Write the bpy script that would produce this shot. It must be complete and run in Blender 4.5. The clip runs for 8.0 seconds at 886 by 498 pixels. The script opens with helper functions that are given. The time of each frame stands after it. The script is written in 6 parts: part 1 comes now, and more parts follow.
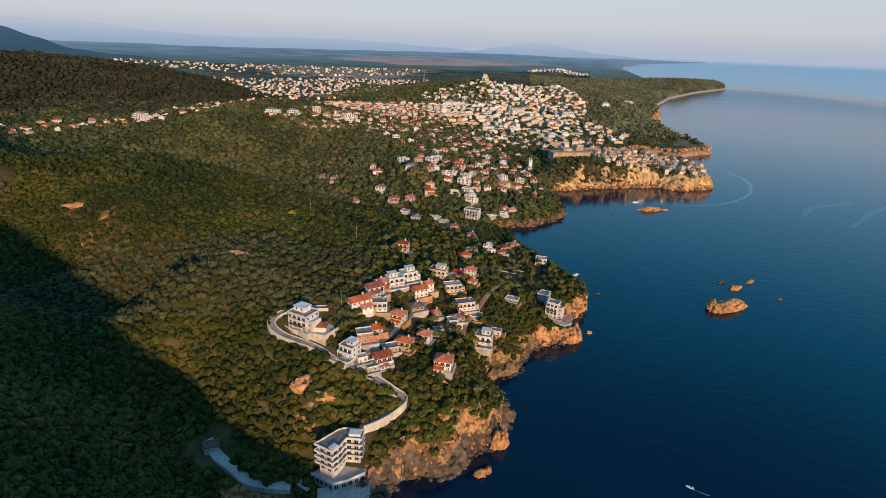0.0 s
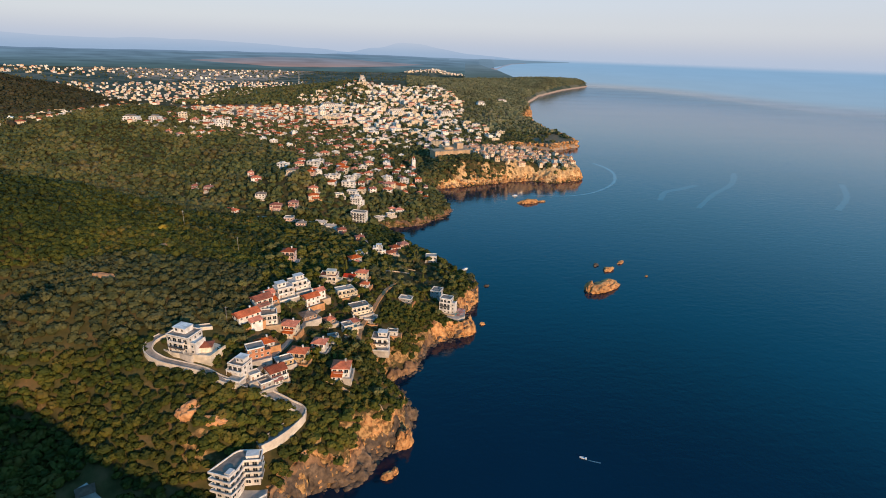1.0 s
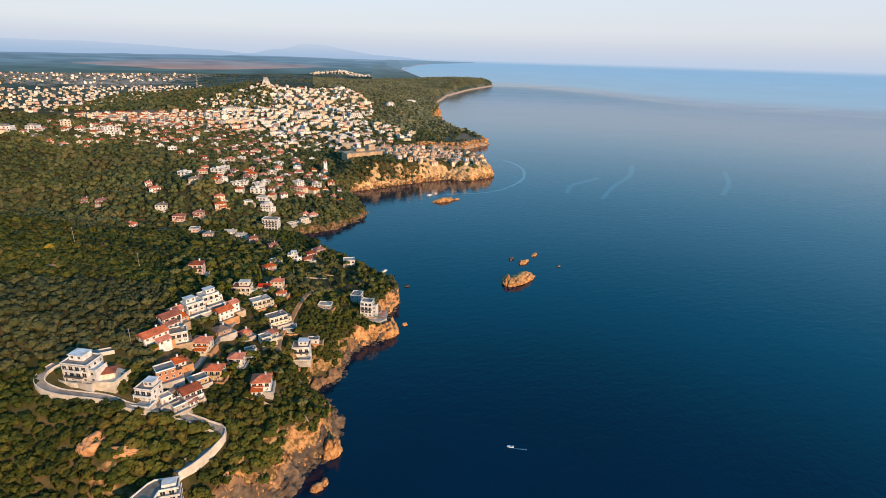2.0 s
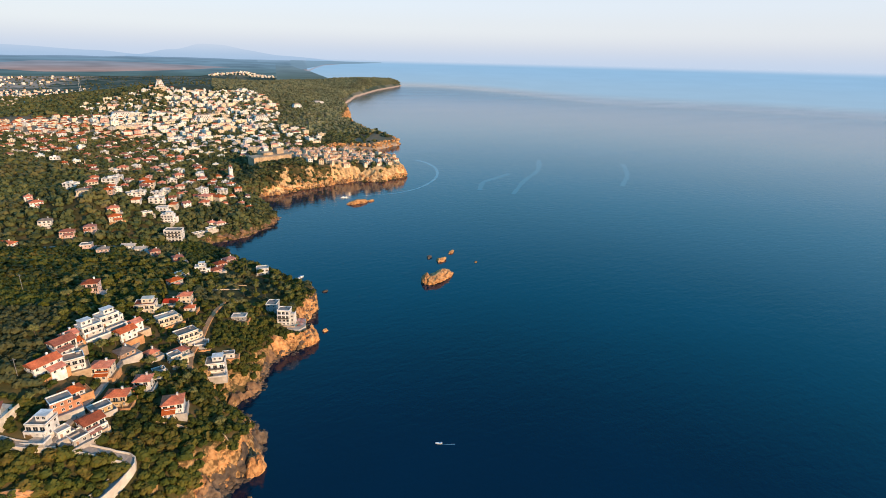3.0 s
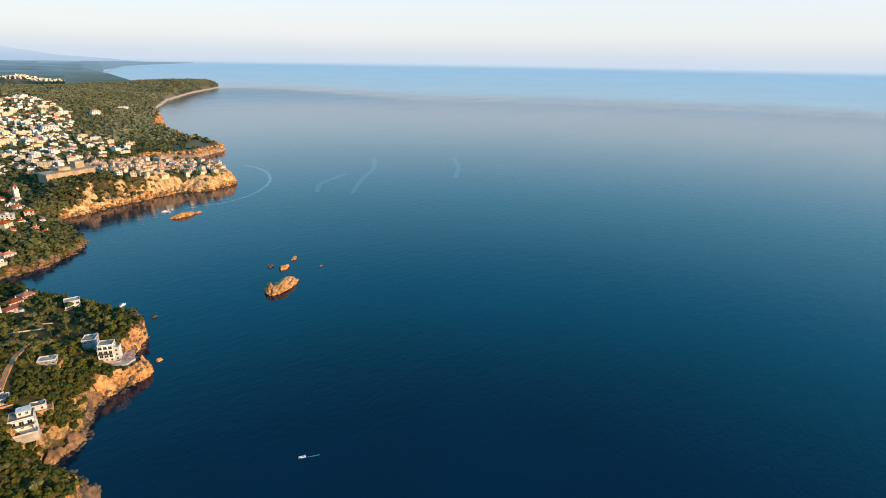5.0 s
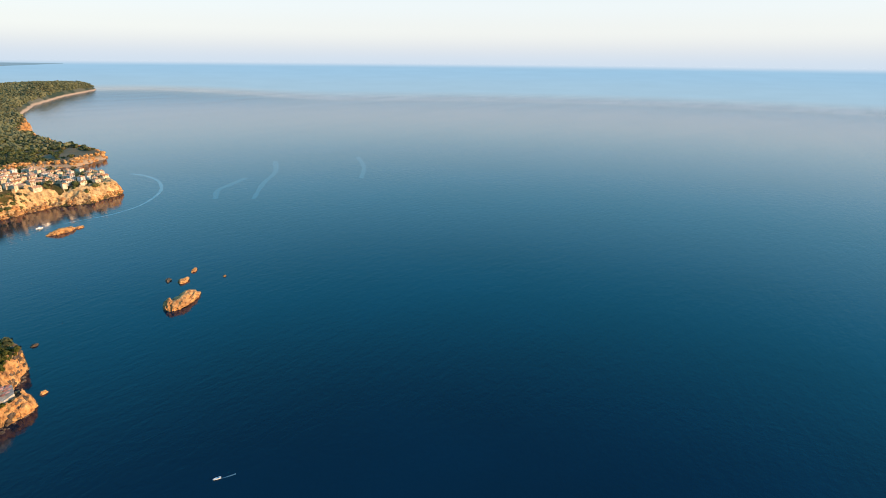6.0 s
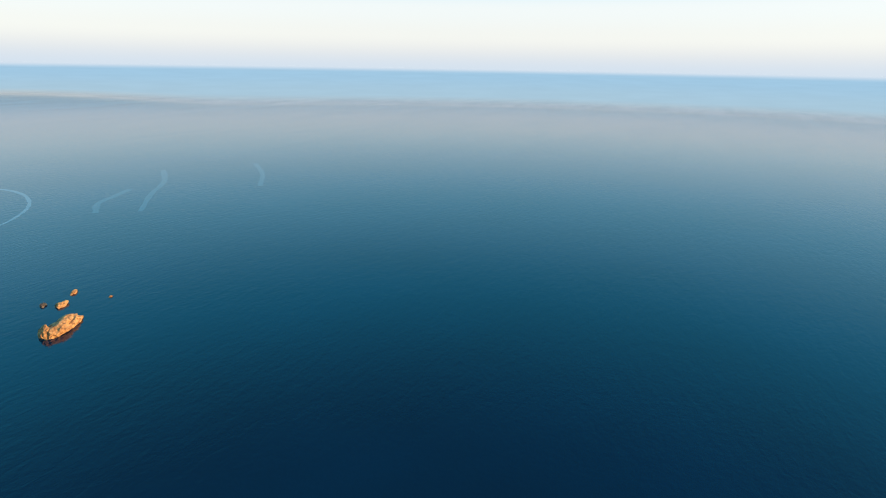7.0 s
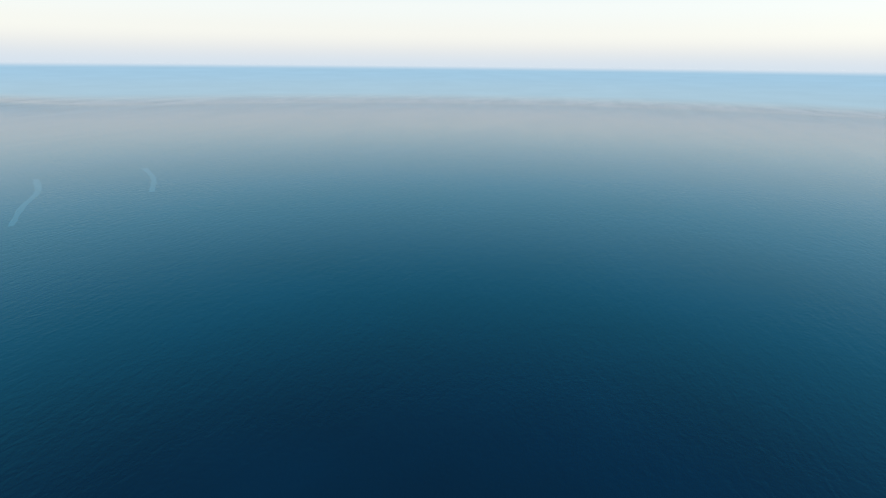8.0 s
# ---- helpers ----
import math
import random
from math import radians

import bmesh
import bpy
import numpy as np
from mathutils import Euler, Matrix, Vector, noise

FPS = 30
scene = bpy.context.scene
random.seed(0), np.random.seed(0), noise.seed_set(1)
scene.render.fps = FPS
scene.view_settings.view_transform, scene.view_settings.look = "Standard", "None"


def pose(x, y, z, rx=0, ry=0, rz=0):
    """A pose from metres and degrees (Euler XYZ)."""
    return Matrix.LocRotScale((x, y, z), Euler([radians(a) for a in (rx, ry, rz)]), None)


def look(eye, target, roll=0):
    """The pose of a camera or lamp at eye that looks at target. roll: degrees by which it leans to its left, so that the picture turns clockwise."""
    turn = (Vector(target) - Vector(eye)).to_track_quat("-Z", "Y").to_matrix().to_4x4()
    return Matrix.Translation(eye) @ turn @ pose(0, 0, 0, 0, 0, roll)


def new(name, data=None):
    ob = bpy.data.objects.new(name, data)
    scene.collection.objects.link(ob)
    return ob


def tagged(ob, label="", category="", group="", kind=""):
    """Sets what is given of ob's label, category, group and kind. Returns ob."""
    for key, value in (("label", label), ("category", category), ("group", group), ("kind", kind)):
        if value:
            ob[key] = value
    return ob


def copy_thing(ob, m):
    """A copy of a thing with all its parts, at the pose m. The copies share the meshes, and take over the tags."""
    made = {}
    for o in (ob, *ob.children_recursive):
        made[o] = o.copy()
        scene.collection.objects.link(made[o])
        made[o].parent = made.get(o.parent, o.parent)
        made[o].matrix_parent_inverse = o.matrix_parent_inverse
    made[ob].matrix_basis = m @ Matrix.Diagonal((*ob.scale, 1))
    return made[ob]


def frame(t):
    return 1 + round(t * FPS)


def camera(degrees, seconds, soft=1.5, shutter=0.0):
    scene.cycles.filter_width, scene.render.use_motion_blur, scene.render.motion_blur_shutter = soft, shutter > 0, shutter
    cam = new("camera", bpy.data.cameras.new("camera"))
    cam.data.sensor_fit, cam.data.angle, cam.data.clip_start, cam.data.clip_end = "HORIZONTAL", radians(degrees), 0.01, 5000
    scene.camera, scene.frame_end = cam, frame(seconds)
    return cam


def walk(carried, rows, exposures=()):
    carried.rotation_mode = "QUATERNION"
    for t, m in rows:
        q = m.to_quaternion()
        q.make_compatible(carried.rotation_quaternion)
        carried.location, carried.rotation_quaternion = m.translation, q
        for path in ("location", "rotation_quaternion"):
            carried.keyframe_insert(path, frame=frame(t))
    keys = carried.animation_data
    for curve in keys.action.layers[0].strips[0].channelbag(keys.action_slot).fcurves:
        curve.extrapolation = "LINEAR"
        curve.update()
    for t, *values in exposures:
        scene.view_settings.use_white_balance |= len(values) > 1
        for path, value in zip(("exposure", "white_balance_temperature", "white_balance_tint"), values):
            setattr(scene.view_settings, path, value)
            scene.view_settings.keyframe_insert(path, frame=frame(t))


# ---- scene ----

# The drone hangs at one spot, 188 m over the sea, and turns to its right.
EYE = (0.0, 0.0, 187.5)
cam = camera(78.2, 8.0, soft=0.9)
TURN = [  # seconds, yaw, pitch, roll
    (0.0, 1.24, -20.30, 2.02),
    (0.5, -4.68, -20.06, 2.00),
    (1.0, -11.01, -19.82, 1.91),
    (1.5, -15.60, -19.64, 1.73),
    (3.0, -29.28, -19.27, 1.39),
    (3.5, -33.23, -19.20, 1.29),
    (4.0, -37.19, -19.17, 1.20),
    (4.5, -41.61, -19.10, 1.12),
    (5.0, -46.44, -19.06, 0.97),
    (6.5, -61.40, -18.92, 0.72),
    (7.0, -66.54, -18.60, 0.98),
    (7.5, -71.41, -18.60, 0.85),
    (8.0, -76.29, -18.87, 0.65),
]


def aimed(yaw, pitch, roll):
    a, b = radians(yaw), radians(pitch)
    ahead = Vector((-math.sin(a) * math.cos(b), math.cos(a) * math.cos(b), math.sin(b)))
    return look(EYE, Vector(EYE) + ahead, roll)


walk(cam, [(t, aimed(*r)) for t, *r in TURN],
     exposures=[(0.0, -0.12, 5520, 9), (1.5, 0.13, 5520, 8), (3.5, 0.36, 5560, 6), (5.0, 0.44, 5760, 4), (6.5, 0.5, 5880, 3), (8.0, 0.52, 6050, 3)])

# ---- sky and sun: a clear evening, the sun low behind the start of the turn ----
SUN_AZ, SUN_EL = 160.0, 12.5   # clockwise from +y, and above the horizon
world = bpy.data.worlds.new("evening_sky")
scene.world = world
world.use_nodes = True
wn = world.node_tree
sky = wn.nodes.new("ShaderNodeTexSky")
sky.sky_type, sky.sun_disc = "NISHITA", False
sky.sun_elevation, sky.sun_rotation = radians(SUN_EL), radians(SUN_AZ)
sky.air_density, sky.dust_density, sky.ozone_density = 1.0, 0.7, 2.0
# thin haze whitens the sky, most of all low down
veil = wn.nodes.new("ShaderNodeMix")
veil.data_type, veil.blend_type = "RGBA", "ADD"
veil.inputs["Factor"].default_value = 1.0
coord = wn.nodes.new("ShaderNodeTexCoord")
height = wn.nodes.new("ShaderNodeSeparateXYZ")
wn.links.new(coord.outputs["Generated"], height.inputs[0])
layers = wn.nodes.new("ShaderNodeValToRGB")
layers.color_ramp.interpolation = "EASE"
for place, colour in ((0.0, (1.0, 0.86, 0.78)), (0.05, (1.0, 0.91, 0.84)), (0.09, (1.0, 0.94, 0.89)), (0.14, (0.68, 0.89, 1.0)), (0.24, (0.34, 0.84, 1.12)), (0.40, (0.11, 0.70, 1.10)), (0.64, (0.10, 0.34, 0.62)), (0.9, (0.18, 0.38, 0.62))):
    stop = layers.color_ramp.elements.new(place) if place not in (0.0, 0.9) else layers.color_ramp.elements[0 if place == 0.0 else -1]
    stop.position, stop.color = place, (*colour, 1)
wn.links.new(height.outputs["Z"], layers.inputs["Fac"])
gain = wn.nodes.new("ShaderNodeVectorMath")
gain.operation = "SCALE"
gain.inputs["Scale"].default_value = 6.4
wn.links.new(layers.outputs["Color"], gain.inputs[0])
wn.links.new(gain.outputs["Vector"], veil.inputs["B"])
soft = wn.nodes.new("ShaderNodeVectorMath")
soft.operation = "SCALE"
soft.inputs["Scale"].default_value = 0.16
wn.links.new(sky.outputs[0], soft.inputs[0])
wn.links.new(soft.outputs["Vector"], veil.inputs["A"])
wn.links.new(veil.outputs["Result"], wn.nodes["Background"].inputs[0])
wn.nodes["Background"].inputs[1].default_value = 0.10
lamp = bpy.data.lights.new("sun", "SUN")
lamp.energy, lamp.angle, lamp.color = 5.0, radians(1.2), (1.0, 0.59, 0.28)
sun = new("sun", lamp)
sd = Vector((math.sin(radians(SUN_AZ)) * math.cos(radians(SUN_EL)), math.cos(radians(SUN_AZ)) * math.cos(radians(SUN_EL)), math.sin(radians(SUN_EL))))
sun.matrix_world = look(sd * 3000, (0, 0, 0))

# ---- the lie of the land ----
COAST_NEAR = [(-750, -6125), (-250, -1875), (-75, -500), (0, -150), (50, -37.5), (37.5, 25), (-18.8, 75), (-56.2, 125), (-82.5, 157.5), (-90, 176.2),
              (-75, 178.8), (-57.5, 173.8), (-42.5, 176.2), (-32.5, 187.5), (-21.2, 193.8), (-10, 200), (3.8, 205), (11.2, 217.5), (26.2, 227.5), (32.5, 235), (35, 250), (28.8, 267.5),
              (22.5, 277.5), (42.5, 291.2), (47.5, 308.8), (61.2, 326.2), (78.8, 330), (87.5, 337.5), (85, 358.8), (101.2, 385), (107, 408), (98, 432), (84, 468)]
COAST_FAR = [(67, 512), (53, 562), (41.2, 582.5), (86.2, 595), (115, 616.2), (135, 647.5), (135, 700), (127.5, 745), (142.5, 767.5), (227.5, 797.5), (292.5, 815),
             (333.8, 792.5), (382.5, 817.5), (402.5, 893.8), (375, 975), (335, 1062.5), (343.8, 1131.2), (412.5, 1112.5), (440, 1090), (521.2, 1140), (530, 1237.5), (512.5, 1325),
             (523.8, 1410), (531.2, 1547.5), (617.5, 1740), (681.2, 1950), (738.8, 2160), (960, 2623.8), (1265, 3103.8), (1668.8, 3613.8), (1701.2, 3812.5), (1528.8, 4062.5),
             (1440, 4400),
             (1557, 4922), (1750, 5900)]
COAST = np.array(COAST_NEAR + COAST_FAR + [(-7000, 7000), (-7000, -6125)], float)
# heights on the crests, slopes and valley floors, set to fit the camera's view: x, y, z
NEAR_SPUR = [(-25, 11.2, 62.5), (-93.8, 0, 106.2), (-191.2, 3.8, 146.2), (-325, 50, 187.5), (-50, -187.5, 100), (-250, -375, 237.5),
             (-127.5, 117.5, 62.5), (-172.5, 171.2, 55), (-132.5, 157.5, 41.2), (-175, 220, 37.5), (-116.2, 167.5, 22.5)]
RAVINE = [(-95, 183.8, 8.8), (-126.2, 215, 15), (-141.2, 228.8, 17.5), (-192.5, 286.2, 30), (-255, 326.2, 40), (-310, 340, 52.5), (-525, 400, 106.2)]
VILLAGE_SLOPE = [(-73.8, 243.8, 50), (-93.8, 245, 51.2), (-55, 266.2, 52.5), (-30, 261.2, 37.5), (-28.8, 315, 47.5), (20, 370, 30), (40, 350, 22.5), (0, 308.8, 32.5),
                 (-2.5, 247.5, 30), (21.2, 281.2, 25), (72.5, 356.2, 11.2), (-145, 250, 45), (-157.5, 277.5, 62.5), (-236.2, 350, 80), (-117.5, 295, 67.5), (-73.8, 326.2, 60)]
LOWER_SLOPE = [(-62.5, 207.5, 35), (-47.5, 227.5, 38.8), (-20, 218.8, 26.2), (-36.2, 202.5, 22.5), (-50, 193.8, 12.5), (-46, 183, 4), (-60, 182, 4), (2.5, 233.8, 22.5), (16.2, 225, 17.5), (-7.5, 210, 16.2),
               (-25, 200, 13.8), (35, 277.5, 12.5), (61.2, 328.8, 11.2), (90, 397.5, 14), (73.8, 425, 12), (37.5, 453.8, 17), (-37.5, 383.8, 42.5), (-105, 212.5, 23.8), (-77.5, 192.5, 11.2)]
SPUR_CREST = [(-367.5, 426.2, 98.8), (-500, 412.5, 131.2), (-326.2, 488.8, 91.2), (-263.8, 517.5, 72.5), (-203.8, 531.2, 58.8), (-145, 543.8, 40), (-98.8, 547.5, 26.2), (-50, 541.2, 20), (-2.5, 525, 18.8), (48, 500, 9),
              (-500, 480, 92), (-367.5, 500, 58), (-340, 560, 40), (-500, 560, 62), (-480, 650, 46), (-600, 600, 72), (-263, 570, 44)]
SECOND_VALLEY = [(21.2, 587.5, 7.5), (61.2, 608.8, 11.2), (98.8, 612.5, 15), (-5, 626.2, 28.8), (-52.5, 637.5, 47.5), (-98.8, 627.5, 35), (-170, 641.2, 22), (-302.5, 800, 30), (-452.5, 768.8, 36),
                 (-563.8, 711.2, 46), (112.5, 687.5, 11.2), (-287.5, 600, 34), (-231.2, 606.2, 28), (-160, 587.5, 27.5), (-100, 581.2, 21.2)]
SECOND_RIDGE = [(-688.8, 808.8, 53.8), (-645, 845, 58.8), (-552.5, 951.2, 58.8), (-437.5, 1036.2, 71.2), (-361.2, 1065, 78.8), (-281.2, 1088.8, 68.8), (-185, 1046.2, 51.2), (-117.5, 1018.8, 37.5),
                (-137.5, 875, 47.5), (-250, 925, 57.5)]
TOWN_FLOOR = [(-850, 2190, 22.5), (-445, 2056.2, 25), (-70, 1093.8, 41.2), (8.8, 1075, 27.5), (90, 993.8, 21.2), (131.2, 841.2, 16.2), (156.2, 843.8, 33.8), (277.5, 936.2, 27.5), (362.5, 845, 18.8),
              (187.5, 787.5, 30), (77.5, 825, 22.5), (45, 725, 22.5), (412.5, 1162.5, 10), (500, 1187.5, 12.5), (312.5, 1100, 10)]
WOODED_HILL = [(-1148.8, 1402.5, 136.2), (-1041.2, 1560, 123.8), (-891.2, 1720, 92.5), (-773.8, 1843.8, 35), (-886.2, 1051.2, 51.2), (-798.8, 1268.8, 45), (-1625, 1250, 162.5), (-625, 1375, 35)]
TOWN_HILL = [(71.2, 1873.8, 91.2), (335, 1845, 78.8), (-118.8, 1808.8, 50), (-307.5, 1850, 37.5), (-22.5, 1562.5, 32.5), (203.8, 1486.2, 32.5), (511.2, 1803.8, 42.5), (616.2, 2680, 57.5),
             (1185, 3160, 60), (813.8, 2626.2, 32.5), (1375, 3375, 42.5), (1000, 2823.8, 22.5), (-250, 2875, 10), (-1125, 3250, 10), (750, 4125, 10), (-1875, 4375, 10),
             # the rise at (800, 4720) lifts the far resort to suit the view
             (0, 5625, 7.5), (1125, 5625, 7.5), (800, 4720, 50), (800, 4350, 13), (1180, 4680, 11), (420, 4720, 11), (-3125, 3125, 12), (-4375, 5625, 12), (-3125, 375, 250), (-1875, -3125, 250)]
SPOTS = np.array(NEAR_SPUR + RAVINE + VILLAGE_SLOPE + LOWER_SLOPE + SPUR_CREST + SECOND_VALLEY + SECOND_RIDGE + TOWN_FLOOR + WOODED_HILL + TOWN_HILL, float)


def warp(p):
    """Distances shrink towards the far country, so that one smooth sheet suits near and far."""
    r = np.hypot(p[:, 0], p[:, 1] - 275)[:, None]
    return (p - (0, 275)) / (75 + r) * np.log1p(r / 75) * 3


def kernel(a, b):
    d = np.sqrt(((a[:, None] - b[None]) ** 2).sum(-1))
    return d


_sp = warp(SPOTS[:, :2])
_w = np.linalg.solve(kernel(_sp, _sp) - 0.012 * np.eye(len(_sp)), SPOTS[:, 2] - 25)


def hashed(ix, iy, seed):
    h = (ix.astype(np.int64) * 374761393 + iy.astype(np.int64) * 668265263 + seed * 974634777) & 0xFFFFFFFF
    h = ((h ^ (h >> 13)) * 1274126177) & 0xFFFFFFFF
    return ((h ^ (h >> 16)) & 0xFFFF) / 65535.0


def grain(x, y, size, seed=0):
    """Smooth value noise, -1 to 1."""
    x, y = np.asarray(x, float) / size, np.asarray(y, float) / size
    ix, iy = np.floor(x), np.floor(y)
    fx, fy = x - ix, y - iy
    fx, fy = fx * fx * (3 - 2 * fx), fy * fy * (3 - 2 * fy)
    a, b = hashed(ix, iy, seed), hashed(ix + 1, iy, seed)
    c, d = hashed(ix, iy + 1, seed), hashed(ix + 1, iy + 1, seed)
    return ((a * (1 - fx) + b * fx) * (1 - fy) + (c * (1 - fx) + d * fx) * fy) * 2 - 1


def shore(x, y):
    """Metres inland from the waterline, negative out at sea."""
    x, y = np.asarray(x, float).ravel(), np.asarray(y, float).ravel()
    x = x + 3 * grain(x, y, 17, 5) + 1.6 * grain(x, y, 6, 6)
    y = y + 3 * grain(x, y, 15, 7) + 1.6 * grain(x, y, 5, 8)
    best, inside = np.full(len(x), 1e9), np.zeros(len(x), bool)
    for (ax, ay), (bx, by) in zip(COAST, np.roll(COAST, -1, 0)):
        dx, dy = bx - ax, by - ay
        s = np.clip(((x - ax) * dx + (y - ay) * dy) / (dx * dx + dy * dy), 0, 1)
        best = np.minimum(best, (x - ax - s * dx) ** 2 + (y - ay - s * dy) ** 2)
        hit = (ay > y) != (by > y)
        inside ^= hit & (x < dx * (y - ay) / (dy if dy else 1e-9) + ax)
    return np.where(inside, np.sqrt(best), -np.sqrt(best))


def ground_z(x, y):
    x, y = np.asarray(x, float).ravel(), np.asarray(y, float).ravel()
    out = np.empty(len(x))
    for i in range(0, len(x), 20000):
        xs, ys = x[i:i + 20000], y[i:i + 20000]
        z = 25 + kernel(warp(np.stack([xs, ys], 1)), _sp) @ _w
        z = np.maximum(z, 5 + 0.05 * z)
        far = np.clip(np.hypot(xs, ys) / 600, 0.3, 2.5)
        z = z + far * (1.2 * grain(xs, ys, 38, 1) + 0.5 * grain(xs, ys, 13, 2))
        d = shore(xs, ys)
        wide = 5 + 3 * grain(xs, ys, 21, 3) + np.clip((np.hypot(xs, ys) - 375) / 150, 0, 6) + np.clip((np.hypot(xs, ys) - 1500) / 25, 0, 70) + 16 * np.exp(-((xs - 300) ** 2 + (ys - 815) ** 2) / 6000) + 34 * np.exp(-((xs - 180) ** 2 + (ys - 785) ** 2) / 5500) + 26 * np.exp(-((xs - 105) ** 2 + (ys - 650) ** 2) / 7500) + 11 * np.exp(-((xs - 6) ** 2 + (ys - 213) ** 2) / 800) + 24 * np.exp(-((xs - 34) ** 2 + (ys - 282) ** 2) / 1300)
        k = np.clip((d + 0.5) / wide, 0, 1)
        rise = k ** 0.6 * (3 - 2 * k ** 0.6) * k ** 0.35
        easy = np.clip((wide - 13) / 12, 0, 1) * (np.hypot(xs, ys) < 1300)
        rise = rise * (1 - easy) + easy * k * (1.75 - 0.75 * k)
        rise = np.clip(rise + np.where(k < 1, 0.12 * grain(xs, ys, 4.5, 4) * (k > 0), 0), 0, 1.1)
        out[i:i + 20000] = np.where(d > -0.5, z * rise, np.maximum(-7, 0.6 * (d + 0.5)) - 0.4)
    return out


def gz(x, y):
    return float(ground_z([x], [y])[0])

# ---- materials ----
def mat(name, stops, scale=0.5, detail=6.0, rough=0.8, metal=0.0, bump=0.3, bump_scale=None, random_hue=0.0, coarse=0.0, spec=0.5, depth=0.3, attr=None):
    """A weathered surface: colour stops over fine noise, a coarse stain, relief, and a shift of value from object to object."""
    m = bpy.data.materials.new(name)
    m.use_nodes = True
    t = m.node_tree
    n, ln = t.nodes, t.links
    b = n["Principled BSDF"]
    geo = n.new("ShaderNodeNewGeometry")
    noise_a = n.new("ShaderNodeTexNoise")
    noise_a.inputs["Scale"].default_value, noise_a.inputs["Detail"].default_value = scale, detail
    ln.new(geo.outputs["Position"], noise_a.inputs["Vector"])
    ramp = n.new("ShaderNodeValToRGB")
    while len(ramp.color_ramp.elements) < len(stops):
        ramp.color_ramp.elements.new(0.5)
    for i, c in enumerate(stops):
        e = ramp.color_ramp.elements[i]
        e.position = 0.3 + 0.4 * i / max(1, len(stops) - 1)
        e.color = (*c, 1)
    fac = noise_a.outputs["Fac"]
    if attr:
        a = n.new("ShaderNodeAttribute")
        a.attribute_name = attr
        mx = n.new("ShaderNodeMath")
        mx.operation = "MULTIPLY_ADD"
        ln.new(noise_a.outputs["Fac"], mx.inputs[0])
        mx.inputs[1].default_value = 0.45
        ln.new(a.outputs["Fac"], mx.inputs[2])
        fac = mx.outputs[0]
    ln.new(fac, ramp.inputs["Fac"])
    col = ramp.outputs["Color"]
    if coarse:
        noise_b = n.new("ShaderNodeTexNoise")
        noise_b.inputs["Scale"].default_value, noise_b.inputs["Detail"].default_value = coarse, 3.0
        ln.new(geo.outputs["Position"], noise_b.inputs["Vector"])
        mr = n.new("ShaderNodeMapRange")
        mr.inputs["From Min"].default_value, mr.inputs["From Max"].default_value = 0.3, 0.7
        mr.inputs["To Min"].default_value, mr.inputs["To Max"].default_value = 0.7, 1.25
        ln.new(noise_b.outputs["Fac"], mr.inputs["Value"])
        hs = n.new("ShaderNodeHueSaturation")
        ln.new(col, hs.inputs["Color"])
        ln.new(mr.outputs["Result"], hs.inputs["Value"])
        col = hs.outputs["Color"]
    if random_hue:
        oi = n.new("ShaderNodeObjectInfo")
        mr2 = n.new("ShaderNodeMapRange")
        mr2.inputs["To Min"].default_value, mr2.inputs["To Max"].default_value = 1 - random_hue, 1 + random_hue * 0.6
        ln.new(oi.outputs["Random"], mr2.inputs["Value"])
        hs2 = n.new("ShaderNodeHueSaturation")
        ln.new(col, hs2.inputs["Color"])
        ln.new(mr2.outputs["Result"], hs2.inputs["Value"])
        mr3 = n.new("ShaderNodeMapRange")
        mr3.inputs["To Min"].default_value, mr3.inputs["To Max"].default_value = 1.15, 0.8
        ln.new(oi.outputs["Random"], mr3.inputs["Value"])
        ln.new(mr3.outputs["Result"], hs2.inputs["Saturation"])
        col = hs2.outputs["Color"]
    ln.new(col, b.inputs["Base Color"])
    b.inputs["Roughness"].default_value, b.inputs["Metallic"].default_value = rough, metal
    b.inputs["Specular IOR Level"].default_value = spec
    if bump:
        nb = n.new("ShaderNodeTexNoise")
        nb.inputs["Scale"].default_value, nb.inputs["Detail"].default_value = bump_scale or scale * 3, 8.0
        ln.new(geo.outputs["Position"], nb.inputs["Vector"])
        bp = n.new("ShaderNodeBump")
        bp.inputs["Strength"].default_value, bp.inputs["Distance"].default_value = bump, depth
        ln.new(nb.outputs["Fac"], bp.inputs["Height"])
        ln.new(bp.outputs["Normal"], b.inputs["Normal"])
    return m


WHITE = mat("white_render", [(0.62, 0.59, 0.55), (0.80, 0.78, 0.74)], 0.6, random_hue=0.12, bump=0.1, coarse=0.15)
CREAM = mat("cream_render", [(0.55, 0.46, 0.33), (0.70, 0.62, 0.48)], 0.6, random_hue=0.12, bump=0.1, coarse=0.15)
OCHRE = mat("ochre_render", [(0.50, 0.34, 0.16), (0.62, 0.45, 0.24)], 0.6, random_hue=0.1, bump=0.1, coarse=0.15)
PINK = mat("pink_render", [(0.52, 0.34, 0.28), (0.66, 0.47, 0.40)], 0.6, random_hue=0.12, bump=0.1, coarse=0.15)
GREY = mat("grey_render", [(0.30, 0.29, 0.28), (0.45, 0.44, 0.42)], 0.6, random_hue=0.15, bump=0.15, coarse=0.2)
BRICK = mat("bare_brick", [(0.42, 0.17, 0.08), (0.52, 0.25, 0.13)], 1.5, bump=0.4, coarse=0.3)
BROWN = mat("brown_render", [(0.26, 0.16, 0.10), (0.36, 0.24, 0.16)], 0.8, bump=0.2, coarse=0.2)
SLAB = mat("roof_screed", [(0.19, 0.155, 0.125), (0.29, 0.24, 0.195)], 0.5, random_hue=0.15, bump=0.2, coarse=0.3)
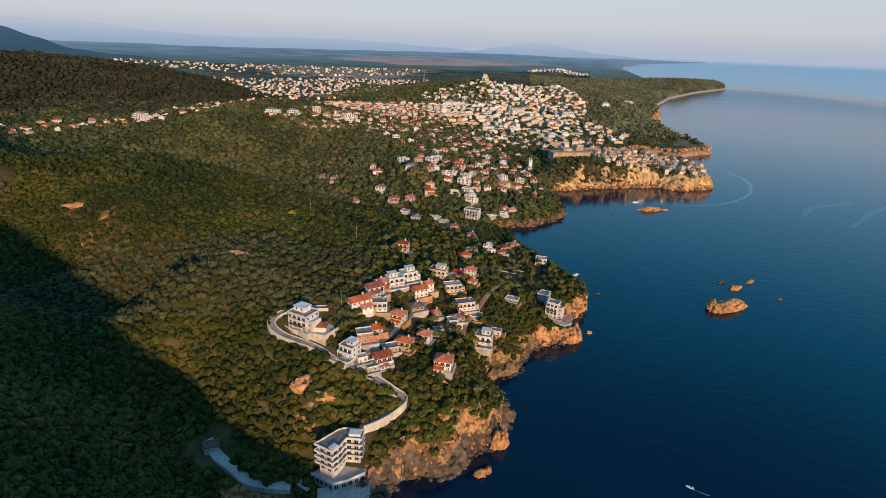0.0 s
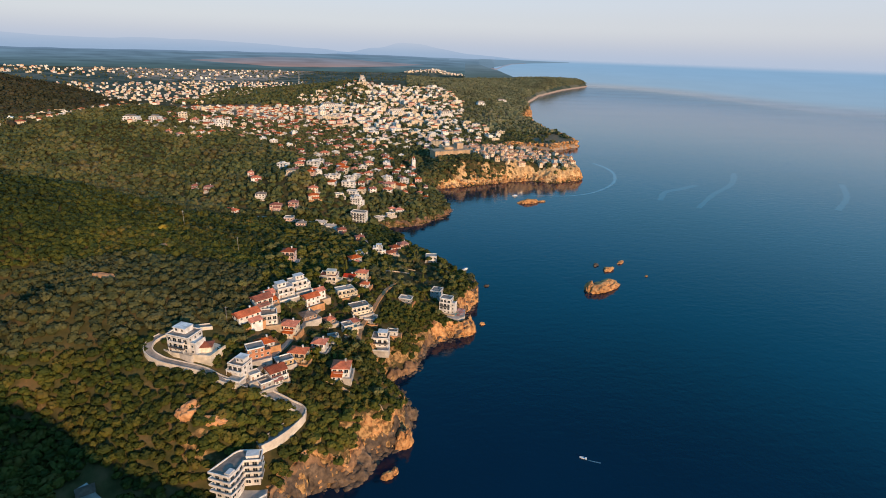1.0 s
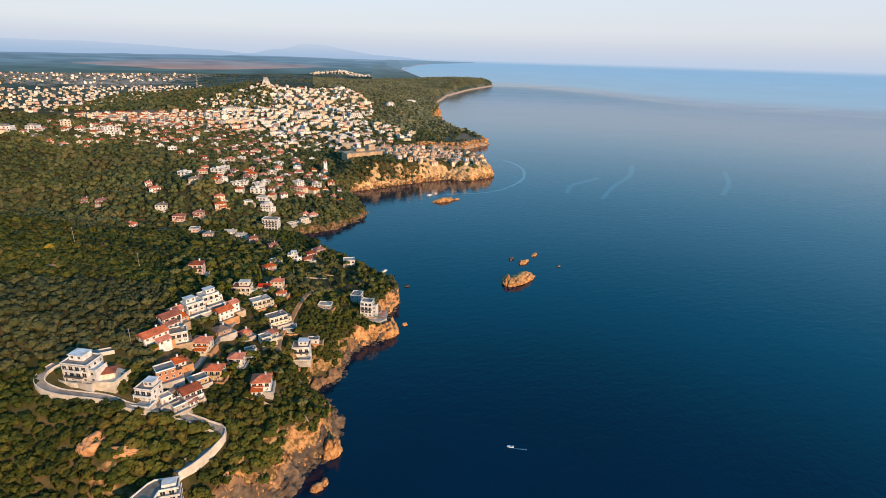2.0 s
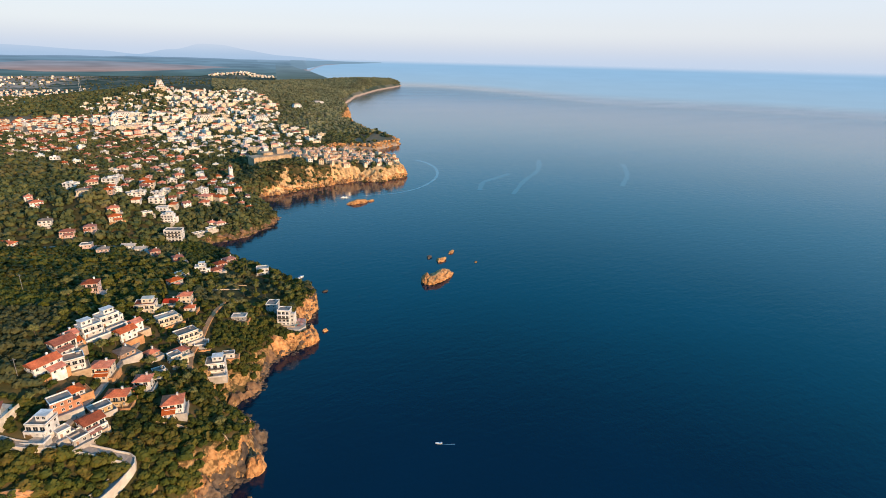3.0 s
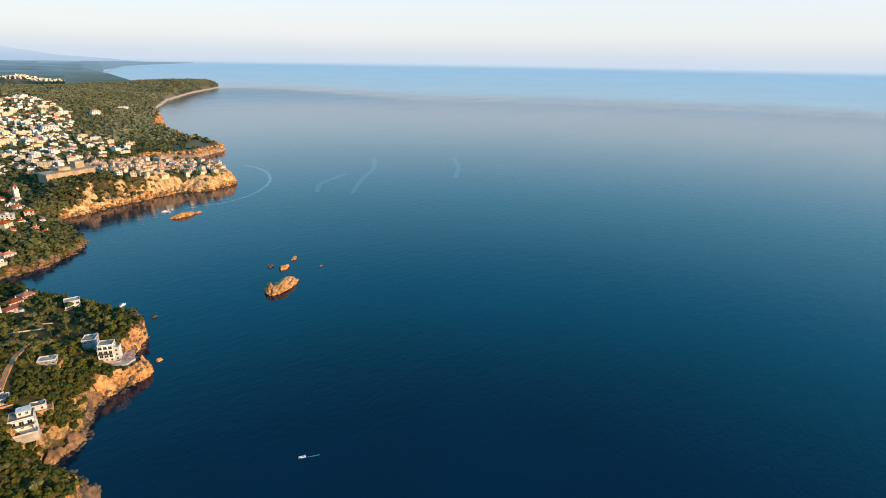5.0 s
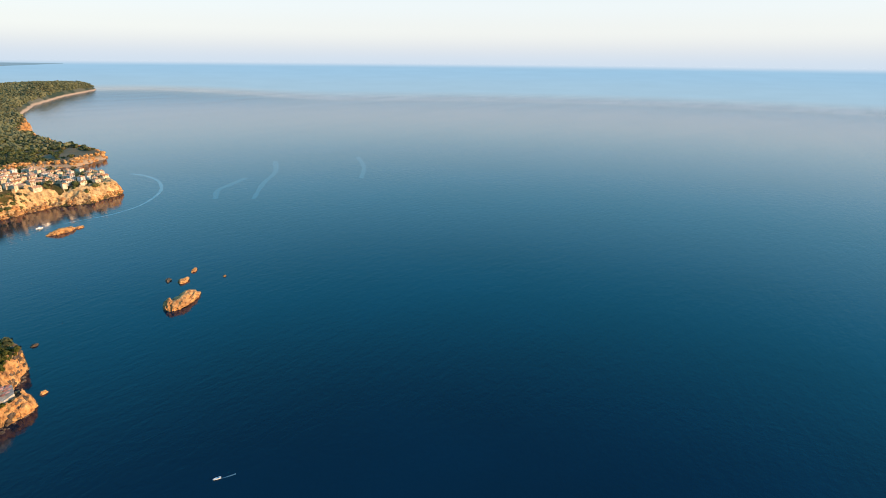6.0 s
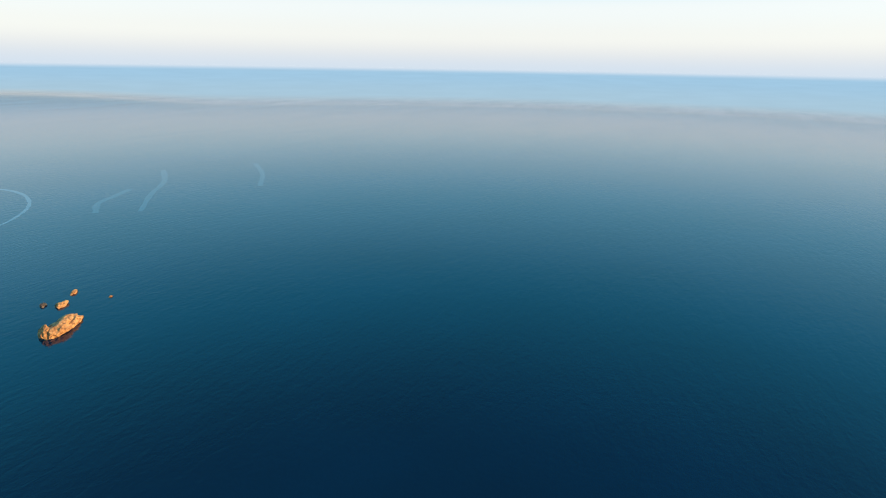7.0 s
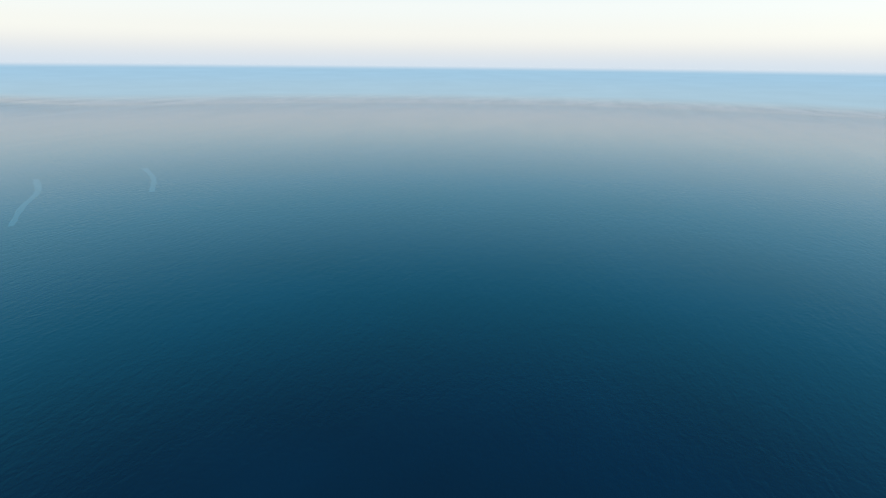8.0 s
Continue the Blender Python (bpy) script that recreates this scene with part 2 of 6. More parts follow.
SCREED = mat("pale_roof_screed", [(0.42, 0.37, 0.31), (0.56, 0.50, 0.43)], 0.5, random_hue=0.15, bump=0.2, coarse=0.3)
CONCRETE = mat("concrete", [(0.36, 0.33, 0.29), (0.50, 0.46, 0.41)], 0.7, bump=0.2, coarse=0.12)
PARAPET = mat("pale_masonry", [(0.50, 0.45, 0.38), (0.64, 0.58, 0.50)], 0.7, bump=0.25, coarse=0.15)
ROAD = mat("pale_road", [(0.24, 0.21, 0.18), (0.34, 0.30, 0.26)], 0.9, bump=0.15, coarse=0.2)
DIRT = mat("dirt_lane", [(0.44, 0.21, 0.085), (0.58, 0.32, 0.14)], 0.9, bump=0.3, coarse=0.2)
STONE = mat("old_stone", [(0.40, 0.28, 0.17), (0.58, 0.45, 0.31)], 0.5, bump=0.6, coarse=0.1, random_hue=0.1)
BARK = mat("bark", [(0.08, 0.055, 0.035), (0.16, 0.11, 0.07)], 3.0, bump=0.6)
METAL = mat("galvanised_steel", [(0.35, 0.35, 0.36), (0.5, 0.5, 0.5)], 2.0, rough=0.45, metal=0.9, bump=0.05)
PAINT = mat("boat_gelcoat", [(0.72, 0.72, 0.70), (0.82, 0.82, 0.80)], 1.0, rough=0.3, bump=0.0)
CANVAS = mat("blue_canvas", [(0.05, 0.14, 0.32), (0.09, 0.22, 0.42)], 2.0, bump=0.1)
POOLBLUE = mat("pool_liner", [(0.05, 0.35, 0.40), (0.09, 0.45, 0.48)], 1.0, rough=0.15, bump=0.05)
FOAM = mat("wake_foam", [(0.03, 0.09, 0.14), (0.18, 0.28, 0.34)], 0.3, rough=0.12, bump=0.0)
FRAME = mat("window_frame", [(0.6, 0.58, 0.55), (0.75, 0.73, 0.7)], 2.0, bump=0.0)
PARASOL = mat("parasol_cloth", [(0.34, 0.13, 0.10), (0.52, 0.27, 0.21)], 2.0, random_hue=0.3, bump=0.0)
RAIL = mat("dark_rail", [(0.06, 0.05, 0.045), (0.10, 0.09, 0.08)], 2.0, rough=0.5, bump=0.0)
LEAF = mat("scrub_leaves", [(0.031, 0.044, 0.006), (0.056, 0.067, 0.008), (0.088, 0.087, 0.011), (0.122, 0.092, 0.018)], 0.9, rough=0.7, bump=0.5, depth=0.5, coarse=0.03, attr="tint", spec=0.2)
# leaves of the farther woods: sunlight and haze put into a brighter colour
FARLEAF = mat("far_leaves_brightened", [(0.052, 0.066, 0.022), (0.085, 0.096, 0.030), (0.12, 0.115, 0.038), (0.135, 0.108, 0.048)], 0.5, rough=0.7, bump=0.5, depth=0.5, coarse=0.02, attr="tint", spec=0.2)
# cape pines: the haze of the distance is put into this pale green
PINE = mat("hazed_pine_needles", [(0.120, 0.130, 0.068), (0.150, 0.156, 0.084), (0.180, 0.174, 0.100)], 0.3, rough=0.8, bump=0.3, depth=0.5, coarse=0.01, attr="tint", spec=0.1)
# inland hill leaves: the weaker light there is put into the dark colour
HILLWOOD = mat("shaded_hill_leaves", [(0.030, 0.034, 0.018), (0.048, 0.048, 0.025), (0.066, 0.056, 0.034)], 0.3, rough=0.8, bump=0.4, depth=0.5, coarse=0.01, attr="tint", spec=0.1)
OLIVE = mat("olive_leaves", [(0.050, 0.058, 0.020), (0.086, 0.088, 0.032), (0.126, 0.116, 0.046)], 0.9, rough=0.7, bump=0.5, depth=0.5, coarse=0.03, attr="tint", spec=0.2)
TREELEAF = mat("garden_tree_leaves", [(0.066, 0.080, 0.012), (0.12, 0.125, 0.021), (0.165, 0.145, 0.030)], 1.2, rough=0.65, bump=0.4, random_hue=0.35, spec=0.2)


def glass_mat():
    m = bpy.data.materials.new("window_glass")
    m.use_nodes = True
    b = m.node_tree.nodes["Principled BSDF"]
    b.inputs["Base Color"].default_value = (0.025, 0.03, 0.035, 1)
    b.inputs["Roughness"].default_value = 0.08
    return m


GLASS = glass_mat()


def tile_mat(name, a, b2):
    """Clay tiles: courses of rounded tiles as relief, patchy colour."""
    m = mat(name, [a, b2], 1.2, bump=0.0, random_hue=0.22, coarse=0.35, rough=0.85)
    n, ln = m.node_tree.nodes, m.node_tree.links
    co = n.new("ShaderNodeTexCoord")
    wv = n.new("ShaderNodeTexWave")
    wv.inputs["Scale"].default_value, wv.inputs["Distortion"].default_value = 1.1, 0.6
    ln.new(co.outputs["Object"], wv.inputs["Vector"])
    bp = n.new("ShaderNodeBump")
    bp.inputs["Strength"].default_value, bp.inputs["Distance"].default_value = 0.5, 0.08
    ln.new(wv.outputs["Fac"], bp.inputs["Height"])
    ln.new(bp.outputs["Normal"], n["Principled BSDF"].inputs["Normal"])
    return m


TILE = tile_mat("clay_tiles", (0.50, 0.095, 0.028), (0.66, 0.19, 0.06))
TILE_DARK = tile_mat("old_clay_tiles", (0.26, 0.07, 0.035), (0.38, 0.125, 0.065))
TILE_RED = tile_mat("new_red_tiles", (0.52, 0.06, 0.03), (0.62, 0.10, 0.05))
TILE_OLD = tile_mat("bleached_clay_tiles", (0.50, 0.235, 0.12), (0.64, 0.36, 0.20))
SHINGLE = tile_mat("brown_shingles", (0.13, 0.085, 0.06), (0.20, 0.14, 0.10))
WALLS = {"white": WHITE, "cream": CREAM, "ochre": OCHRE, "pink": PINK, "grey": GREY, "brick": BRICK, "brown": BROWN}
ROOFS = {"slab": SLAB, "tile": TILE, "tile_dark": TILE_DARK, "tile_red": TILE_RED, "tile_old": TILE_OLD, "white": SCREED, "brown": BROWN, "shingle": SHINGLE}


def ground_mat():
    """Dry grass and soil under the scrub; bare limestone wherever the ground is steep."""
    m = mat("hillside_soil", [(0.040, 0.042, 0.014), (0.076, 0.066, 0.024), (0.14, 0.092, 0.042)], 0.12, detail=8, rough=0.95, bump=0.6, bump_scale=0.5, coarse=0.012, depth=0.8, spec=0.1)
    n, ln = m.node_tree.nodes, m.node_tree.links
    b = n["Principled BSDF"]
    soil = b.inputs["Base Color"].links[0].from_socket
    geo = n.new("ShaderNodeNewGeometry")
    sep = n.new("ShaderNodeSeparateXYZ")
    ln.new(geo.outputs["True Normal"], sep.inputs[0])
    wob = n.new("ShaderNodeTexNoise")
    wob.inputs["Scale"].default_value, wob.inputs["Detail"].default_value = 0.15, 5
    ln.new(geo.outputs["Position"], wob.inputs["Vector"])
    add = n.new("ShaderNodeMath")
    add.operation = "MULTIPLY_ADD"
    ln.new(wob.outputs["Fac"], add.inputs[0])
    add.inputs[1].default_value = 0.35
    ln.new(sep.outputs["Z"], add.inputs[2])
    steep = n.new("ShaderNodeMapRange")
    steep.inputs["From Min"].default_value, steep.inputs["From Max"].default_value = 0.70, 0.80
    steep.inputs["To Min"].default_value, steep.inputs["To Max"].default_value = 1.0, 0.0
    ln.new(add.outputs[0], steep.inputs["Value"])
    rock = n.new("ShaderNodeTexNoise")
    rock.inputs["Scale"].default_value, rock.inputs["Detail"].default_value = 0.5, 9
    ln.new(geo.outputs["Position"], rock.inputs["Vector"])
    rr = n.new("ShaderNodeValToRGB")
    rr.color_ramp.elements[0].position, rr.color_ramp.elements[0].color = 0.40, (0.13, 0.075, 0.032, 1)
    rr.color_ramp.elements[1].position, rr.color_ramp.elements[1].color = 0.62, (0.46, 0.285, 0.12, 1)
    ln.new(rock.outputs["Fac"], rr.inputs["Fac"])
    mx = n.new("ShaderNodeMix")
    mx.data_type = "RGBA"
    ln.new(steep.outputs["Result"], mx.inputs["Factor"])
    ln.new(soil, mx.inputs["A"])
    ln.new(rr.outputs["Color"], mx.inputs["B"])
    # the farmed plain beyond the town: field tints, paled and blued to stand for haze
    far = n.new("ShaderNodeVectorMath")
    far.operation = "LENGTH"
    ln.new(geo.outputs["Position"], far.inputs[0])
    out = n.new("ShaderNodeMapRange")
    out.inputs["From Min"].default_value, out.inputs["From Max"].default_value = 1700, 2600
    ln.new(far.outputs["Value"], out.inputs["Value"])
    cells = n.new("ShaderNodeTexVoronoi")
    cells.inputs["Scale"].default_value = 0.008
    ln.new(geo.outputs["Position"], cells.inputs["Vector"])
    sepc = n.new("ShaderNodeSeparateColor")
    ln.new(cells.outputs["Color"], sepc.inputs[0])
    hazed_fields = n.new("ShaderNodeValToRGB")
    hazed_fields.color_ramp.elements[0].position, hazed_fields.color_ramp.elements[0].color = 0.3, (0.050, 0.072, 0.050, 1)
    hazed_fields.color_ramp.elements[1].color = (0.17, 0.165, 0.12, 1)
    ln.new(sepc.outputs[0], hazed_fields.inputs["Fac"])
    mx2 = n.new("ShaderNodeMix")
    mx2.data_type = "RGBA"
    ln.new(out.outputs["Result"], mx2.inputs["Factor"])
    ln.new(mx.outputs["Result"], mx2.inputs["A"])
    ln.new(hazed_fields.outputs["Color"], mx2.inputs["B"])
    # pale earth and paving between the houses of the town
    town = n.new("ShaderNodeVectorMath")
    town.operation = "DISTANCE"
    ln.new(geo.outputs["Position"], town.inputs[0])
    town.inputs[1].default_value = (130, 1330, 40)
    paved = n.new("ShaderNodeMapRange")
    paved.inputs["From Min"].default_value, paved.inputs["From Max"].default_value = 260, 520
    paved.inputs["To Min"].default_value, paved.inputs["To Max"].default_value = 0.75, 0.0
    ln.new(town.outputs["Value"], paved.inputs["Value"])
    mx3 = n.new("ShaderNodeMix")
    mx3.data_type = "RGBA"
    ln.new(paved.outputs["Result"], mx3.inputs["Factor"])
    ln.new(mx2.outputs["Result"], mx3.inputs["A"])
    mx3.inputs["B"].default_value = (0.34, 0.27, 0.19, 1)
    # sand along the low shores of the cape
    low = n.new("ShaderNodeSeparateXYZ")
    ln.new(geo.outputs["Position"], low.inputs[0])
    beach = n.new("ShaderNodeMapRange")
    beach.inputs["From Min"].default_value, beach.inputs["From Max"].default_value = 4.0, 8.0
    beach.inputs["To Min"].default_value, beach.inputs["To Max"].default_value = 1.0, 0.0
    ln.new(low.outputs["Z"], beach.inputs["Value"])
    away = n.new("ShaderNodeMapRange")
    away.inputs["From Min"].default_value, away.inputs["From Max"].default_value = 900, 1400
    ln.new(far.outputs["Value"], away.inputs["Value"])
    sandy = n.new("ShaderNodeMath")
    sandy.operation = "MULTIPLY"
    ln.new(beach.outputs["Result"], sandy.inputs[0])
    ln.new(away.outputs["Result"], sandy.inputs[1])
    mx4 = n.new("ShaderNodeMix")
    mx4.data_type = "RGBA"
    ln.new(sandy.outputs[0], mx4.inputs["Factor"])
    ln.new(mx3.outputs["Result"], mx4.inputs["A"])
    mx4.inputs["B"].default_value = (0.50, 0.37, 0.27, 1)
    ln.new(mx4.outputs["Result"], b.inputs["Base Color"])
    return m


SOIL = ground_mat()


def rock_mat(name, stops):
    """Limestone: ochre faces with dark seams."""
    m = mat(name, stops, 0.35, detail=9, rough=0.9, bump=0.9, bump_scale=0.8, depth=0.7, coarse=0.08)
    return m


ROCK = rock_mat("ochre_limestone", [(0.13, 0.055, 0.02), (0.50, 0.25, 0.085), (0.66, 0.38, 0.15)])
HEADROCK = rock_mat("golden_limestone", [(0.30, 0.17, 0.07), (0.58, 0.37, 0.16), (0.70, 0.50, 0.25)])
# brown limestone whose colour also carries the shade on coves and cliff
BROWNROCK = rock_mat("shaded_brown_limestone", [(0.09, 0.053, 0.028), (0.22, 0.125, 0.062), (0.33, 0.20, 0.10)])
WETROCK = rock_mat("grey_sea_rock", [(0.045, 0.032, 0.022), (0.11, 0.078, 0.052), (0.20, 0.14, 0.09)])


def water_mat(name="sea_water"):
    m = bpy.data.materials.new(name)
    m.use_nodes = True
    n, ln = m.node_tree.nodes, m.node_tree.links
    b = n["Principled BSDF"]
    geo = n.new("ShaderNodeNewGeometry")
    # slow drifts of depth and plankton tint
    tint = n.new("ShaderNodeTexNoise")
    tint.inputs["Scale"].default_value, tint.inputs["Detail"].default_value = 0.006, 3
    ln.new(geo.outputs["Position"], tint.inputs["Vector"])
    cr = n.new("ShaderNodeValToRGB")
    cr.color_ramp.elements[0].position, cr.color_ramp.elements[0].color = 0.3, (0.0001, 0.0098, 0.028, 1)
    cr.color_ramp.elements[1].position, cr.color_ramp.elements[1].color = 0.7, (0.0003, 0.0165, 0.044, 1)
    ln.new(tint.outputs["Fac"], cr.inputs["Fac"])
    ln.new(cr.outputs["Color"], b.inputs["Base Color"])
    b.inputs["IOR"].default_value = 1.33
    b.inputs["Specular IOR Level"].default_value = 0.5
    # slicks: smoother and rougher streaks
    mp = n.new("ShaderNodeMapping")
    mp.inputs["Scale"].default_value, mp.inputs["Rotation"].default_value = (0.002, 0.007, 1), (0, 0, 0.5)
    ln.new(geo.outputs["Position"], mp.inputs["Vector"])
    sl = n.new("ShaderNodeTexNoise")
    sl.inputs["Scale"].default_value, sl.inputs["Detail"].default_value, sl.inputs["Distortion"].default_value = 1.0, 4, 1.2
    ln.new(mp.outputs[0], sl.inputs["Vector"])
    mr = n.new("ShaderNodeMapRange")
    mr.inputs["From Min"].default_value, mr.inputs["From Max"].default_value = 0.35, 0.65
    mr.inputs["To Min"].default_value, mr.inputs["To Max"].default_value = 0.07, 0.10
    ln.new(sl.outputs["Fac"], mr.inputs["Value"])
    # a light breeze ruffles the open water further out, in lanes
    reach = n.new("ShaderNodeVectorMath")
    reach.operation = "LENGTH"
    ln.new(geo.outputs["Position"], reach.inputs[0])
    lanes = n.new("ShaderNodeMath")
    lanes.operation = "MULTIPLY_ADD"
    ln.new(sl.outputs["Fac"], lanes.inputs[0])
    lanes.inputs[1].default_value = 1500
    ln.new(reach.outputs["Value"], lanes.inputs[2])
    breeze = n.new("ShaderNodeMapRange")
    breeze.interpolation_type = "SMOOTHSTEP"
    breeze.inputs["From Min"].default_value, breeze.inputs["From Max"].default_value = 2900, 4400
    breeze.inputs["To Min"].default_value, breeze.inputs["To Max"].default_value = 0.0, 0.05
    ln.new(lanes.outputs[0], breeze.inputs["Value"])
    ruffled = n.new("ShaderNodeMath")
    ruffled.operation = "ADD"
    ln.new(mr.outputs["Result"], ruffled.inputs[0])
    ln.new(breeze.outputs["Result"], ruffled.inputs[1])
    ln.new(ruffled.outputs[0], b.inputs["Roughness"])
    wav = n.new("ShaderNodeTexNoise")
    wav.inputs["Scale"].default_value, wav.inputs["Detail"].default_value = 0.3, 6
    ln.new(geo.outputs["Position"], wav.inputs["Vector"])
    bp = n.new("ShaderNodeBump")
    bp.inputs["Distance"].default_value = 0.5
    # ripples weaken with distance from the camera, so its far sea looks brighter
    out = n.new("ShaderNodeVectorMath")
    out.operation = "LENGTH"
    ln.new(geo.outputs["Position"], out.inputs[0])
    calm = n.new("ShaderNodeMapRange")
    calm.inputs["From Min"].default_value, calm.inputs["From Max"].default_value = 300, 4500
    calm.inputs["To Min"].default_value, calm.inputs["To Max"].default_value = 0.17, 0.09
    ln.new(out.outputs["Value"], calm.inputs["Value"])
    ln.new(calm.outputs["Result"], bp.inputs["Strength"])
    swell_map = n.new("ShaderNodeMapping")
    swell_map.inputs["Scale"].default_value, swell_map.inputs["Rotation"].default_value = (0.07, 0.17, 1), (0, 0, 0.9)
    ln.new(geo.outputs["Position"], swell_map.inputs["Vector"])
    swell = n.new("ShaderNodeTexNoise")
    swell.inputs["Scale"].default_value, swell.inputs["Detail"].default_value, swell.inputs["Distortion"].default_value = 1.0, 3, 0.6
    ln.new(swell_map.outputs[0], swell.inputs["Vector"])
    both = n.new("ShaderNodeMath")
    both.operation = "MULTIPLY_ADD"
    ln.new(swell.outputs["Fac"], both.inputs[0])
    both.inputs[1].default_value = 1.6
    ln.new(wav.outputs["Fac"], both.inputs[2])
    ln.new(both.outputs[0], bp.inputs["Height"])
    ln.new(bp.outputs["Normal"], b.inputs["Normal"])
    return m


WATER = water_mat()
# slick and wake: the bright sky they mirror is put into the colour
SLICK = mat("slick_sheen", [(0.0006, 0.017, 0.042), (0.008, 0.036, 0.064)], 0.03, rough=0.13, bump=0.0)
WASH = mat("wake_sheen", [(0.05, 0.10, 0.14), (0.13, 0.19, 0.23)], 0.04, rough=0.12, bump=0.0)


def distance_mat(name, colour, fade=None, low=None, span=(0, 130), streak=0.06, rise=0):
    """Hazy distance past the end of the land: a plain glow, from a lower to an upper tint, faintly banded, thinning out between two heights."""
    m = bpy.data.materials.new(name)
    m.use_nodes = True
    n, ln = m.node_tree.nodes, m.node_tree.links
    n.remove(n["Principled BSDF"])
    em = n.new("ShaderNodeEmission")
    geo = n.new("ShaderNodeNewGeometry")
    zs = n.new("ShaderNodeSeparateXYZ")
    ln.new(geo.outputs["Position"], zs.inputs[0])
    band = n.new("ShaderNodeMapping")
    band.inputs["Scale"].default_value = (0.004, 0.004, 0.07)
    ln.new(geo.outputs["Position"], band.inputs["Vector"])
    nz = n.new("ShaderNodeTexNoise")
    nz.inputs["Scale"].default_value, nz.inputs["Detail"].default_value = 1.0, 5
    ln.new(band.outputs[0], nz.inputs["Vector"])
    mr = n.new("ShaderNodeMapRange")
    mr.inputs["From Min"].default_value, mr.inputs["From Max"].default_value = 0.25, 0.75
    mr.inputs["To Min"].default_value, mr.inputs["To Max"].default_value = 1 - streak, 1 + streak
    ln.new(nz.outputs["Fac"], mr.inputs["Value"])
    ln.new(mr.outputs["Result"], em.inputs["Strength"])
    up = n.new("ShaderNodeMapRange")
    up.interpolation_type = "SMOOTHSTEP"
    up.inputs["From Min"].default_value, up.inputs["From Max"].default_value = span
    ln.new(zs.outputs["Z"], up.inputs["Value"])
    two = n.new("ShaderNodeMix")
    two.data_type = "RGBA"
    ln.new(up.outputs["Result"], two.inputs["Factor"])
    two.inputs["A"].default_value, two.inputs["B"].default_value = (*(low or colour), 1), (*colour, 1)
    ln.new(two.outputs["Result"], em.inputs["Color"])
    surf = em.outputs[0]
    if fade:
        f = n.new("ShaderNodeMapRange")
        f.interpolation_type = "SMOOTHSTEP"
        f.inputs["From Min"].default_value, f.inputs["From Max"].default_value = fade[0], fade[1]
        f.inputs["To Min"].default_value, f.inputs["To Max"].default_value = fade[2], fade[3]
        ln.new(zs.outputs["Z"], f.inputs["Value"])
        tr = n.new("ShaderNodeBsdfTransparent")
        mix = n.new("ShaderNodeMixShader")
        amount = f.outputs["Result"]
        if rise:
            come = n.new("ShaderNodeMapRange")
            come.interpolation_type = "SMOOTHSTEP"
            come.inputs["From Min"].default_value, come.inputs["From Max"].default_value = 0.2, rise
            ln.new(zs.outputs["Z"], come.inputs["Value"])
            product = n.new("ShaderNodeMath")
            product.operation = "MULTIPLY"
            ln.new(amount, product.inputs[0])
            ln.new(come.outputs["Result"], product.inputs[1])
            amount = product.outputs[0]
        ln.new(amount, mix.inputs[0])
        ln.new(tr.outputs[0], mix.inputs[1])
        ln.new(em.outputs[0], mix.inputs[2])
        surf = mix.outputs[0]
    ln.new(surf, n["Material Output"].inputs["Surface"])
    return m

# ---- helpers for meshes ----
def mesh_of(name, verts, faces, mats, index=None, smooth=False):
    me = bpy.data.meshes.new(name)
    me.from_pydata([tuple(v) for v in verts], [], [tuple(f) for f in faces])
    for m in mats:
        me.materials.append(m)
    if index is not None:
        me.polygons.foreach_set("material_index", index)
    if smooth:
        me.polygons.foreach_set("use_smooth", [True] * len(me.polygons))
    me.update()
    return me


def big_mesh(name, v, f, m, tint=None, smooth=False):
    """A large mesh from arrays: f is an (n, 3) or (n, 4) array of corners."""
    me = bpy.data.meshes.new(name)
    k = f.shape[1]
    me.vertices.add(len(v))
    me.vertices.foreach_set("co", np.ascontiguousarray(v, dtype=np.float32).ravel())
    me.loops.add(f.size)
    me.loops.foreach_set("vertex_index", np.ascontiguousarray(f, dtype=np.int32).ravel())
    me.polygons.add(len(f))
    me.polygons.foreach_set("loop_start", np.arange(0, f.size, k, dtype=np.int32))
    if smooth:
        me.polygons.foreach_set("use_smooth", np.ones(len(f), dtype=bool))
    me.materials.append(m)
    if tint is not None:
        at = me.attributes.new("tint", "FLOAT", "POINT")
        at.data.foreach_set("value", np.ascontiguousarray(tint, dtype=np.float32))
    me.update(calc_edges=True)
    return me


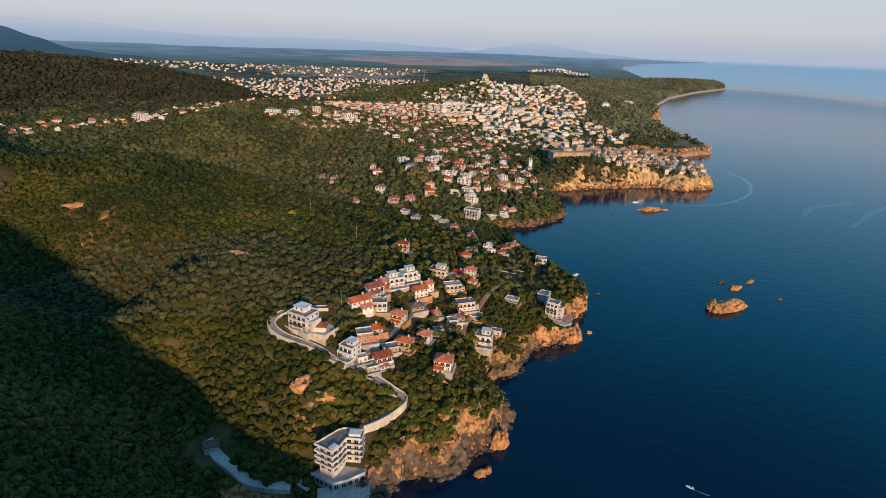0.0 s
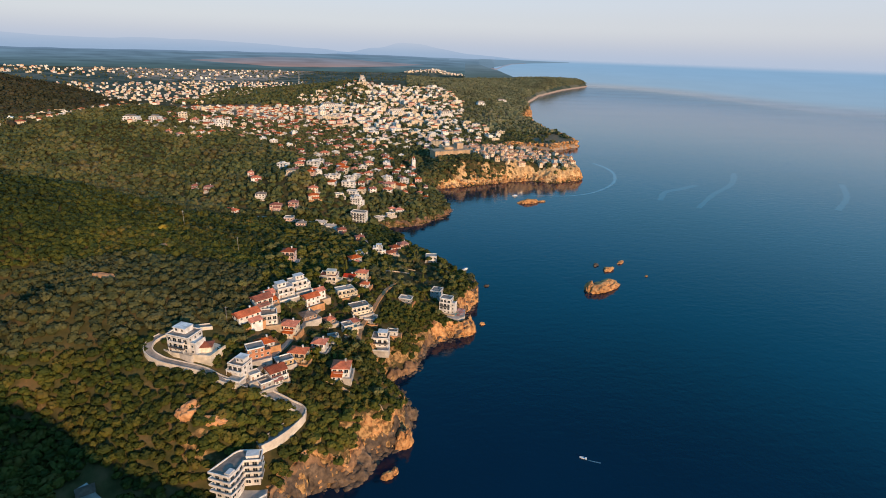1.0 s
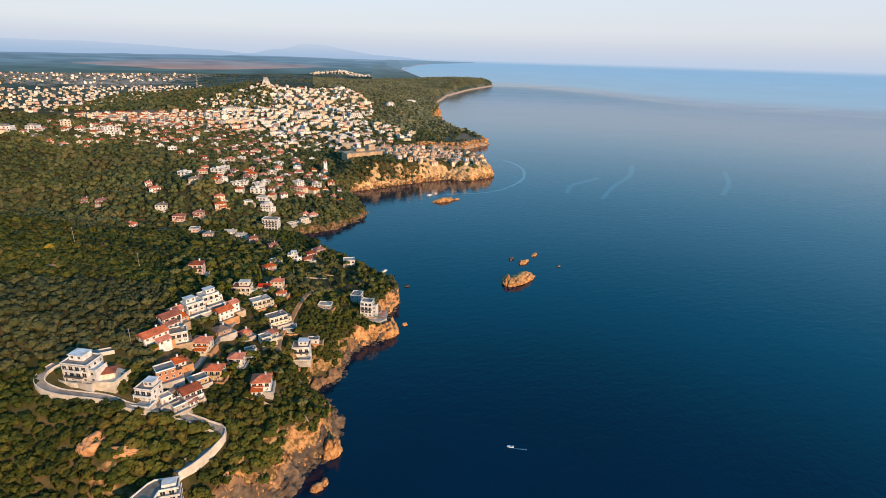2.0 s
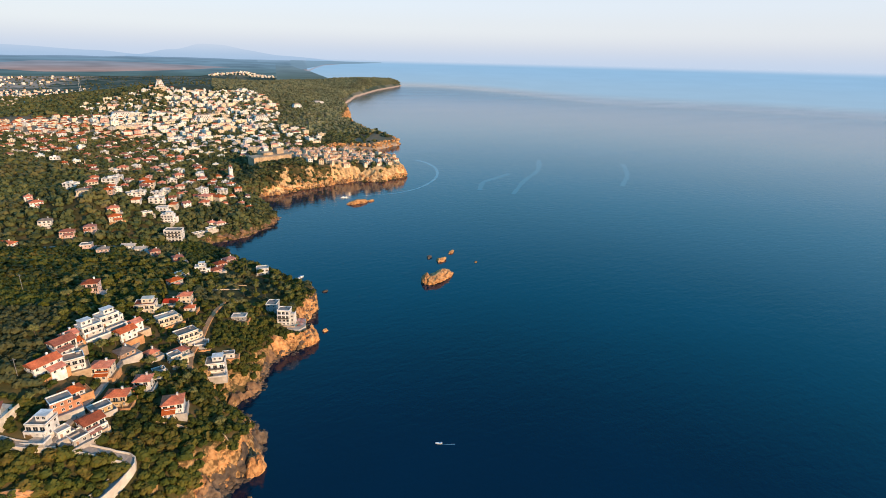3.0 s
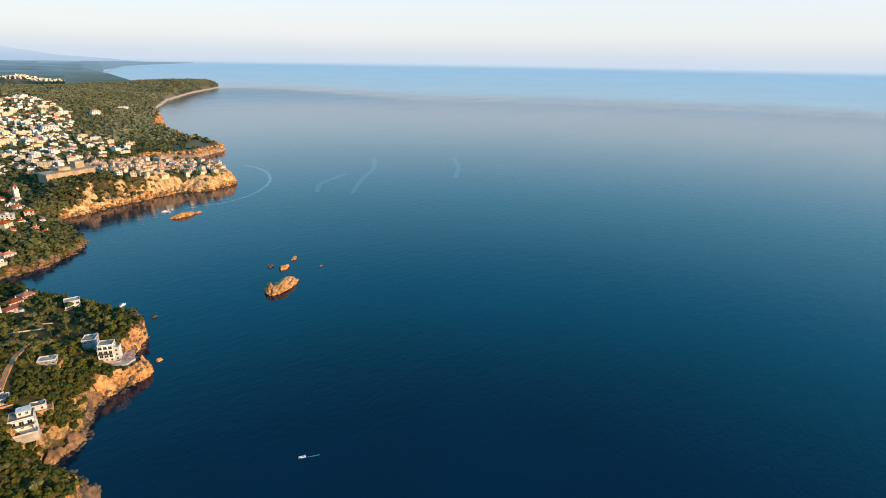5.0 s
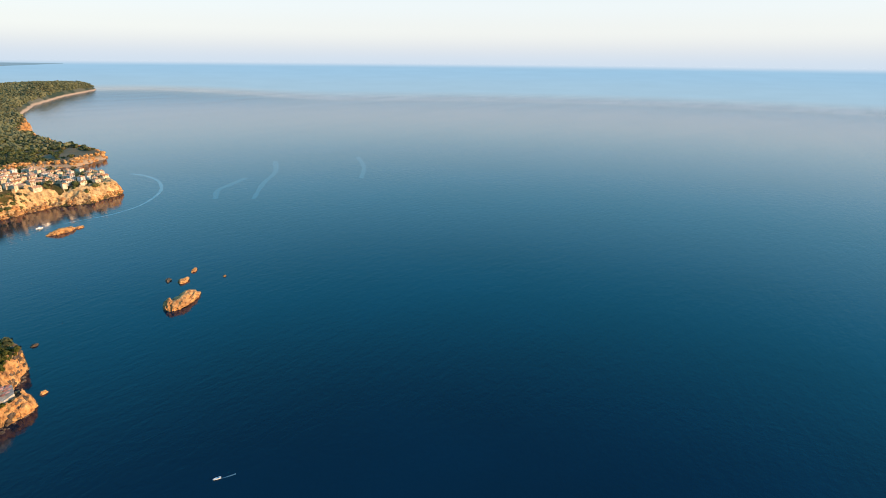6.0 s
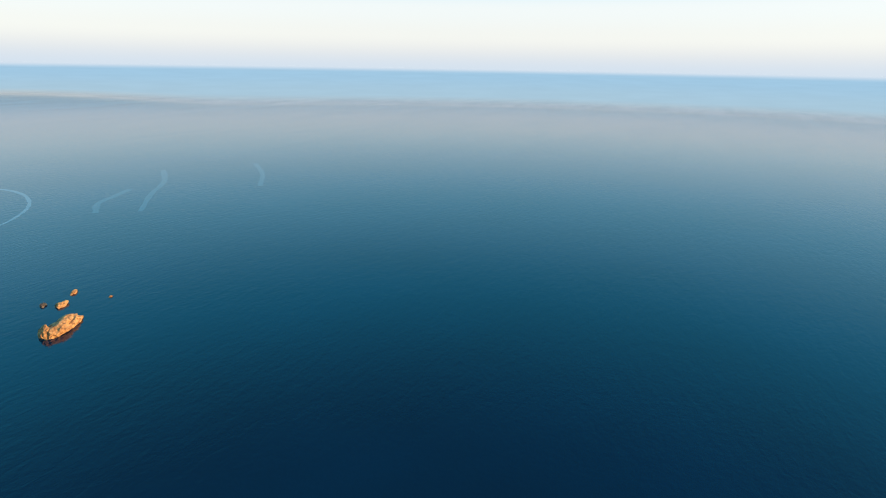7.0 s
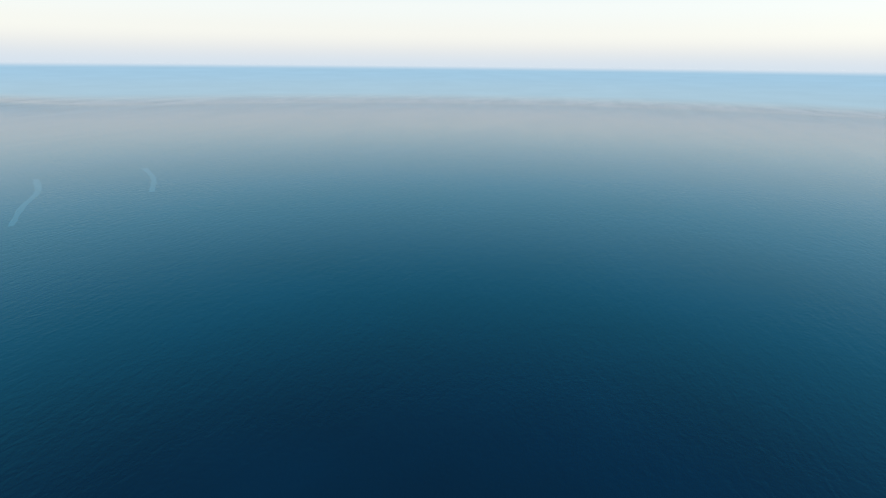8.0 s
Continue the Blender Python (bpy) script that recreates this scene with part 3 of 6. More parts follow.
class Shape:
    """Collects boxes and prisms into one mesh."""

    def __init__(self):
        self.v, self.f, self.i = [], [], []

    def box(self, x0, y0, z0, x1, y1, z1, k=0):
        o = len(self.v)
        self.v += [(x0, y0, z0), (x1, y0, z0), (x1, y1, z0), (x0, y1, z0), (x0, y0, z1), (x1, y0, z1), (x1, y1, z1), (x0, y1, z1)]
        self.f += [(o, o + 3, o + 2, o + 1), (o + 4, o + 5, o + 6, o + 7), (o, o + 1, o + 5, o + 4), (o + 1, o + 2, o + 6, o + 5),
                   (o + 2, o + 3, o + 7, o + 6), (o + 3, o, o + 4, o + 7)]
        self.i += [k] * 6
        return self

    def prism(self, outline, z0, z1, k=0):
        o, n = len(self.v), len(outline)
        self.v += [(x, y, z0) for x, y in outline] + [(x, y, z1) for x, y in outline]
        self.f += [tuple(range(o + n - 1, o - 1, -1)), tuple(range(o + n, o + 2 * n))]
        self.f += [(o + i, o + (i + 1) % n, o + n + (i + 1) % n, o + n + i) for i in range(n)]
        self.i += [k] * (n + 2)
        return self

    def poly(self, verts, faces, k=0):
        o = len(self.v)
        self.v += verts
        self.f += [tuple(o + a for a in f) for f in faces]
        self.i += [k] * len(faces)
        return self

    def mesh(self, name, *mats):
        return mesh_of(name, self.v, self.f, mats, self.i)


def part(name, data, parent, m=None, label=""):
    ob = new(name, data)
    ob.parent = parent
    if m is not None:
        ob.matrix_basis = m
    if label:
        tagged(ob, label)
    return ob


# ---- ground and sea ----
def steps(lo, a, b, hi, fine, grow_lo, grow_hi):
    mid = list(np.arange(a, b, fine))
    s, up = fine, [b]
    while up[-1] < hi:
        s *= grow_hi
        up.append(up[-1] + s)
    s, down = fine, [a - fine]
    while down[-1] > lo:
        s *= grow_lo
        down.append(down[-1] - s)
    return np.array(down[::-1] + mid + up)


gx = steps(-4950, -120, 125, 4950, 1.7, 1.02, 1.016)
gy = steps(-4950, 175, 430, 4950, 1.7, 1.06, 1.014)
GX, GY = np.meshgrid(gx, gy)
GZ = ground_z(GX, GY)
nx, ny = len(gx), len(gy)
ids = np.arange(nx * ny).reshape(ny, nx)
quads = np.stack([ids[:-1, :-1], ids[:-1, 1:], ids[1:, 1:], ids[1:, :-1]], -1).reshape(-1, 4)
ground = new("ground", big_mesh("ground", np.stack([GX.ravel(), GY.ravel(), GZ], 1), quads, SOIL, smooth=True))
tagged(ground, "scrub-covered limestone hills falling to a rocky shore", "ground", kind="structure")

rings = [0.0, 400, 900, 1800, 3200, 5100]
around = np.linspace(0, 2 * math.pi, 96, endpoint=False)
sea_v = [(0, 0, 0)] + [(q * math.cos(a), q * math.sin(a), 0) for q in rings[1:] for a in around]
sea_f = [(0, i + 1, (i + 1) % 96 + 1) for i in range(96)]
for k in range(len(rings) - 2):
    o = 1 + 96 * k
    sea_f += [(o + i, o + 96 + i, o + 96 + (i + 1) % 96, o + (i + 1) % 96) for i in range(96)]
sea = new("water", mesh_of("water", sea_v, sea_f, [WATER]))
tagged(sea, "calm deep blue sea in evening light", "sea", kind="structure")


def curtain(name, radius, profile, m, label):
    """A far backdrop standing on a circle: profile gives (azimuth, foot, top) from one end to the other."""
    v, f = [], []
    for az, z0, z1 in profile:
        a = radians(az)
        v += [(radius * math.sin(a), radius * math.cos(a), z0), (radius * math.sin(a), radius * math.cos(a), z1)]
    for i in range(len(profile) - 1):
        f.append((2 * i, 2 * i + 2, 2 * i + 3, 2 * i + 1))
    ob = new(name, mesh_of(name, v, f, [m]))
    tagged(ob, label, "backdrop", kind="structure")
    return ob


def skyline(points, jitter=0.0, seed=1):
    """Foot and top of a far form between a few azimuths, run smoothly and slightly roughened."""
    out = []
    for (a0, f0, t0), (a1, f1, t1) in zip(points[:-1], points[1:]):
        k = max(2, int((a1 - a0) * 3))
        for i in range(k):
            u = i / k
            w = u * u * (3 - 2 * u) * 0.5 + u * 0.5
            out.append((a0 + (a1 - a0) * u, f0 + (f1 - f0) * w, t0 + (t1 - t0) * w + jitter * float(grain([(a0 + (a1 - a0) * u) * 25], [seed], 40, seed)[0])))
    return out + [points[-1]]


# distance haze is put into the glow colours of these backdrops
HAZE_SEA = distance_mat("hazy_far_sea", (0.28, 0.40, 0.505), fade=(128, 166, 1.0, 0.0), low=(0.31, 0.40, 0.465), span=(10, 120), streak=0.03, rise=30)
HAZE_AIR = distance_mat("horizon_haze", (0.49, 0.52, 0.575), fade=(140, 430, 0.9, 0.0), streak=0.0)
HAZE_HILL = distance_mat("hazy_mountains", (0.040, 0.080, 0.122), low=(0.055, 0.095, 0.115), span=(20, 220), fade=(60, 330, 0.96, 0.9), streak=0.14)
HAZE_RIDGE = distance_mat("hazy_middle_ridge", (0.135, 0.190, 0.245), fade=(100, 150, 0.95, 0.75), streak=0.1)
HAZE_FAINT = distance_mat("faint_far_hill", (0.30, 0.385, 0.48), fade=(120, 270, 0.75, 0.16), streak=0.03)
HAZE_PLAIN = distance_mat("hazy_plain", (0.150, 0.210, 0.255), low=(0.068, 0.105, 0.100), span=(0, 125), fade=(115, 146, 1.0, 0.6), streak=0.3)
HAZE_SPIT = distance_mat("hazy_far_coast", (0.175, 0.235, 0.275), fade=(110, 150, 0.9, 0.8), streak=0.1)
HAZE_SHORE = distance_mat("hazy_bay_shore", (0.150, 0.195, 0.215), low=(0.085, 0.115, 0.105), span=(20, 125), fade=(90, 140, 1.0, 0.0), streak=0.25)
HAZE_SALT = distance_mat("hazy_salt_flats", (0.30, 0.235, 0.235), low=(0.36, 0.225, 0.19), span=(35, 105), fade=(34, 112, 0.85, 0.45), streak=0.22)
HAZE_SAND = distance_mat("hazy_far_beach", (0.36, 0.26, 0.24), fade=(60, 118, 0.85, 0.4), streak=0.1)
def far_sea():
    """The sea beyond reach: a glowing hazy sheet, raised out of the near water to meet the horizon in the camera's
    view.
    """
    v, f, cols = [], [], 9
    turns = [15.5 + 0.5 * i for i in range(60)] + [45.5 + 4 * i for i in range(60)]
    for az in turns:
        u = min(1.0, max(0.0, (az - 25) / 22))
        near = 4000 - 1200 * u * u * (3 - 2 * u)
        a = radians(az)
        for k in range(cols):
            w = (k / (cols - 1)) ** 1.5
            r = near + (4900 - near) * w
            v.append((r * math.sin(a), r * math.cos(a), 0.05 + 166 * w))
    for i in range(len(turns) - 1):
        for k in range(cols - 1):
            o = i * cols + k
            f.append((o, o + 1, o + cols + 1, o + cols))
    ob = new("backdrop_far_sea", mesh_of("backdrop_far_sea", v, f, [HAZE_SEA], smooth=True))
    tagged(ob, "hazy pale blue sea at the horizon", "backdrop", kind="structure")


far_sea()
# unseen behind the far sheet: a glow added for the water to mirror
GLOW_RIM = distance_mat("mirrored_rim_glow", (0.55, 0.57, 0.58), low=(0.60, 0.59, 0.57), span=(10, 120), fade=(128, 166, 1.0, 0.0), streak=0.03)
curtain("backdrop_sea_rim", 4940, [(a, -5, 166) for a in range(-180, 181, 4)], GLOW_RIM, "hidden glowing rim, added for the water to reflect")
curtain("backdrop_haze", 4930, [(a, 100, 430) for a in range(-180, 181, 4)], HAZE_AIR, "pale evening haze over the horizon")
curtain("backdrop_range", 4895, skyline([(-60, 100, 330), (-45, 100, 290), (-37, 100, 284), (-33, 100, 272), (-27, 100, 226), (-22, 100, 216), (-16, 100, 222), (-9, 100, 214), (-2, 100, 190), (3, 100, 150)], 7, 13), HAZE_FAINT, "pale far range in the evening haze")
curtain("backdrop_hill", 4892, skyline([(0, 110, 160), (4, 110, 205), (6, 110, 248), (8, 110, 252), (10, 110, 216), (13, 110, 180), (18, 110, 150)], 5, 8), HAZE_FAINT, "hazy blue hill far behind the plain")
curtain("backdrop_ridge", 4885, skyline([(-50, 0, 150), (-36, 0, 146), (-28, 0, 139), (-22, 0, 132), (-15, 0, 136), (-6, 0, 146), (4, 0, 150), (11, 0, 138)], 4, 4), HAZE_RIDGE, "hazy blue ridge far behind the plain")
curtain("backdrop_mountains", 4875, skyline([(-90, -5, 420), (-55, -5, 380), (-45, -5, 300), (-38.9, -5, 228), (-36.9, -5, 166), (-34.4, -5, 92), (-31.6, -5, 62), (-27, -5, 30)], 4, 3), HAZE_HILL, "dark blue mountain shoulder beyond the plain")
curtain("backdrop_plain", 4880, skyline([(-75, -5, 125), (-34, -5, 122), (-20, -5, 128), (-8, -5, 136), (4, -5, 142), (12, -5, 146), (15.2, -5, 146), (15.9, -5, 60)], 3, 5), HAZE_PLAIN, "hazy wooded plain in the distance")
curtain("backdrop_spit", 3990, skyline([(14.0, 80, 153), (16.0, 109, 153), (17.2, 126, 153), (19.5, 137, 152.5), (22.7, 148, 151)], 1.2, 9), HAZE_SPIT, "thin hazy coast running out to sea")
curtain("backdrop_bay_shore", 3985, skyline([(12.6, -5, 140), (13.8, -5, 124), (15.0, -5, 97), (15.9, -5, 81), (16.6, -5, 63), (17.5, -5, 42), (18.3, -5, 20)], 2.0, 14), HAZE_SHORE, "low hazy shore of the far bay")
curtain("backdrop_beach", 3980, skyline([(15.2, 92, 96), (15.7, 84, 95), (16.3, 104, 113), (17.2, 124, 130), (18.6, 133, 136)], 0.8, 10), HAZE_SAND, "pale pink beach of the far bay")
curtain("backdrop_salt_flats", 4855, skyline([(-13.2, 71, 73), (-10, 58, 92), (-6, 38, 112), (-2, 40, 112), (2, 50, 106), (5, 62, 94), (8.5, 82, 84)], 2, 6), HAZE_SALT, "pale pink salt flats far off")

# ---- buildings ----
STOREY = 2.75
WINDOW = Shape().box(-0.6, -0.06, 0, 0.6, 0.03, 1.35, 0).box(-0.5, -0.075, 0.1, -0.04, -0.05, 1.25, 1).box(0.04, -0.075, 0.1, 0.5, -0.05, 1.25, 1).box(-0.7, -0.16, -0.08, 0.7, 0.03, 0, 0).mesh("window", FRAME, GLASS)
GLAZED = Shape().box(-1.0, -0.06, 0, 1.0, 0.03, 2.15, 0).box(-0.9, -0.075, 0.08, -0.04, -0.05, 2.05, 1).box(0.04, -0.075, 0.08, 0.9, -0.05, 2.05, 1).mesh("balcony_door", FRAME, GLASS)
DOOR = Shape().box(-0.55, -0.05, 0, 0.55, 0.03, 2.1, 0).box(-0.45, -0.07, 0.03, 0.45, -0.045, 2.0, 1).mesh("door", FRAME, BROWN)
CHIMNEY = Shape().box(-0.35, -0.35, 0, 0.35, 0.35, 1.5, 0).box(-0.45, -0.45, 1.5, 0.45, 0.45, 1.65, 0).mesh("chimney", WHITE)
TANK = Shape().box(-0.9, -0.5, 0, 0.9, 0.5, 0.12, 0).box(-0.8, -0.4, 0.12, 0.8, 0.4, 0.95, 0).mesh("water_heater", METAL)


def roof_mesh(kind, w, d, m, eave=0.5):
    """The roof over a w x d plan, its foot at 0."""
    a, b = w / 2 + eave, d / 2 + eave
    s = Shape()
    if kind == "flat":
        t = 0.25
        s.box(-w / 2 - 0.15, -d / 2 - 0.15, 0, w / 2 + 0.15, d / 2 + 0.15, 0.18, 0)
        for x0, y0, x1, y1 in ((-w / 2 - 0.15, -d / 2 - 0.15, w / 2 + 0.15, -d / 2 - 0.15 + t), (-w / 2 - 0.15, d / 2 + 0.15 - t, w / 2 + 0.15, d / 2 + 0.15),
                               (-w / 2 - 0.15, -d / 2 - 0.15 + t, -w / 2 - 0.15 + t, d / 2 + 0.15 - t), (w / 2 + 0.15 - t, -d / 2 - 0.15 + t, w / 2 + 0.15, d / 2 + 0.15 - t)):
            s.box(x0, y0, 0.18, x1, y1, 0.75, 1)
        return s.mesh("roof", m, WHITE)
    h, e = min(a, b) * 0.42, 0.16
    ridge = max(0.3, a - b) if kind == "hip" else a
    if a < b and kind == "hip":
        r = b - a
        v = [(-a, -b, 0), (a, -b, 0), (a, b, 0), (-a, b, 0), (0, -r, h), (0, r, h)]
        fs = [(0, 1, 4), (1, 2, 5, 4), (2, 3, 5), (3, 0, 4, 5)]
    else:
        v = [(-a, -b, 0), (a, -b, 0), (a, b, 0), (-a, b, 0), (-ridge, 0, h), (ridge, 0, h)]
        fs = [(0, 1, 5, 4), (1, 2, 5), (2, 3, 4, 5), (3, 0, 4)]
    v += [(x, y, z - e) for x, y, z in v[:4]]
    fs += [(6, 7, 1, 0), (7, 8, 2, 1), (8, 9, 3, 2), (9, 6, 0, 3), (9, 8, 7, 6)]
    s.poly(v, fs, 0)
    s.box(-ridge, -0.14, h - 0.05, ridge, 0.14, h + 0.12, 0)
    return s.mesh("roof", m)


def gable_wall(w, d, h, drop):
    """A wall block from drop below the ground to h, closed up to a gable on its short sides."""
    a, b = w / 2, d / 2
    top = h + (min(a, b) + 0.5) * 0.42 - 0.3
    v = [(-a, -b, -drop), (a, -b, -drop), (a, b, -drop), (-a, b, -drop), (-a, -b, h), (a, -b, h), (a, b, h), (-a, b, h), (-a, 0, top), (a, 0, top)]
    fs = [(0, 3, 2, 1), (0, 1, 5, 4), (1, 2, 6, 9, 5), (2, 3, 7, 6), (3, 0, 4, 8, 7), (4, 5, 9, 8), (8, 9, 6, 7)]
    return Shape().poly(v, fs, 0)


NAMES = {"white": "white-rendered", "cream": "cream-rendered", "ochre": "ochre-rendered", "pink": "pink-rendered", "grey": "grey-rendered", "brick": "bare brick", "brown": "brown-rendered"}
ROOF_NAMES = {"slab": "grey flat roof", "tile": "red clay tile roof", "tile_dark": "weathered tile roof", "tile_red": "bright red tile roof",
              "white": "pale flat roof", "brown": "brown flat roof", "shingle": "dark brown roof"}


def pane_row(ob, data, name, w, y, z, count, turn=0.0, off=0.0, skip=()):
    for i in range(count):
        if i in skip:
            continue
        x = (i + 0.5) / count * w - w / 2
        m = Matrix.Rotation(radians(turn), 4, "Z") @ Matrix.Translation((x + off, y, z))
        part(name, data, ob, m)


def house(x, y, heading, w, d, n, roof, wall, cover, extra="", name="house", group="village houses", sink=None):
    """A village house: walls, roof, windows, doors, balconies, terrace; its front looks to -y before it is turned."""
    rng = random.Random(int(x * 31 + y * 17))
    w, d = w * 0.81, d * 0.81
    z0 = gz(x, y) if sink is None else sink
    ob = new(name)
    ob.matrix_basis = pose(x, y, z0, 0, 0, heading)
    h = n * STOREY
    wm, rm = WALLS[wall], ROOFS[cover]
    many = "four-storey" if n == 4 else "five-storey" if n == 5 else "three-storey" if n == 3 else "two-storey" if n == 2 else "single-storey"
    tagged(ob, f"{many} {NAMES[wall]} house with {ROOF_NAMES[cover]} on the hillside", "house", group)
    drop = 4.0
    body = gable_wall(w, d, h, drop) if roof == "gable" else Shape().box(-w / 2, -d / 2, -drop, w / 2, d / 2, h)
    if roof != "flat":
        body.box(-w / 2 - 0.06, -d / 2 - 0.06, -drop, w / 2 + 0.06, d / 2 + 0.06, 0.45)
    part("wall", body.mesh("wall", wm), ob)
    part("roof", roof_mesh(roof, w, d, rm), ob, pose(0, 0, h), "" if roof == "flat" else "clay tile roof")
    kf, ks = max(2, round(w / 3.2)), max(1, round(d / 3.6))
    for s in range(n):
        z = s * STOREY
        glazed = "bal" in extra and s > 0
        if s == 0:
            part("door", DOOR, ob, pose(-w / 2 + w * 0.5 / kf, -d / 2, 0.02))
        pane_row(ob, GLAZED if glazed else WINDOW, "balcony_door" if glazed else "window", w, -d / 2, z + (0.05 if glazed else 0.95), kf, skip=(0,) if s == 0 else ())
        pane_row(ob, WINDOW, "window", d, -w / 2, z + 0.95, ks, 90)
        pane_row(ob, WINDOW, "window", d, -w / 2, z + 0.95, ks, -90)
        if glazed:
            out = rng.uniform(1.2, 1.7)
            bw = w * rng.choice((1.0, 1.0, 0.7))
            bal = part("balcony", Shape().box(-bw / 2, -d / 2 - out, z - 0.18, bw / 2, -d / 2 - 0.003, z).mesh("balcony", wm), ob)
            rail = Shape().box(-bw / 2, -d / 2 - out, z, bw / 2, -d / 2 - out + 0.12, z + 0.95)
            rail.box(-bw / 2, -d / 2 - out + 0.12, z, -bw / 2 + 0.12, -d / 2 - 0.003, z + 0.95).box(bw / 2 - 0.12, -d / 2 - out + 0.12, z, bw / 2, -d / 2 - 0.003, z + 0.95)
            part("parapet", rail.mesh("parapet", wm if rng.random() < 0.7 else RAIL), bal)
            for px in (-bw / 2 + 0.15, bw / 2 - 0.15):
                part("post", Shape().box(px - 0.13, -d / 2 - out + 0.02, z - STOREY, px + 0.13, -d / 2 - out + 0.28, z - 0.18).mesh("post", wm), ob)
    if roof != "flat" and n > 1 and rng.random() < 0.75:
        ww, wd, wx = w * rng.uniform(0.45, 0.62), rng.uniform(2.4, 3.4), rng.choice((-1, 1)) * w * 0.17
        wh = h - STOREY + rng.uniform(-0.3, 0.4)
        wing = part("wing", Shape().box(wx - ww / 2, -d / 2 - wd, -drop, wx + ww / 2, -d / 2 - 0.004, wh).mesh("wing", wm), ob)
        lean = [(wx - ww / 2 - 0.4, -d / 2 - wd - 0.5, wh), (wx + ww / 2 + 0.4, -d / 2 - wd - 0.5, wh), (wx + ww / 2 + 0.4, -d / 2 + 0.02, wh + 1.1), (wx - ww / 2 - 0.4, -d / 2 + 0.02, wh + 1.1)]
        part("porch_roof", Shape().poly(lean + [(a, b, c - 0.18) for a, b, c in lean], [(0, 1, 2, 3), (7, 6, 5, 4), (0, 4, 5, 1), (1, 5, 6, 2), (2, 6, 7, 3), (3, 7, 4, 0)]).mesh("porch_roof", rm), wing, label="lean-to tile roof")
        for f in range(n - 1):
            pane_row(wing, WINDOW, "window", ww, -d / 2 - wd, f * STOREY + 0.95, 2, off=wx)
    if roof == "flat" and n > 1 and rng.random() < 0.6:
        sh = rng.uniform(2.2, 3.2)
        step = part("lower_block", Shape().box(w / 2 + 0.004, -d * 0.42, -drop, w / 2 + sh, d * 0.3, h - STOREY).box(w / 2 + 0.004, -d * 0.42, h - STOREY, w / 2 + sh, -d * 0.42 + 0.2, h - STOREY + 0.9).box(w / 2 + sh - 0.2, -d * 0.42 + 0.2, h - STOREY, w / 2 + sh, d * 0.3, h - STOREY + 0.9).mesh("lower_block", wm), ob, label="lower block with a roof terrace")
        for f in range(n - 1):
            part("window", WINDOW, step, pose(w / 2 + sh / 2, -d * 0.42, f * STOREY + 0.95))
    if "pent" in extra:
        pw, pd = w * 0.55, d * 0.55
        px = rng.choice((-1, 1)) * w * 0.12
        pen = part("penthouse", Shape().box(px - pw / 2, d * 0.4 - pd, h + 0.18, px + pw / 2, d * 0.4, h + 2.7).box(px - pw / 2 - 0.3, d * 0.4 - pd - 0.5, h + 2.7, px + pw / 2 + 0.3, d * 0.4 + 0.3, h + 2.95).mesh("penthouse", wm), ob)
        pane_row(pen, WINDOW, "window", pw, d * 0.4 - pd, h + 1.1, 2, off=px)
    if "terrace" in extra:
        tw, td = w + 2.5, d * 0.3 + 2.5
        ter = part("terrace", Shape().box(-tw / 2, -d / 2 - td, -drop, tw / 2, -d / 2 - 0.004, 0.12).mesh("terrace", CONCRETE), ob, label="paved concrete terrace")
        low = Shape().box(-tw / 2, -d / 2 - td, 0.12, tw / 2, -d / 2 - td + 0.25, 0.95).box(-tw / 2, -d / 2 - td + 0.25, 0.12, -tw / 2 + 0.25, -d / 2, 0.95).box(tw / 2 - 0.25, -d / 2 - td + 0.25, 0.12, tw / 2, -d / 2, 0.95)
        part("parapet", low.mesh("parapet", wm), ter)
    else:
        ya, yb, yf = rng.uniform(0.5, 2.0), rng.uniform(0.5, 3.0), rng.uniform(1.2, 3.2)
        yard = Shape().box(-w / 2 - ya, -d / 2 - yf, -drop, w / 2 + yb, d / 2 + 0.8, 0.09)
        yard.box(-w / 2 - ya, -d / 2 - yf - 0.25, -drop, w / 2 + yb, -d / 2 - yf - 0.003, 0.8).box(w / 2 + yb + 0.003, -d / 2 - yf, -drop, w / 2 + yb + 0.25, d / 2 + 0.8, 0.8)
        part("yard", yard.mesh("yard", rng.choice((CONCRETE, CONCRETE, DIRT, STONE))), ob, label="walled yard round the house")
    if roof == "flat":
        if rng.random() < 0.7:
            part("water_heater", TANK, ob, pose(w * 0.28, d * 0.25, h + 0.18, 0, 0, rng.choice((0, 90))))
    else:
        part("chimney", CHIMNEY, ob, pose(w * 0.22, d * 0.14, h + min(w, d) * 0.12))
    return ob


house(-75.5, 247.5, -28, 15, 12, 3, "flat", "white", "slab", "pent bal", sink=50.45)
house(-49.7, 236.3, -28, 10, 9, 2, "flat", "white", "slab", "terrace pent bal")
house(-51.2, 271.2, 36, 15, 9, 2, "gable", "white", "tile", "")
house(-45.9, 290.4, 36, 12, 9, 2, "gable", "white", "tile_dark", "bal")
house(-41.0, 279.0, 10, 10, 9, 2, "flat", "white", "brown", "bal")
house(-30.4, 277.3, -20, 11, 9, 2, "hip", "cream", "tile", "bal")
house(-41.6, 257.7, 24, 11, 8, 1, "hip", "white", "tile", "")
house(-44.5, 248.0, 20, 10, 8, 2, "flat", "brick", "slab", "")
house(-34.0, 237.6, 30, 10, 9, 2, "gable", "white", "tile_dark", "bal")
house(-31.3, 248.5, 24, 10, 7, 1, "flat", "ochre", "slab", "")
house(-24.3, 255.3, -18, 11, 8, 2, "hip", "ochre", "tile", "bal")
house(-14.1, 268.1, -18, 9, 8, 2, "hip", "white", "tile", "bal")
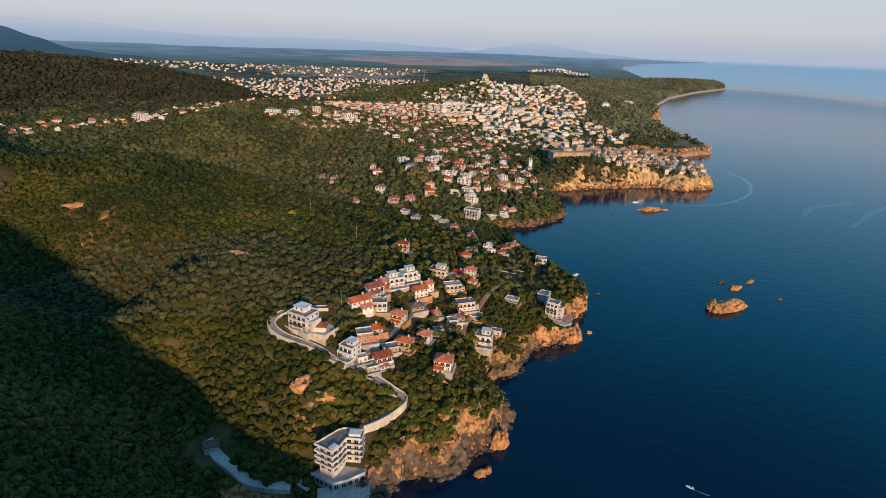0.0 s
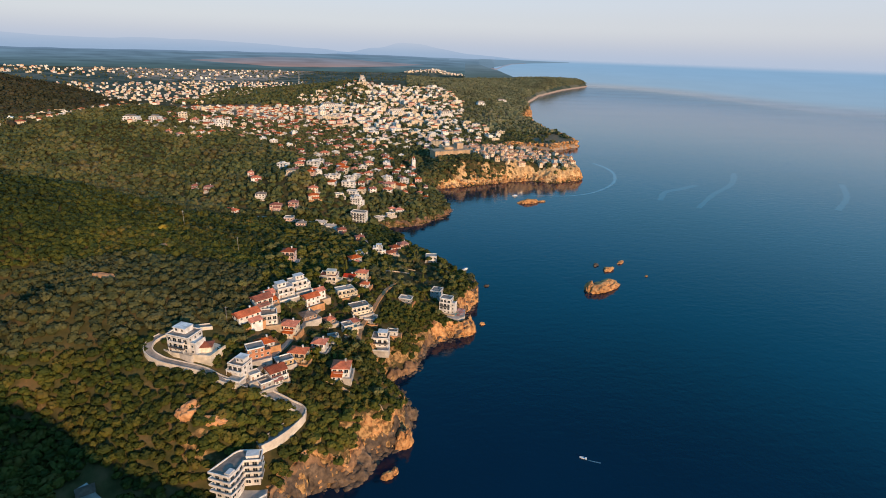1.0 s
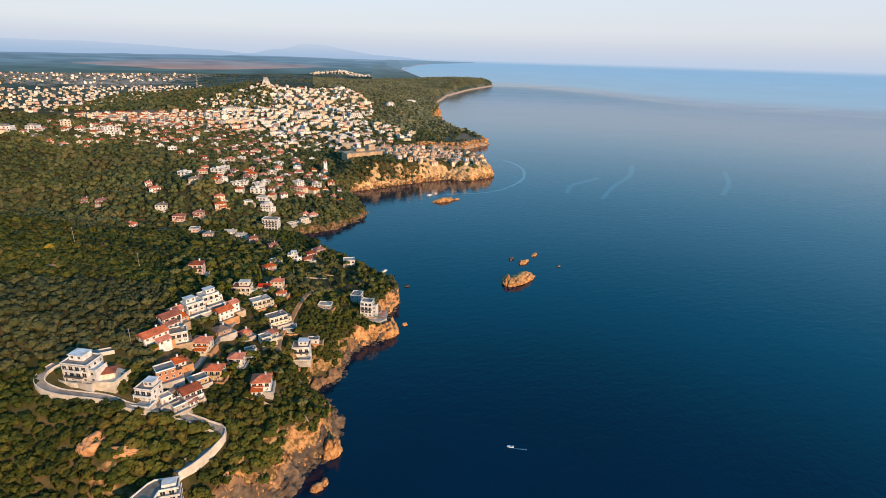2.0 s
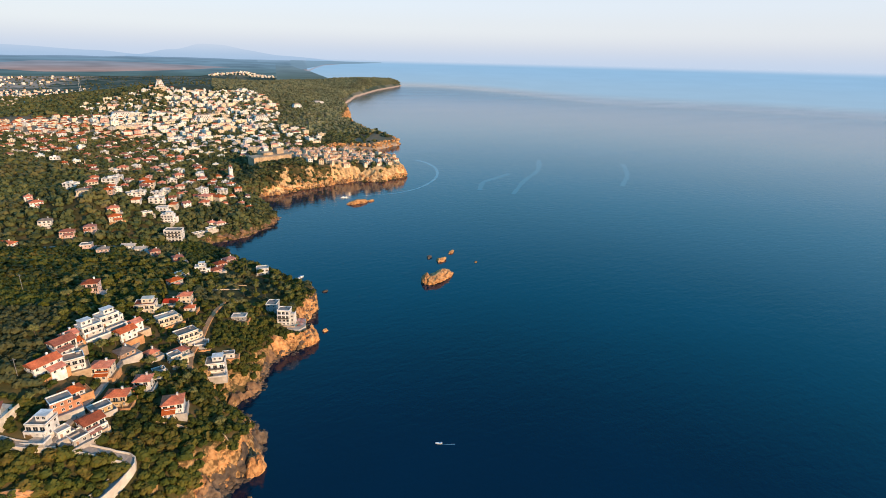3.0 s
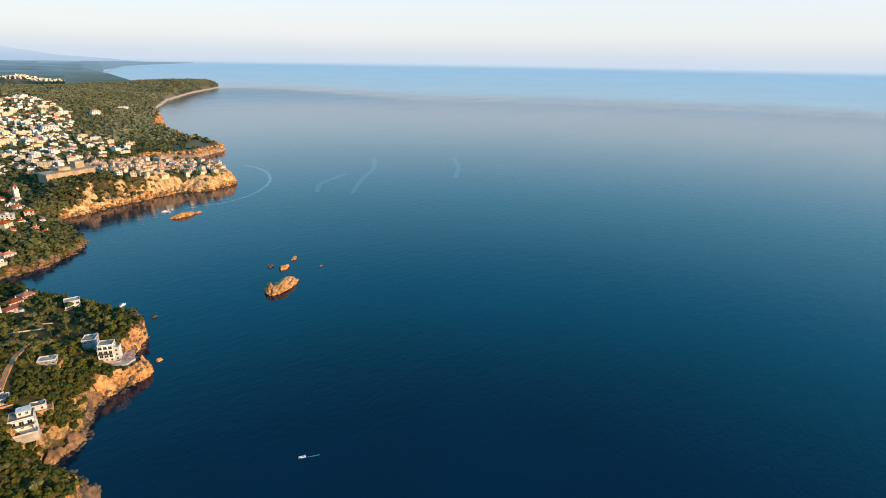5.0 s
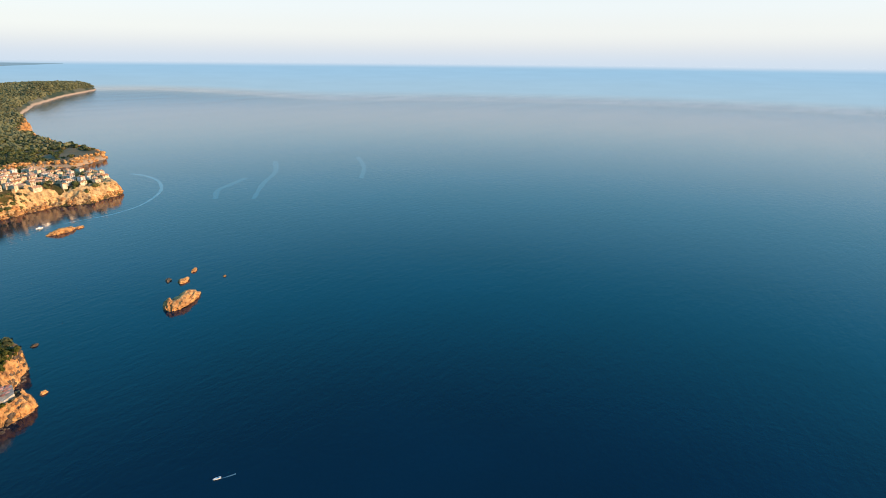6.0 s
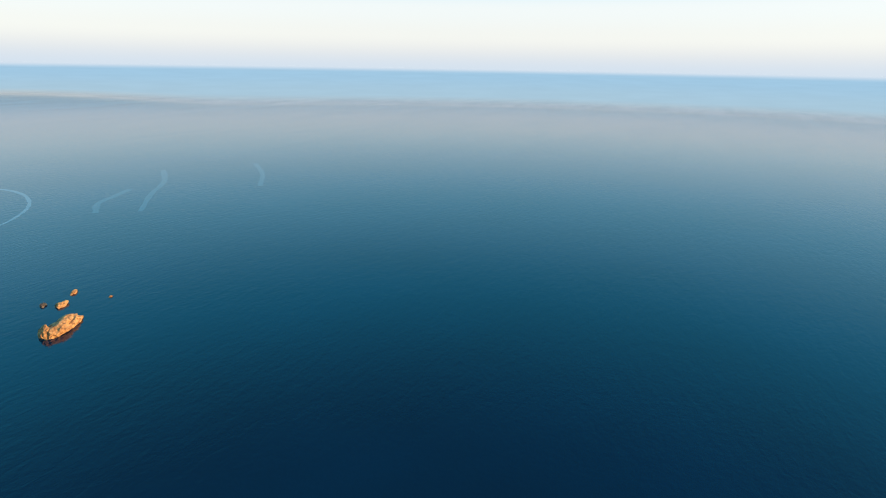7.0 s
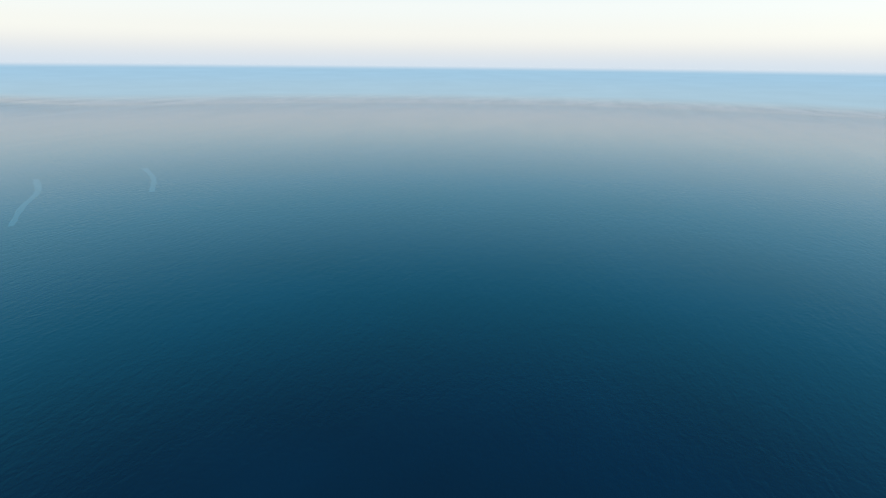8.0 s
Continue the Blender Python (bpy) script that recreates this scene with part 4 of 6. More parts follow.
house(-2.8, 247.5, -10, 11, 10, 2, "hip", "white", "tile", "bal")
house(20.6, 293.3, -14, 12, 10, 2, "flat", "white", "slab", "terrace pent bal")
house(-37.8, 232.5, 30, 10, 8, 1, "flat", "grey", "slab", "")
house(-35.8, 306.9, 30, 12, 9, 2, "flat", "white", "white", "terrace pent bal")
house(-28.6, 319.7, 30, 12, 9, 2, "flat", "white", "white", "terrace pent bal")
house(-9.9, 346.4, -15, 14, 10, 2, "flat", "cream", "tile_dark", "bal pent")
house(-20.4, 308.3, 32, 11, 8, 2, "gable", "white", "tile", "")
house(-16.1, 317.6, 32, 8, 7, 2, "gable", "white", "tile", "")
house(-21.8, 294.7, 30, 10, 9, 1, "hip", "brown", "shingle", "")
house(-0.2, 331.5, 20, 14, 8, 2, "flat", "cream", "white", "bal")
house(8.4, 316.4, 20, 14, 9, 2, "flat", "cream", "slab", "bal")
house(3.8, 361.5, -20, 9, 7, 1, "gable", "white", "tile_red", "")
house(12.6, 368.8, -20, 10, 8, 2, "hip", "cream", "tile", "")
house(14.0, 353.7, -20, 7, 6, 1, "hip", "white", "tile", "")
house(8.7, 409.4, 25, 11, 8, 2, "hip", "grey", "tile", "")
house(13.9, 440.8, 25, 13, 9, 1, "flat", "grey", "white", "")
house(29.9, 455.0, -10, 10, 8, 2, "flat", "white", "white", "pent bal")
house(46.4, 470.2, 20, 11, 9, 2, "hip", "pink", "tile_dark", "")
house(55.9, 487.3, 20, 11, 9, 2, "hip", "pink", "tile_dark", "")
house(41.1, 455.6, 20, 9, 8, 1, "hip", "pink", "tile_dark", "")
house(76.7, 448.0, -10, 12, 9, 2, "flat", "white", "white", "bal")
house(-38.1, 376.1, -12, 11, 9, 3, "hip", "pink", "tile_dark", "bal")
house(42.1, 347.0, -25, 11, 7, 1, "flat", "grey", "white", "bal")
house(3.4, 300.0, 22, 11, 7, 1, "hip", "grey", "tile_dark", "")
house(-9.8, 296.8, 30, 7, 6, 1, "hip", "brown", "tile", "")
house(15.7, 310.1, -10, 9, 7, 1, "flat", "grey", "slab", "")
house(0.8, 289.5, 20, 7, 7, 2, "flat", "cream", "slab", "")
house(-43.5, 296.8, 36, 8, 7, 2, "gable", "pink", "tile", "")
house(-7.3, 280.4, 10, 7, 5, 1, "flat", "grey", "slab", "")
house(-43.7, 234.5, 30, 6, 5, 1, "flat", "white", "white", "")
house(28.9, 306.1, -15, 8, 5, 1, "flat", "white", "slab", "")
house(-52.7, 546.5, -10, 11, 9, 2, "flat", "pink", "slab", "")
house(-39.7, 525.0, -10, 11, 8, 2, "hip", "pink", "slab", "")
house(-21.0, 541.1, -20, 13, 8, 1, "gable", "white", "white", "")
house(-11.3, 532.4, -20, 11, 8, 1, "gable", "white", "white", "")
house(-1.1, 513.0, 10, 10, 8, 2, "hip", "pink", "tile_dark", "")
house(15.6, 496.3, 10, 10, 8, 2, "hip", "pink", "tile_dark", "")
house(-114.6, 575.2, -30, 22, 9, 1, "gable", "white", "tile", "")
house(-68.3, 578.0, -8, 14, 9, 2, "hip", "pink", "tile_dark", "bal")
house(-50.6, 581.3, -8, 12, 9, 2, "hip", "pink", "tile_dark", "bal")
house(-86.8, 607.3, -10, 13, 9, 2, "hip", "white", "slab", "bal")
house(-97.3, 652.8, 10, 14, 9, 2, "hip", "white", "tile", "")
house(-107.3, 681.6, 10, 9, 8, 2, "hip", "white", "tile", "")
house(-150.9, 654.8, 0, 12, 9, 2, "hip", "grey", "tile_dark", "")
house(-168.4, 669.1, 0, 9, 8, 2, "hip", "grey", "tile_dark", "")
house(-30.5, 599.2, 10, 14, 9, 2, "hip", "cream", "tile", "")
house(-31.5, 615.7, 10, 13, 9, 2, "hip", "cream", "tile", "")
house(18.1, 571.2, -24, 20, 11, 5, "flat", "white", "slab", "bal")
house(16.4, 619.3, -24, 15, 9, 3, "flat", "white", "white", "bal pent terrace")
house(12.4, 635.9, -24, 13, 9, 3, "flat", "white", "white", "bal")
house(-3.9, 624.0, 15, 14, 8, 1, "flat", "cream", "white", "")
house(64.8, 613.1, 20, 13, 9, 1, "hip", "white", "tile", "")
house(57.1, 616.9, 20, 10, 8, 1, "hip", "white", "tile", "")
house(40.9, 592.6, 22, 14, 6, 1, "flat", "grey", "slab", "")
house(54.0, 599.1, 22, 12, 6, 1, "flat", "cream", "white", "")
house(105.1, 665.3, -20, 10, 8, 1, "hip", "cream", "tile", "")
house(100.0, 687.3, -20, 9, 8, 1, "hip", "cream", "tile", "")
house(93.1, 714.0, 10, 9, 8, 1, "hip", "cream", "tile", "")
house(-51.9, 709.1, 0, 15, 11, 3, "hip", "cream", "tile", "bal")
house(-57.5, 654.5, 0, 13, 10, 2, "hip", "cream", "slab", "")
house(-52.4, 757.2, 0, 13, 10, 2, "hip", "white", "tile", "")
house(72.0, 349.7, -30, 10, 8, 4, "flat", "white", "slab", "bal")
house(68.0, 368.8, -30, 9, 10, 2, "flat", "grey", "slab", "")


# ---- the shore hotel with its stepped wings ----
def shore_hotel(x, y, z):
    """Four banded storeys folded round a court, over stepped terraces and low wings on the rocks."""
    ob = new("shore_hotel")
    ob.matrix_basis = pose(x, y, z)
    tagged(ob, "white stepped hotel with banded balconies above the rocks", "hotel")
    plan = [(-10.2, -3.5), (-1.3, -7.9), (1.1, -4.1), (2.9, 1.0), (9.7, 0.6), (9.9, 6.9), (0.5, 7.9), (-2.0, 6.4)]
    n, rise = 4, 3.0

    def inset(k):
        """The plan with every side moved in by k metres."""
        out, m = [], len(plan)
        for q in range(m):
            a, b, c = Vector(plan[q - 1]), Vector(plan[q]), Vector(plan[(q + 1) % m])
            u, v = (b - a).normalized(), (c - b).normalized()
            n1, n2 = Vector((-u.y, u.x)), Vector((-v.y, v.x))
            s_ = (n1 + n2) / max(0.35, 1 + n1.dot(n2))
            out.append((b.x + s_.x * k, b.y + s_.y * k))
        return out

    part("wall", Shape().prism(inset(1.2), -8, n * rise).mesh("wall", WHITE), ob)
    part("roof", Shape().prism(inset(0.35), n * rise, n * rise + 0.25).mesh("roof", SLAB), ob, label="dark grey flat roof")
    outer, inner = inset(0.0), inset(0.34)
    rim = Shape()
    for q in range(len(plan)):
        w = (q + 1) % len(plan)
        rim.prism([outer[q], outer[w], inner[w], inner[q]], n * rise - 0.15, n * rise + 0.9)
    part("parapet", rim.mesh("parapet", WHITE), ob, label="white roof parapet")
    o2, i2, wall = inset(-0.1), inset(0.1), inset(1.2)
    for f in range(1, n):
        band = Shape()
        for q in (7, 0, 1, 2, 3, 4):
            w = (q + 1) % len(plan)
            band.prism([o2[q], o2[w], i2[w], i2[q]], f * rise - 0.25, f * rise + 0.75)
        band.prism(inset(0.05), f * rise - 0.22, f * rise)
        part("balcony", band.mesh("balcony", WHITE), ob, label="continuous white balcony")
    for f in range(n):
        for q in (7, 0, 1, 2, 3, 4):
            w = (q + 1) % len(plan)
            a, b = Vector(wall[q]), Vector(wall[w])
            k = max(1, int((b - a).length / 2.7))
            ang = math.degrees(math.atan2((b - a).y, (b - a).x))
            for e in range(k):
                c = a.lerp(b, (e + 0.5) / k)
                part("balcony_door", GLAZED, ob, pose(c.x, c.y, f * rise + 0.05, 0, 0, ang))
    part("stair_tower", Shape().box(3.6, 2.2, n * rise + 0.25, 8.8, 5.9, n * rise + 1.9).mesh("stair_tower", WHITE), ob)
    part("awning", Shape().prism([(-3.4, -5.8), (-1.3, -6.9), (0.4, -4.2), (-1.6, -3.0)], n * rise + 0.26, n * rise + 1.3).mesh("awning", WHITE), ob, label="raised white roof corner")
    ter = part("terrace", Shape().prism([(-12, -4.6), (-1.2, -10.6), (4.6, -8.0), (11.4, -3.0), (11.4, 7.2), (-2, 7.4)], -9, -2.6).mesh("terrace", CONCRETE), ob, label="pale paved terrace")
    rail = [(-12, -4.6), (-1.2, -10.6), (4.6, -8.0), (11.4, -3.0)]
    for a, b in zip(rail[:-1], rail[1:]):
        d = (Vector(b) - Vector(a)).normalized()
        nv = Vector((-d.y, d.x)) * 0.22
        part("parapet", Shape().prism([a, b, (b[0] + nv.x, b[1] + nv.y), (a[0] + nv.x, a[1] + nv.y)], -2.6, -1.7).mesh("parapet", WHITE), ter)
    for a, b in zip(rail[:-1], rail[1:]):
        a, b = Vector(a), Vector(b)
        ang = math.degrees(math.atan2((b - a).y, (b - a).x))
        k = int((b - a).length / 2.4)
        for e in range(k):
            c = a.lerp(b, (e + 0.5) / k)
            part("balcony_door", GLAZED, ter, pose(c.x, c.y, -5.3, 0, 0, ang))
    low = [(-7.5, -9.2), (-6.2, -14.6), (9.5, -14.8), (14.2, -10.6), (12.6, -4.0), (2.0, -7.0)]
    wing = part("wing", Shape().prism(low, -15, -6.6).mesh("wing", WHITE), ob, label="low white seafront wing")
    cx, cy = 3.5, -10.5
    part("wing_roof", Shape().prism([(cx + (a - cx) * 1.06, cy + (b - cy) * 1.1) for a, b in low], -6.6, -6.2).mesh("wing_roof", CONCRETE), wing, label="pale terrace roof")
    for e in range(7):
        part("balcony_door", GLAZED, wing, pose(-4.9 + e * 2.15, -14.62 - e * 0.026, -9.6, 0, 0, -0.7))
    for e in range(2):
        part("balcony_door", GLAZED, wing, pose(10.7 + e * 2.0, -13.7 + e * 1.8, -9.6, 0, 0, 41.8))
    side = [(-19.4, -5.6), (-12.2, -10.6), (-10.4, -5.4), (-16.4, 0.4)]
    ann = part("annex", Shape().prism(side, -14, -6.4).mesh("annex", WHITE), ob, label="small white annex")
    part("annex_roof", Shape().prism([(-20.0, -5.6), (-12.1, -11.2), (-9.8, -5.2), (-16.4, 1.1)], -6.4, -6.0).mesh("annex_roof", CONCRETE), ann, label="pale flat annex roof")
    for e in range(3):
        c = Vector(side[0]).lerp(Vector(side[1]), (e + 0.5) / 3)
        part("balcony_door", GLAZED, ann, pose(c.x, c.y, -9.4, 0, 0, -34.8))
    return ob


shore_hotel(-46.0, 191.0, 14.5)

# the retaining terrace under the white house at the bend of the drive
keep_wall = new("retaining_terrace")
keep_wall.matrix_basis = pose(-72, 246, 50.4)
tagged(keep_wall, "cream masonry terrace carrying a white house", "terrace")
rim = [(-14.5, 1.0), (-8.0, -4.0), (9.5, -9.0), (14.5, 0.5), (6.0, 7.0), (-9.0, 9.0)]
part("fill", Shape().prism(rim, -9, 0).mesh("fill", CREAM), keep_wall, label="cream rendered retaining wall")
for a, b in zip(rim[:3], rim[1:4]):
    d = (Vector(b) - Vector(a)).normalized()
    nv = Vector((-d.y, d.x)) * 0.25
    part("parapet", Shape().prism([a, b, (b[0] + nv.x, b[1] + nv.y), (a[0] + nv.x, a[1] + nv.y)], 0, 0.9).mesh("parapet", CREAM), keep_wall)
part("pavilion", Shape().box(2.0, -4.0, 0, 9.0, 1.5, 2.9).mesh("pavilion", CREAM), keep_wall)
part("pavilion_roof", roof_mesh("hip", 7.2, 5.6, TILE_DARK), keep_wall, pose(5.5, -1.25, 2.9))


# ---- the town across the bay: house types set out over the slopes ----
def town_type(w, d, n, roof, wall, cover, detail, label, group):
    ob = new("town_house")
    tagged(ob, label, "house", group)
    h = n * STOREY
    part("wall", (gable_wall(w, d, h, 5) if roof == "gable" else Shape().box(-w / 2, -d / 2, -5, w / 2, d / 2, h)).mesh("wall", WALLS[wall]), ob)
    rf = part("roof", roof_mesh(roof, w, d, ROOFS[cover]), ob, pose(0, 0, h))
    if detail:
        k = max(2, round(w / 4.5))
        for s in range(n):
            pane_row(ob, GLAZED if s else WINDOW, "window", w, -d / 2, s * STOREY + 0.7, k)
            pane_row(ob, WINDOW, "window", d, -w / 2, s * STOREY + 0.9, 1, -90)
            pane_row(ob, WINDOW, "window", d, -w / 2, s * STOREY + 0.9, 1, 90)
            if s:
                part("balcony", Shape().box(-w / 2 + 0.4, -d / 2 - 1.2, s * STOREY - 0.2, w / 2 - 0.4, -d / 2 - 0.01, s * STOREY + 0.02).box(-w / 2 + 0.4, -d / 2 - 1.2, s * STOREY + 0.02, w / 2 - 0.4, -d / 2 - 1.1, s * STOREY + 0.9).mesh("balcony", WALLS[wall]), ob)
    if roof == "flat":
        part("stair_head", Shape().box(-1.6, -0.5, h + 0.1, 1.6, 2.6, h + 2.4).mesh("stair_head", WALLS[wall]), ob)
    else:
        part("chimney", CHIMNEY, ob, pose(w * 0.2, 0.6, h + min(w, d) * 0.13))
    return ob


def types(detail, group):
    return [
        town_type(11, 9, 2, "hip", "white", "tile", detail, "two-storey white house with a red clay tile roof", group),
        town_type(12, 10, 3, "hip", "cream", "tile", detail, "three-storey cream house with a red clay tile roof", group),
        town_type(10, 8, 2, "gable", "white", "tile_dark", detail, "two-storey white house with a weathered tile roof", group),
        town_type(13, 10, 3, "flat", "white", "white", detail, "three-storey white flat-roofed house", group),
        town_type(14, 11, 4, "flat", "cream", "slab", detail, "four-storey cream apartment house with a flat roof", group),
        town_type(9, 8, 2, "hip", "pink", "tile", detail, "two-storey pink house with a red tile roof", group),
        town_type(12, 9, 2, "flat", "white", "slab", detail, "two-storey white house with a grey flat roof", group),
        town_type(18, 11, 4, "flat", "white", "slab", detail, "long four-storey white apartment block", group),
    ]


def isle_mat(name, a, b2):
    """Render that differs from house to house within one joined quarter."""
    m = mat(name, [a, b2], 0.6, bump=0.0)
    n, ln = m.node_tree.nodes, m.node_tree.links
    src = n["Principled BSDF"].inputs["Base Color"].links[0].from_socket
    g = n.new("ShaderNodeNewGeometry")
    r = n.new("ShaderNodeMapRange")
    r.inputs["To Min"].default_value, r.inputs["To Max"].default_value = 0.72, 1.08
    ln.new(g.outputs["Random Per Island"], r.inputs["Value"])
    h = n.new("ShaderNodeHueSaturation")
    ln.new(src, h.inputs["Color"])
    ln.new(r.outputs["Result"], h.inputs["Value"])
    ln.new(h.outputs["Color"], n["Principled BSDF"].inputs["Base Color"])
    return m


WHITE_ISLE = isle_mat("white_render_mixed", (0.78, 0.72, 0.62), (0.86, 0.82, 0.74))
OLDWALL = mat("old_town_render", [(0.64, 0.48, 0.31), (0.80, 0.65, 0.46)], 0.6, random_hue=0.12, bump=0.1, coarse=0.15)
WALLS["oldtown"] = OLDWALL
CREAM_ISLE = isle_mat("cream_render_mixed", (0.68, 0.55, 0.38), (0.78, 0.66, 0.48))
taken = []


def within(poly, x, y):
    c = False
    for (ax, ay), (bx, by) in zip(poly, poly[1:] + poly[:1]):
        if (ay > y) != (by > y) and x < (bx - ax) * (y - ay) / (by - ay) + ax:
            c = not c
    return c


def plots(poly, count, gap, heading, spread, seed, scale=1.0):
    """Building plots over a quarter of the town, no two nearer than gap, turned roughly alike along its lanes."""
    rng = random.Random(seed)
    xs, ys = [p[0] for p in poly], [p[1] for p in poly]
    out, tries = [], 0
    while len(out) < count and tries < count * 40:
        tries += 1
        x, y = rng.uniform(min(xs), max(xs)), rng.uniform(min(ys), max(ys))
        if not within(poly, x, y) or any((x - a) ** 2 + (y - b) ** 2 < (gap + g) ** 2 / 4 for a, b, g in taken):
            continue
        if float(shore([x], [y])[0]) < 9:
            continue
        s = rng.uniform(0.8, 1.15) * scale
        out.append((x, y, gz(x, y), heading + rng.gauss(0, spread) + rng.choice((0, 0, 90)), (s * rng.uniform(0.9, 1.15), s * rng.uniform(0.9, 1.1), s)))
        taken.append((x, y, gap))
    return out


def settle(kinds, poly, count, gap, heading, spread, seed, weights=None, scale=1.0):
    rng = random.Random(seed + 100)
    for x, y, z, turn, s in plots(poly, count, gap, heading, spread, seed, scale):
        copy_thing(rng.choices(kinds, weights)[0], pose(x, y, z, 0, 0, turn)).scale = s


def quarter(name, poly, count, gap, heading, spread, seed, label, scale=1.0, tall=(2, 4), tiled=0.5, windows=True, long=(9, 16)):
    """A far quarter: too many small houses to count, joined into one."""
    rng = random.Random(seed + 200)
    all_ = Shape()
    for x, y, z, turn, sc in plots(poly, count, gap, heading, spread, seed, scale):
        n, w, d = rng.randint(*tall), rng.uniform(*long), rng.uniform(8, 11)
        s = Shape()
        h = n * STOREY
        k = rng.choices((0, 1, 2, 3), (6, 5, 1, 0.5))[0]
        s.box(-w / 2, -d / 2, -5, w / 2, d / 2, h, k)
        if rng.random() < tiled:
            a, b, r = w / 2 + 0.5, d / 2 + 0.5, max(0.3, (w - d) / 2)
            s.poly([(-a, -b, h), (a, -b, h), (a, b, h), (-a, b, h), (-r, 0, h + b * 0.45), (r, 0, h + b * 0.45)], [(0, 1, 5, 4), (1, 2, 5), (2, 3, 4, 5), (3, 0, 4), (3, 2, 1, 0)], rng.choice((4, 4, 5)))
        else:
            s.box(-w / 2 - 0.2, -d / 2 - 0.2, h, w / 2 + 0.2, d / 2 + 0.2, h + 0.5, rng.choice((6, k, k)))
            s.box(-1.5, 0, h + 0.5, 1.8, 3, h + 2.6, k)
        if windows:
            for f in range(n):
                for q in range(3):
                    c = (q + 0.5) / 3 * w - w / 2
                    s.box(c - 0.5, -d / 2 - 0.06, f * STOREY + 0.9, c + 0.5, -d / 2 + 0.05, f * STOREY + 2.1, 7)
                if f and rng.random() < 0.6:
                    s.box(-w / 2, -d / 2 - 1.3, f * STOREY - 0.1, w / 2, -d / 2 - 1.15, f * STOREY + 0.9, k)
                    s.box(-w / 2, -d / 2 - 1.15, f * STOREY - 0.1, w / 2, -d / 2 - 0.01, f * STOREY + 0.05, k)
        m = pose(x, y, z, 0, 0, turn) @ Matrix.Diagonal((*sc, 1))
        all_.poly([tuple(m @ Vector(v)) for v in s.v], [])
        o = len(all_.v) - len(s.v)
        all_.f += [tuple(o + a for a in f) for f in s.f]
        all_.i += s.i
    ob = new(name, all_.mesh(name, WHITE_ISLE, CREAM_ISLE, PINK, GREY, TILE, TILE_DARK, SLAB, GLASS))
    tagged(ob, label, "houses", kind="stuff")


for o in list(scene.objects):
    if o.parent is None and o.type == "EMPTY":
        taken.append((o.location.x, o.location.y, 14.0))
NEARTOWN = types(True, "houses round the bay")
OLDTOWN = [town_type(9, 8, 3, "hip", "oldtown", "tile_old", True, "three-storey old stone house with a tiled roof", "old town houses"),
           town_type(11, 8, 2, "gable", "oldtown", "tile_old", True, "two-storey old stone house with a tiled roof", "old town houses"),
           town_type(8, 8, 3, "hip", "white", "tile_old", True, "three-storey white old town house", "old town houses")]
# old town on its headland, the hollow behind it, the slopes, the hill, the ridge and the far quarters
settle(OLDTOWN, [(225, 850), (255, 832), (305, 826), (362, 824), (392, 850), (392, 895), (368, 945), (318, 990), (250, 1010), (215, 950)], 112, 9.6, 10, 14, 1, [4, 3, 1], 0.78)
settle(NEARTOWN, [(-25, 792.5), (110, 817.5), (115, 700), (65, 663.8), (-6.2, 650), (-75, 700)], 56, 15, -12, 18, 2, [4, 3, 3, 1, 0, 3, 3, 0], 0.9)
BAY_SLOPE = [(-337.5, 965), (-280, 1085), (-152.5, 1187.5), (8.8, 1082.5), (116.2, 860), (50, 825), (-22.5, 800), (-75, 812.5), (-127.5, 938.8), (-228.8, 880)]
settle(NEARTOWN, BAY_SLOPE, 84, 15, -14, 20, 3, [5, 4, 4, 2, 0, 3, 3, 0], 0.88)
quarter("slope_quarter", BAY_SLOPE, 90, 13.5, -14, 20, 15, "houses filling the slope above the bay", 0.72, (2, 3), 0.6)
quarter("harbour_quarter", [(8.8, 1082.5), (90, 986.2), (175, 950), (206.2, 1018.8), (287.5, 1087.5), (162.5, 1162.5), (12.5, 1162.5)], 80, 14.5, 6, 16, 4, "grey and white blocks in the hollow of the town", 0.8, (2, 4), 0.3, True, (10, 20))
quarter("hill_quarter", [(12.5, 1162.5), (162.5, 1162.5), (325, 1125), (375, 1250), (293.8, 1342.5), (365, 1625), (336.2, 1837.5), (71.2, 1875), (-122.5, 1746.2), (-75, 1341.2)], 520, 15.4, 6, 9, 14, "dense sunlit white houses climbing the town hill", 0.8, (2, 4), 0.18, True, (12, 25))
quarter("ridge_quarter", [(-152.5, 1187.5), (8.8, 1082.5), (-50, 1362.5), (-75, 1562.5), (-237.5, 1437.5), (-325, 1200)], 170, 15.5, -5, 18, 5, "red-roofed houses behind the ridge", 0.8, (2, 3), 0.75)
quarter("inland_quarter", [(-1071.2, 2375), (-875, 2875), (-663.8, 3081.2), (-150, 3125), (-296.2, 2565), (-250, 1875), (-400, 1437.5), (-550, 1475), (-700, 1875)], 480, 18, 0, 25, 6, "spread of white and red-roofed houses inland", 0.68, (2, 4), 0.5, False)
quarter("west_quarter", [(-712.5, 750), (-645, 837.5), (-551.2, 948.8), (-491.2, 1162.5), (-425, 1250), (-375, 1125), (-475, 987.5), (-537.5, 900), (-612.5, 750)], 80, 16, -20, 20, 7, "houses strung along the inland ridge", 0.8, (2, 3), 0.6)
quarter("far_resort", [(520, 4520), (1060, 4480), (1120, 4800), (560, 4830)], 130, 22, 0, 20, 8, "far white resort on the plain", 0.8, (3, 5), 0.3, False)
quarter("far_villages", [(-2000, 2875), (-1000, 3125), (-375, 3750), (-300, 4840), (-1900, 4450), (-2900, 3850)], 260, 30, 0, 30, 9, "scattered villages of the plain", 1.0, (2, 4), 0.4, False)
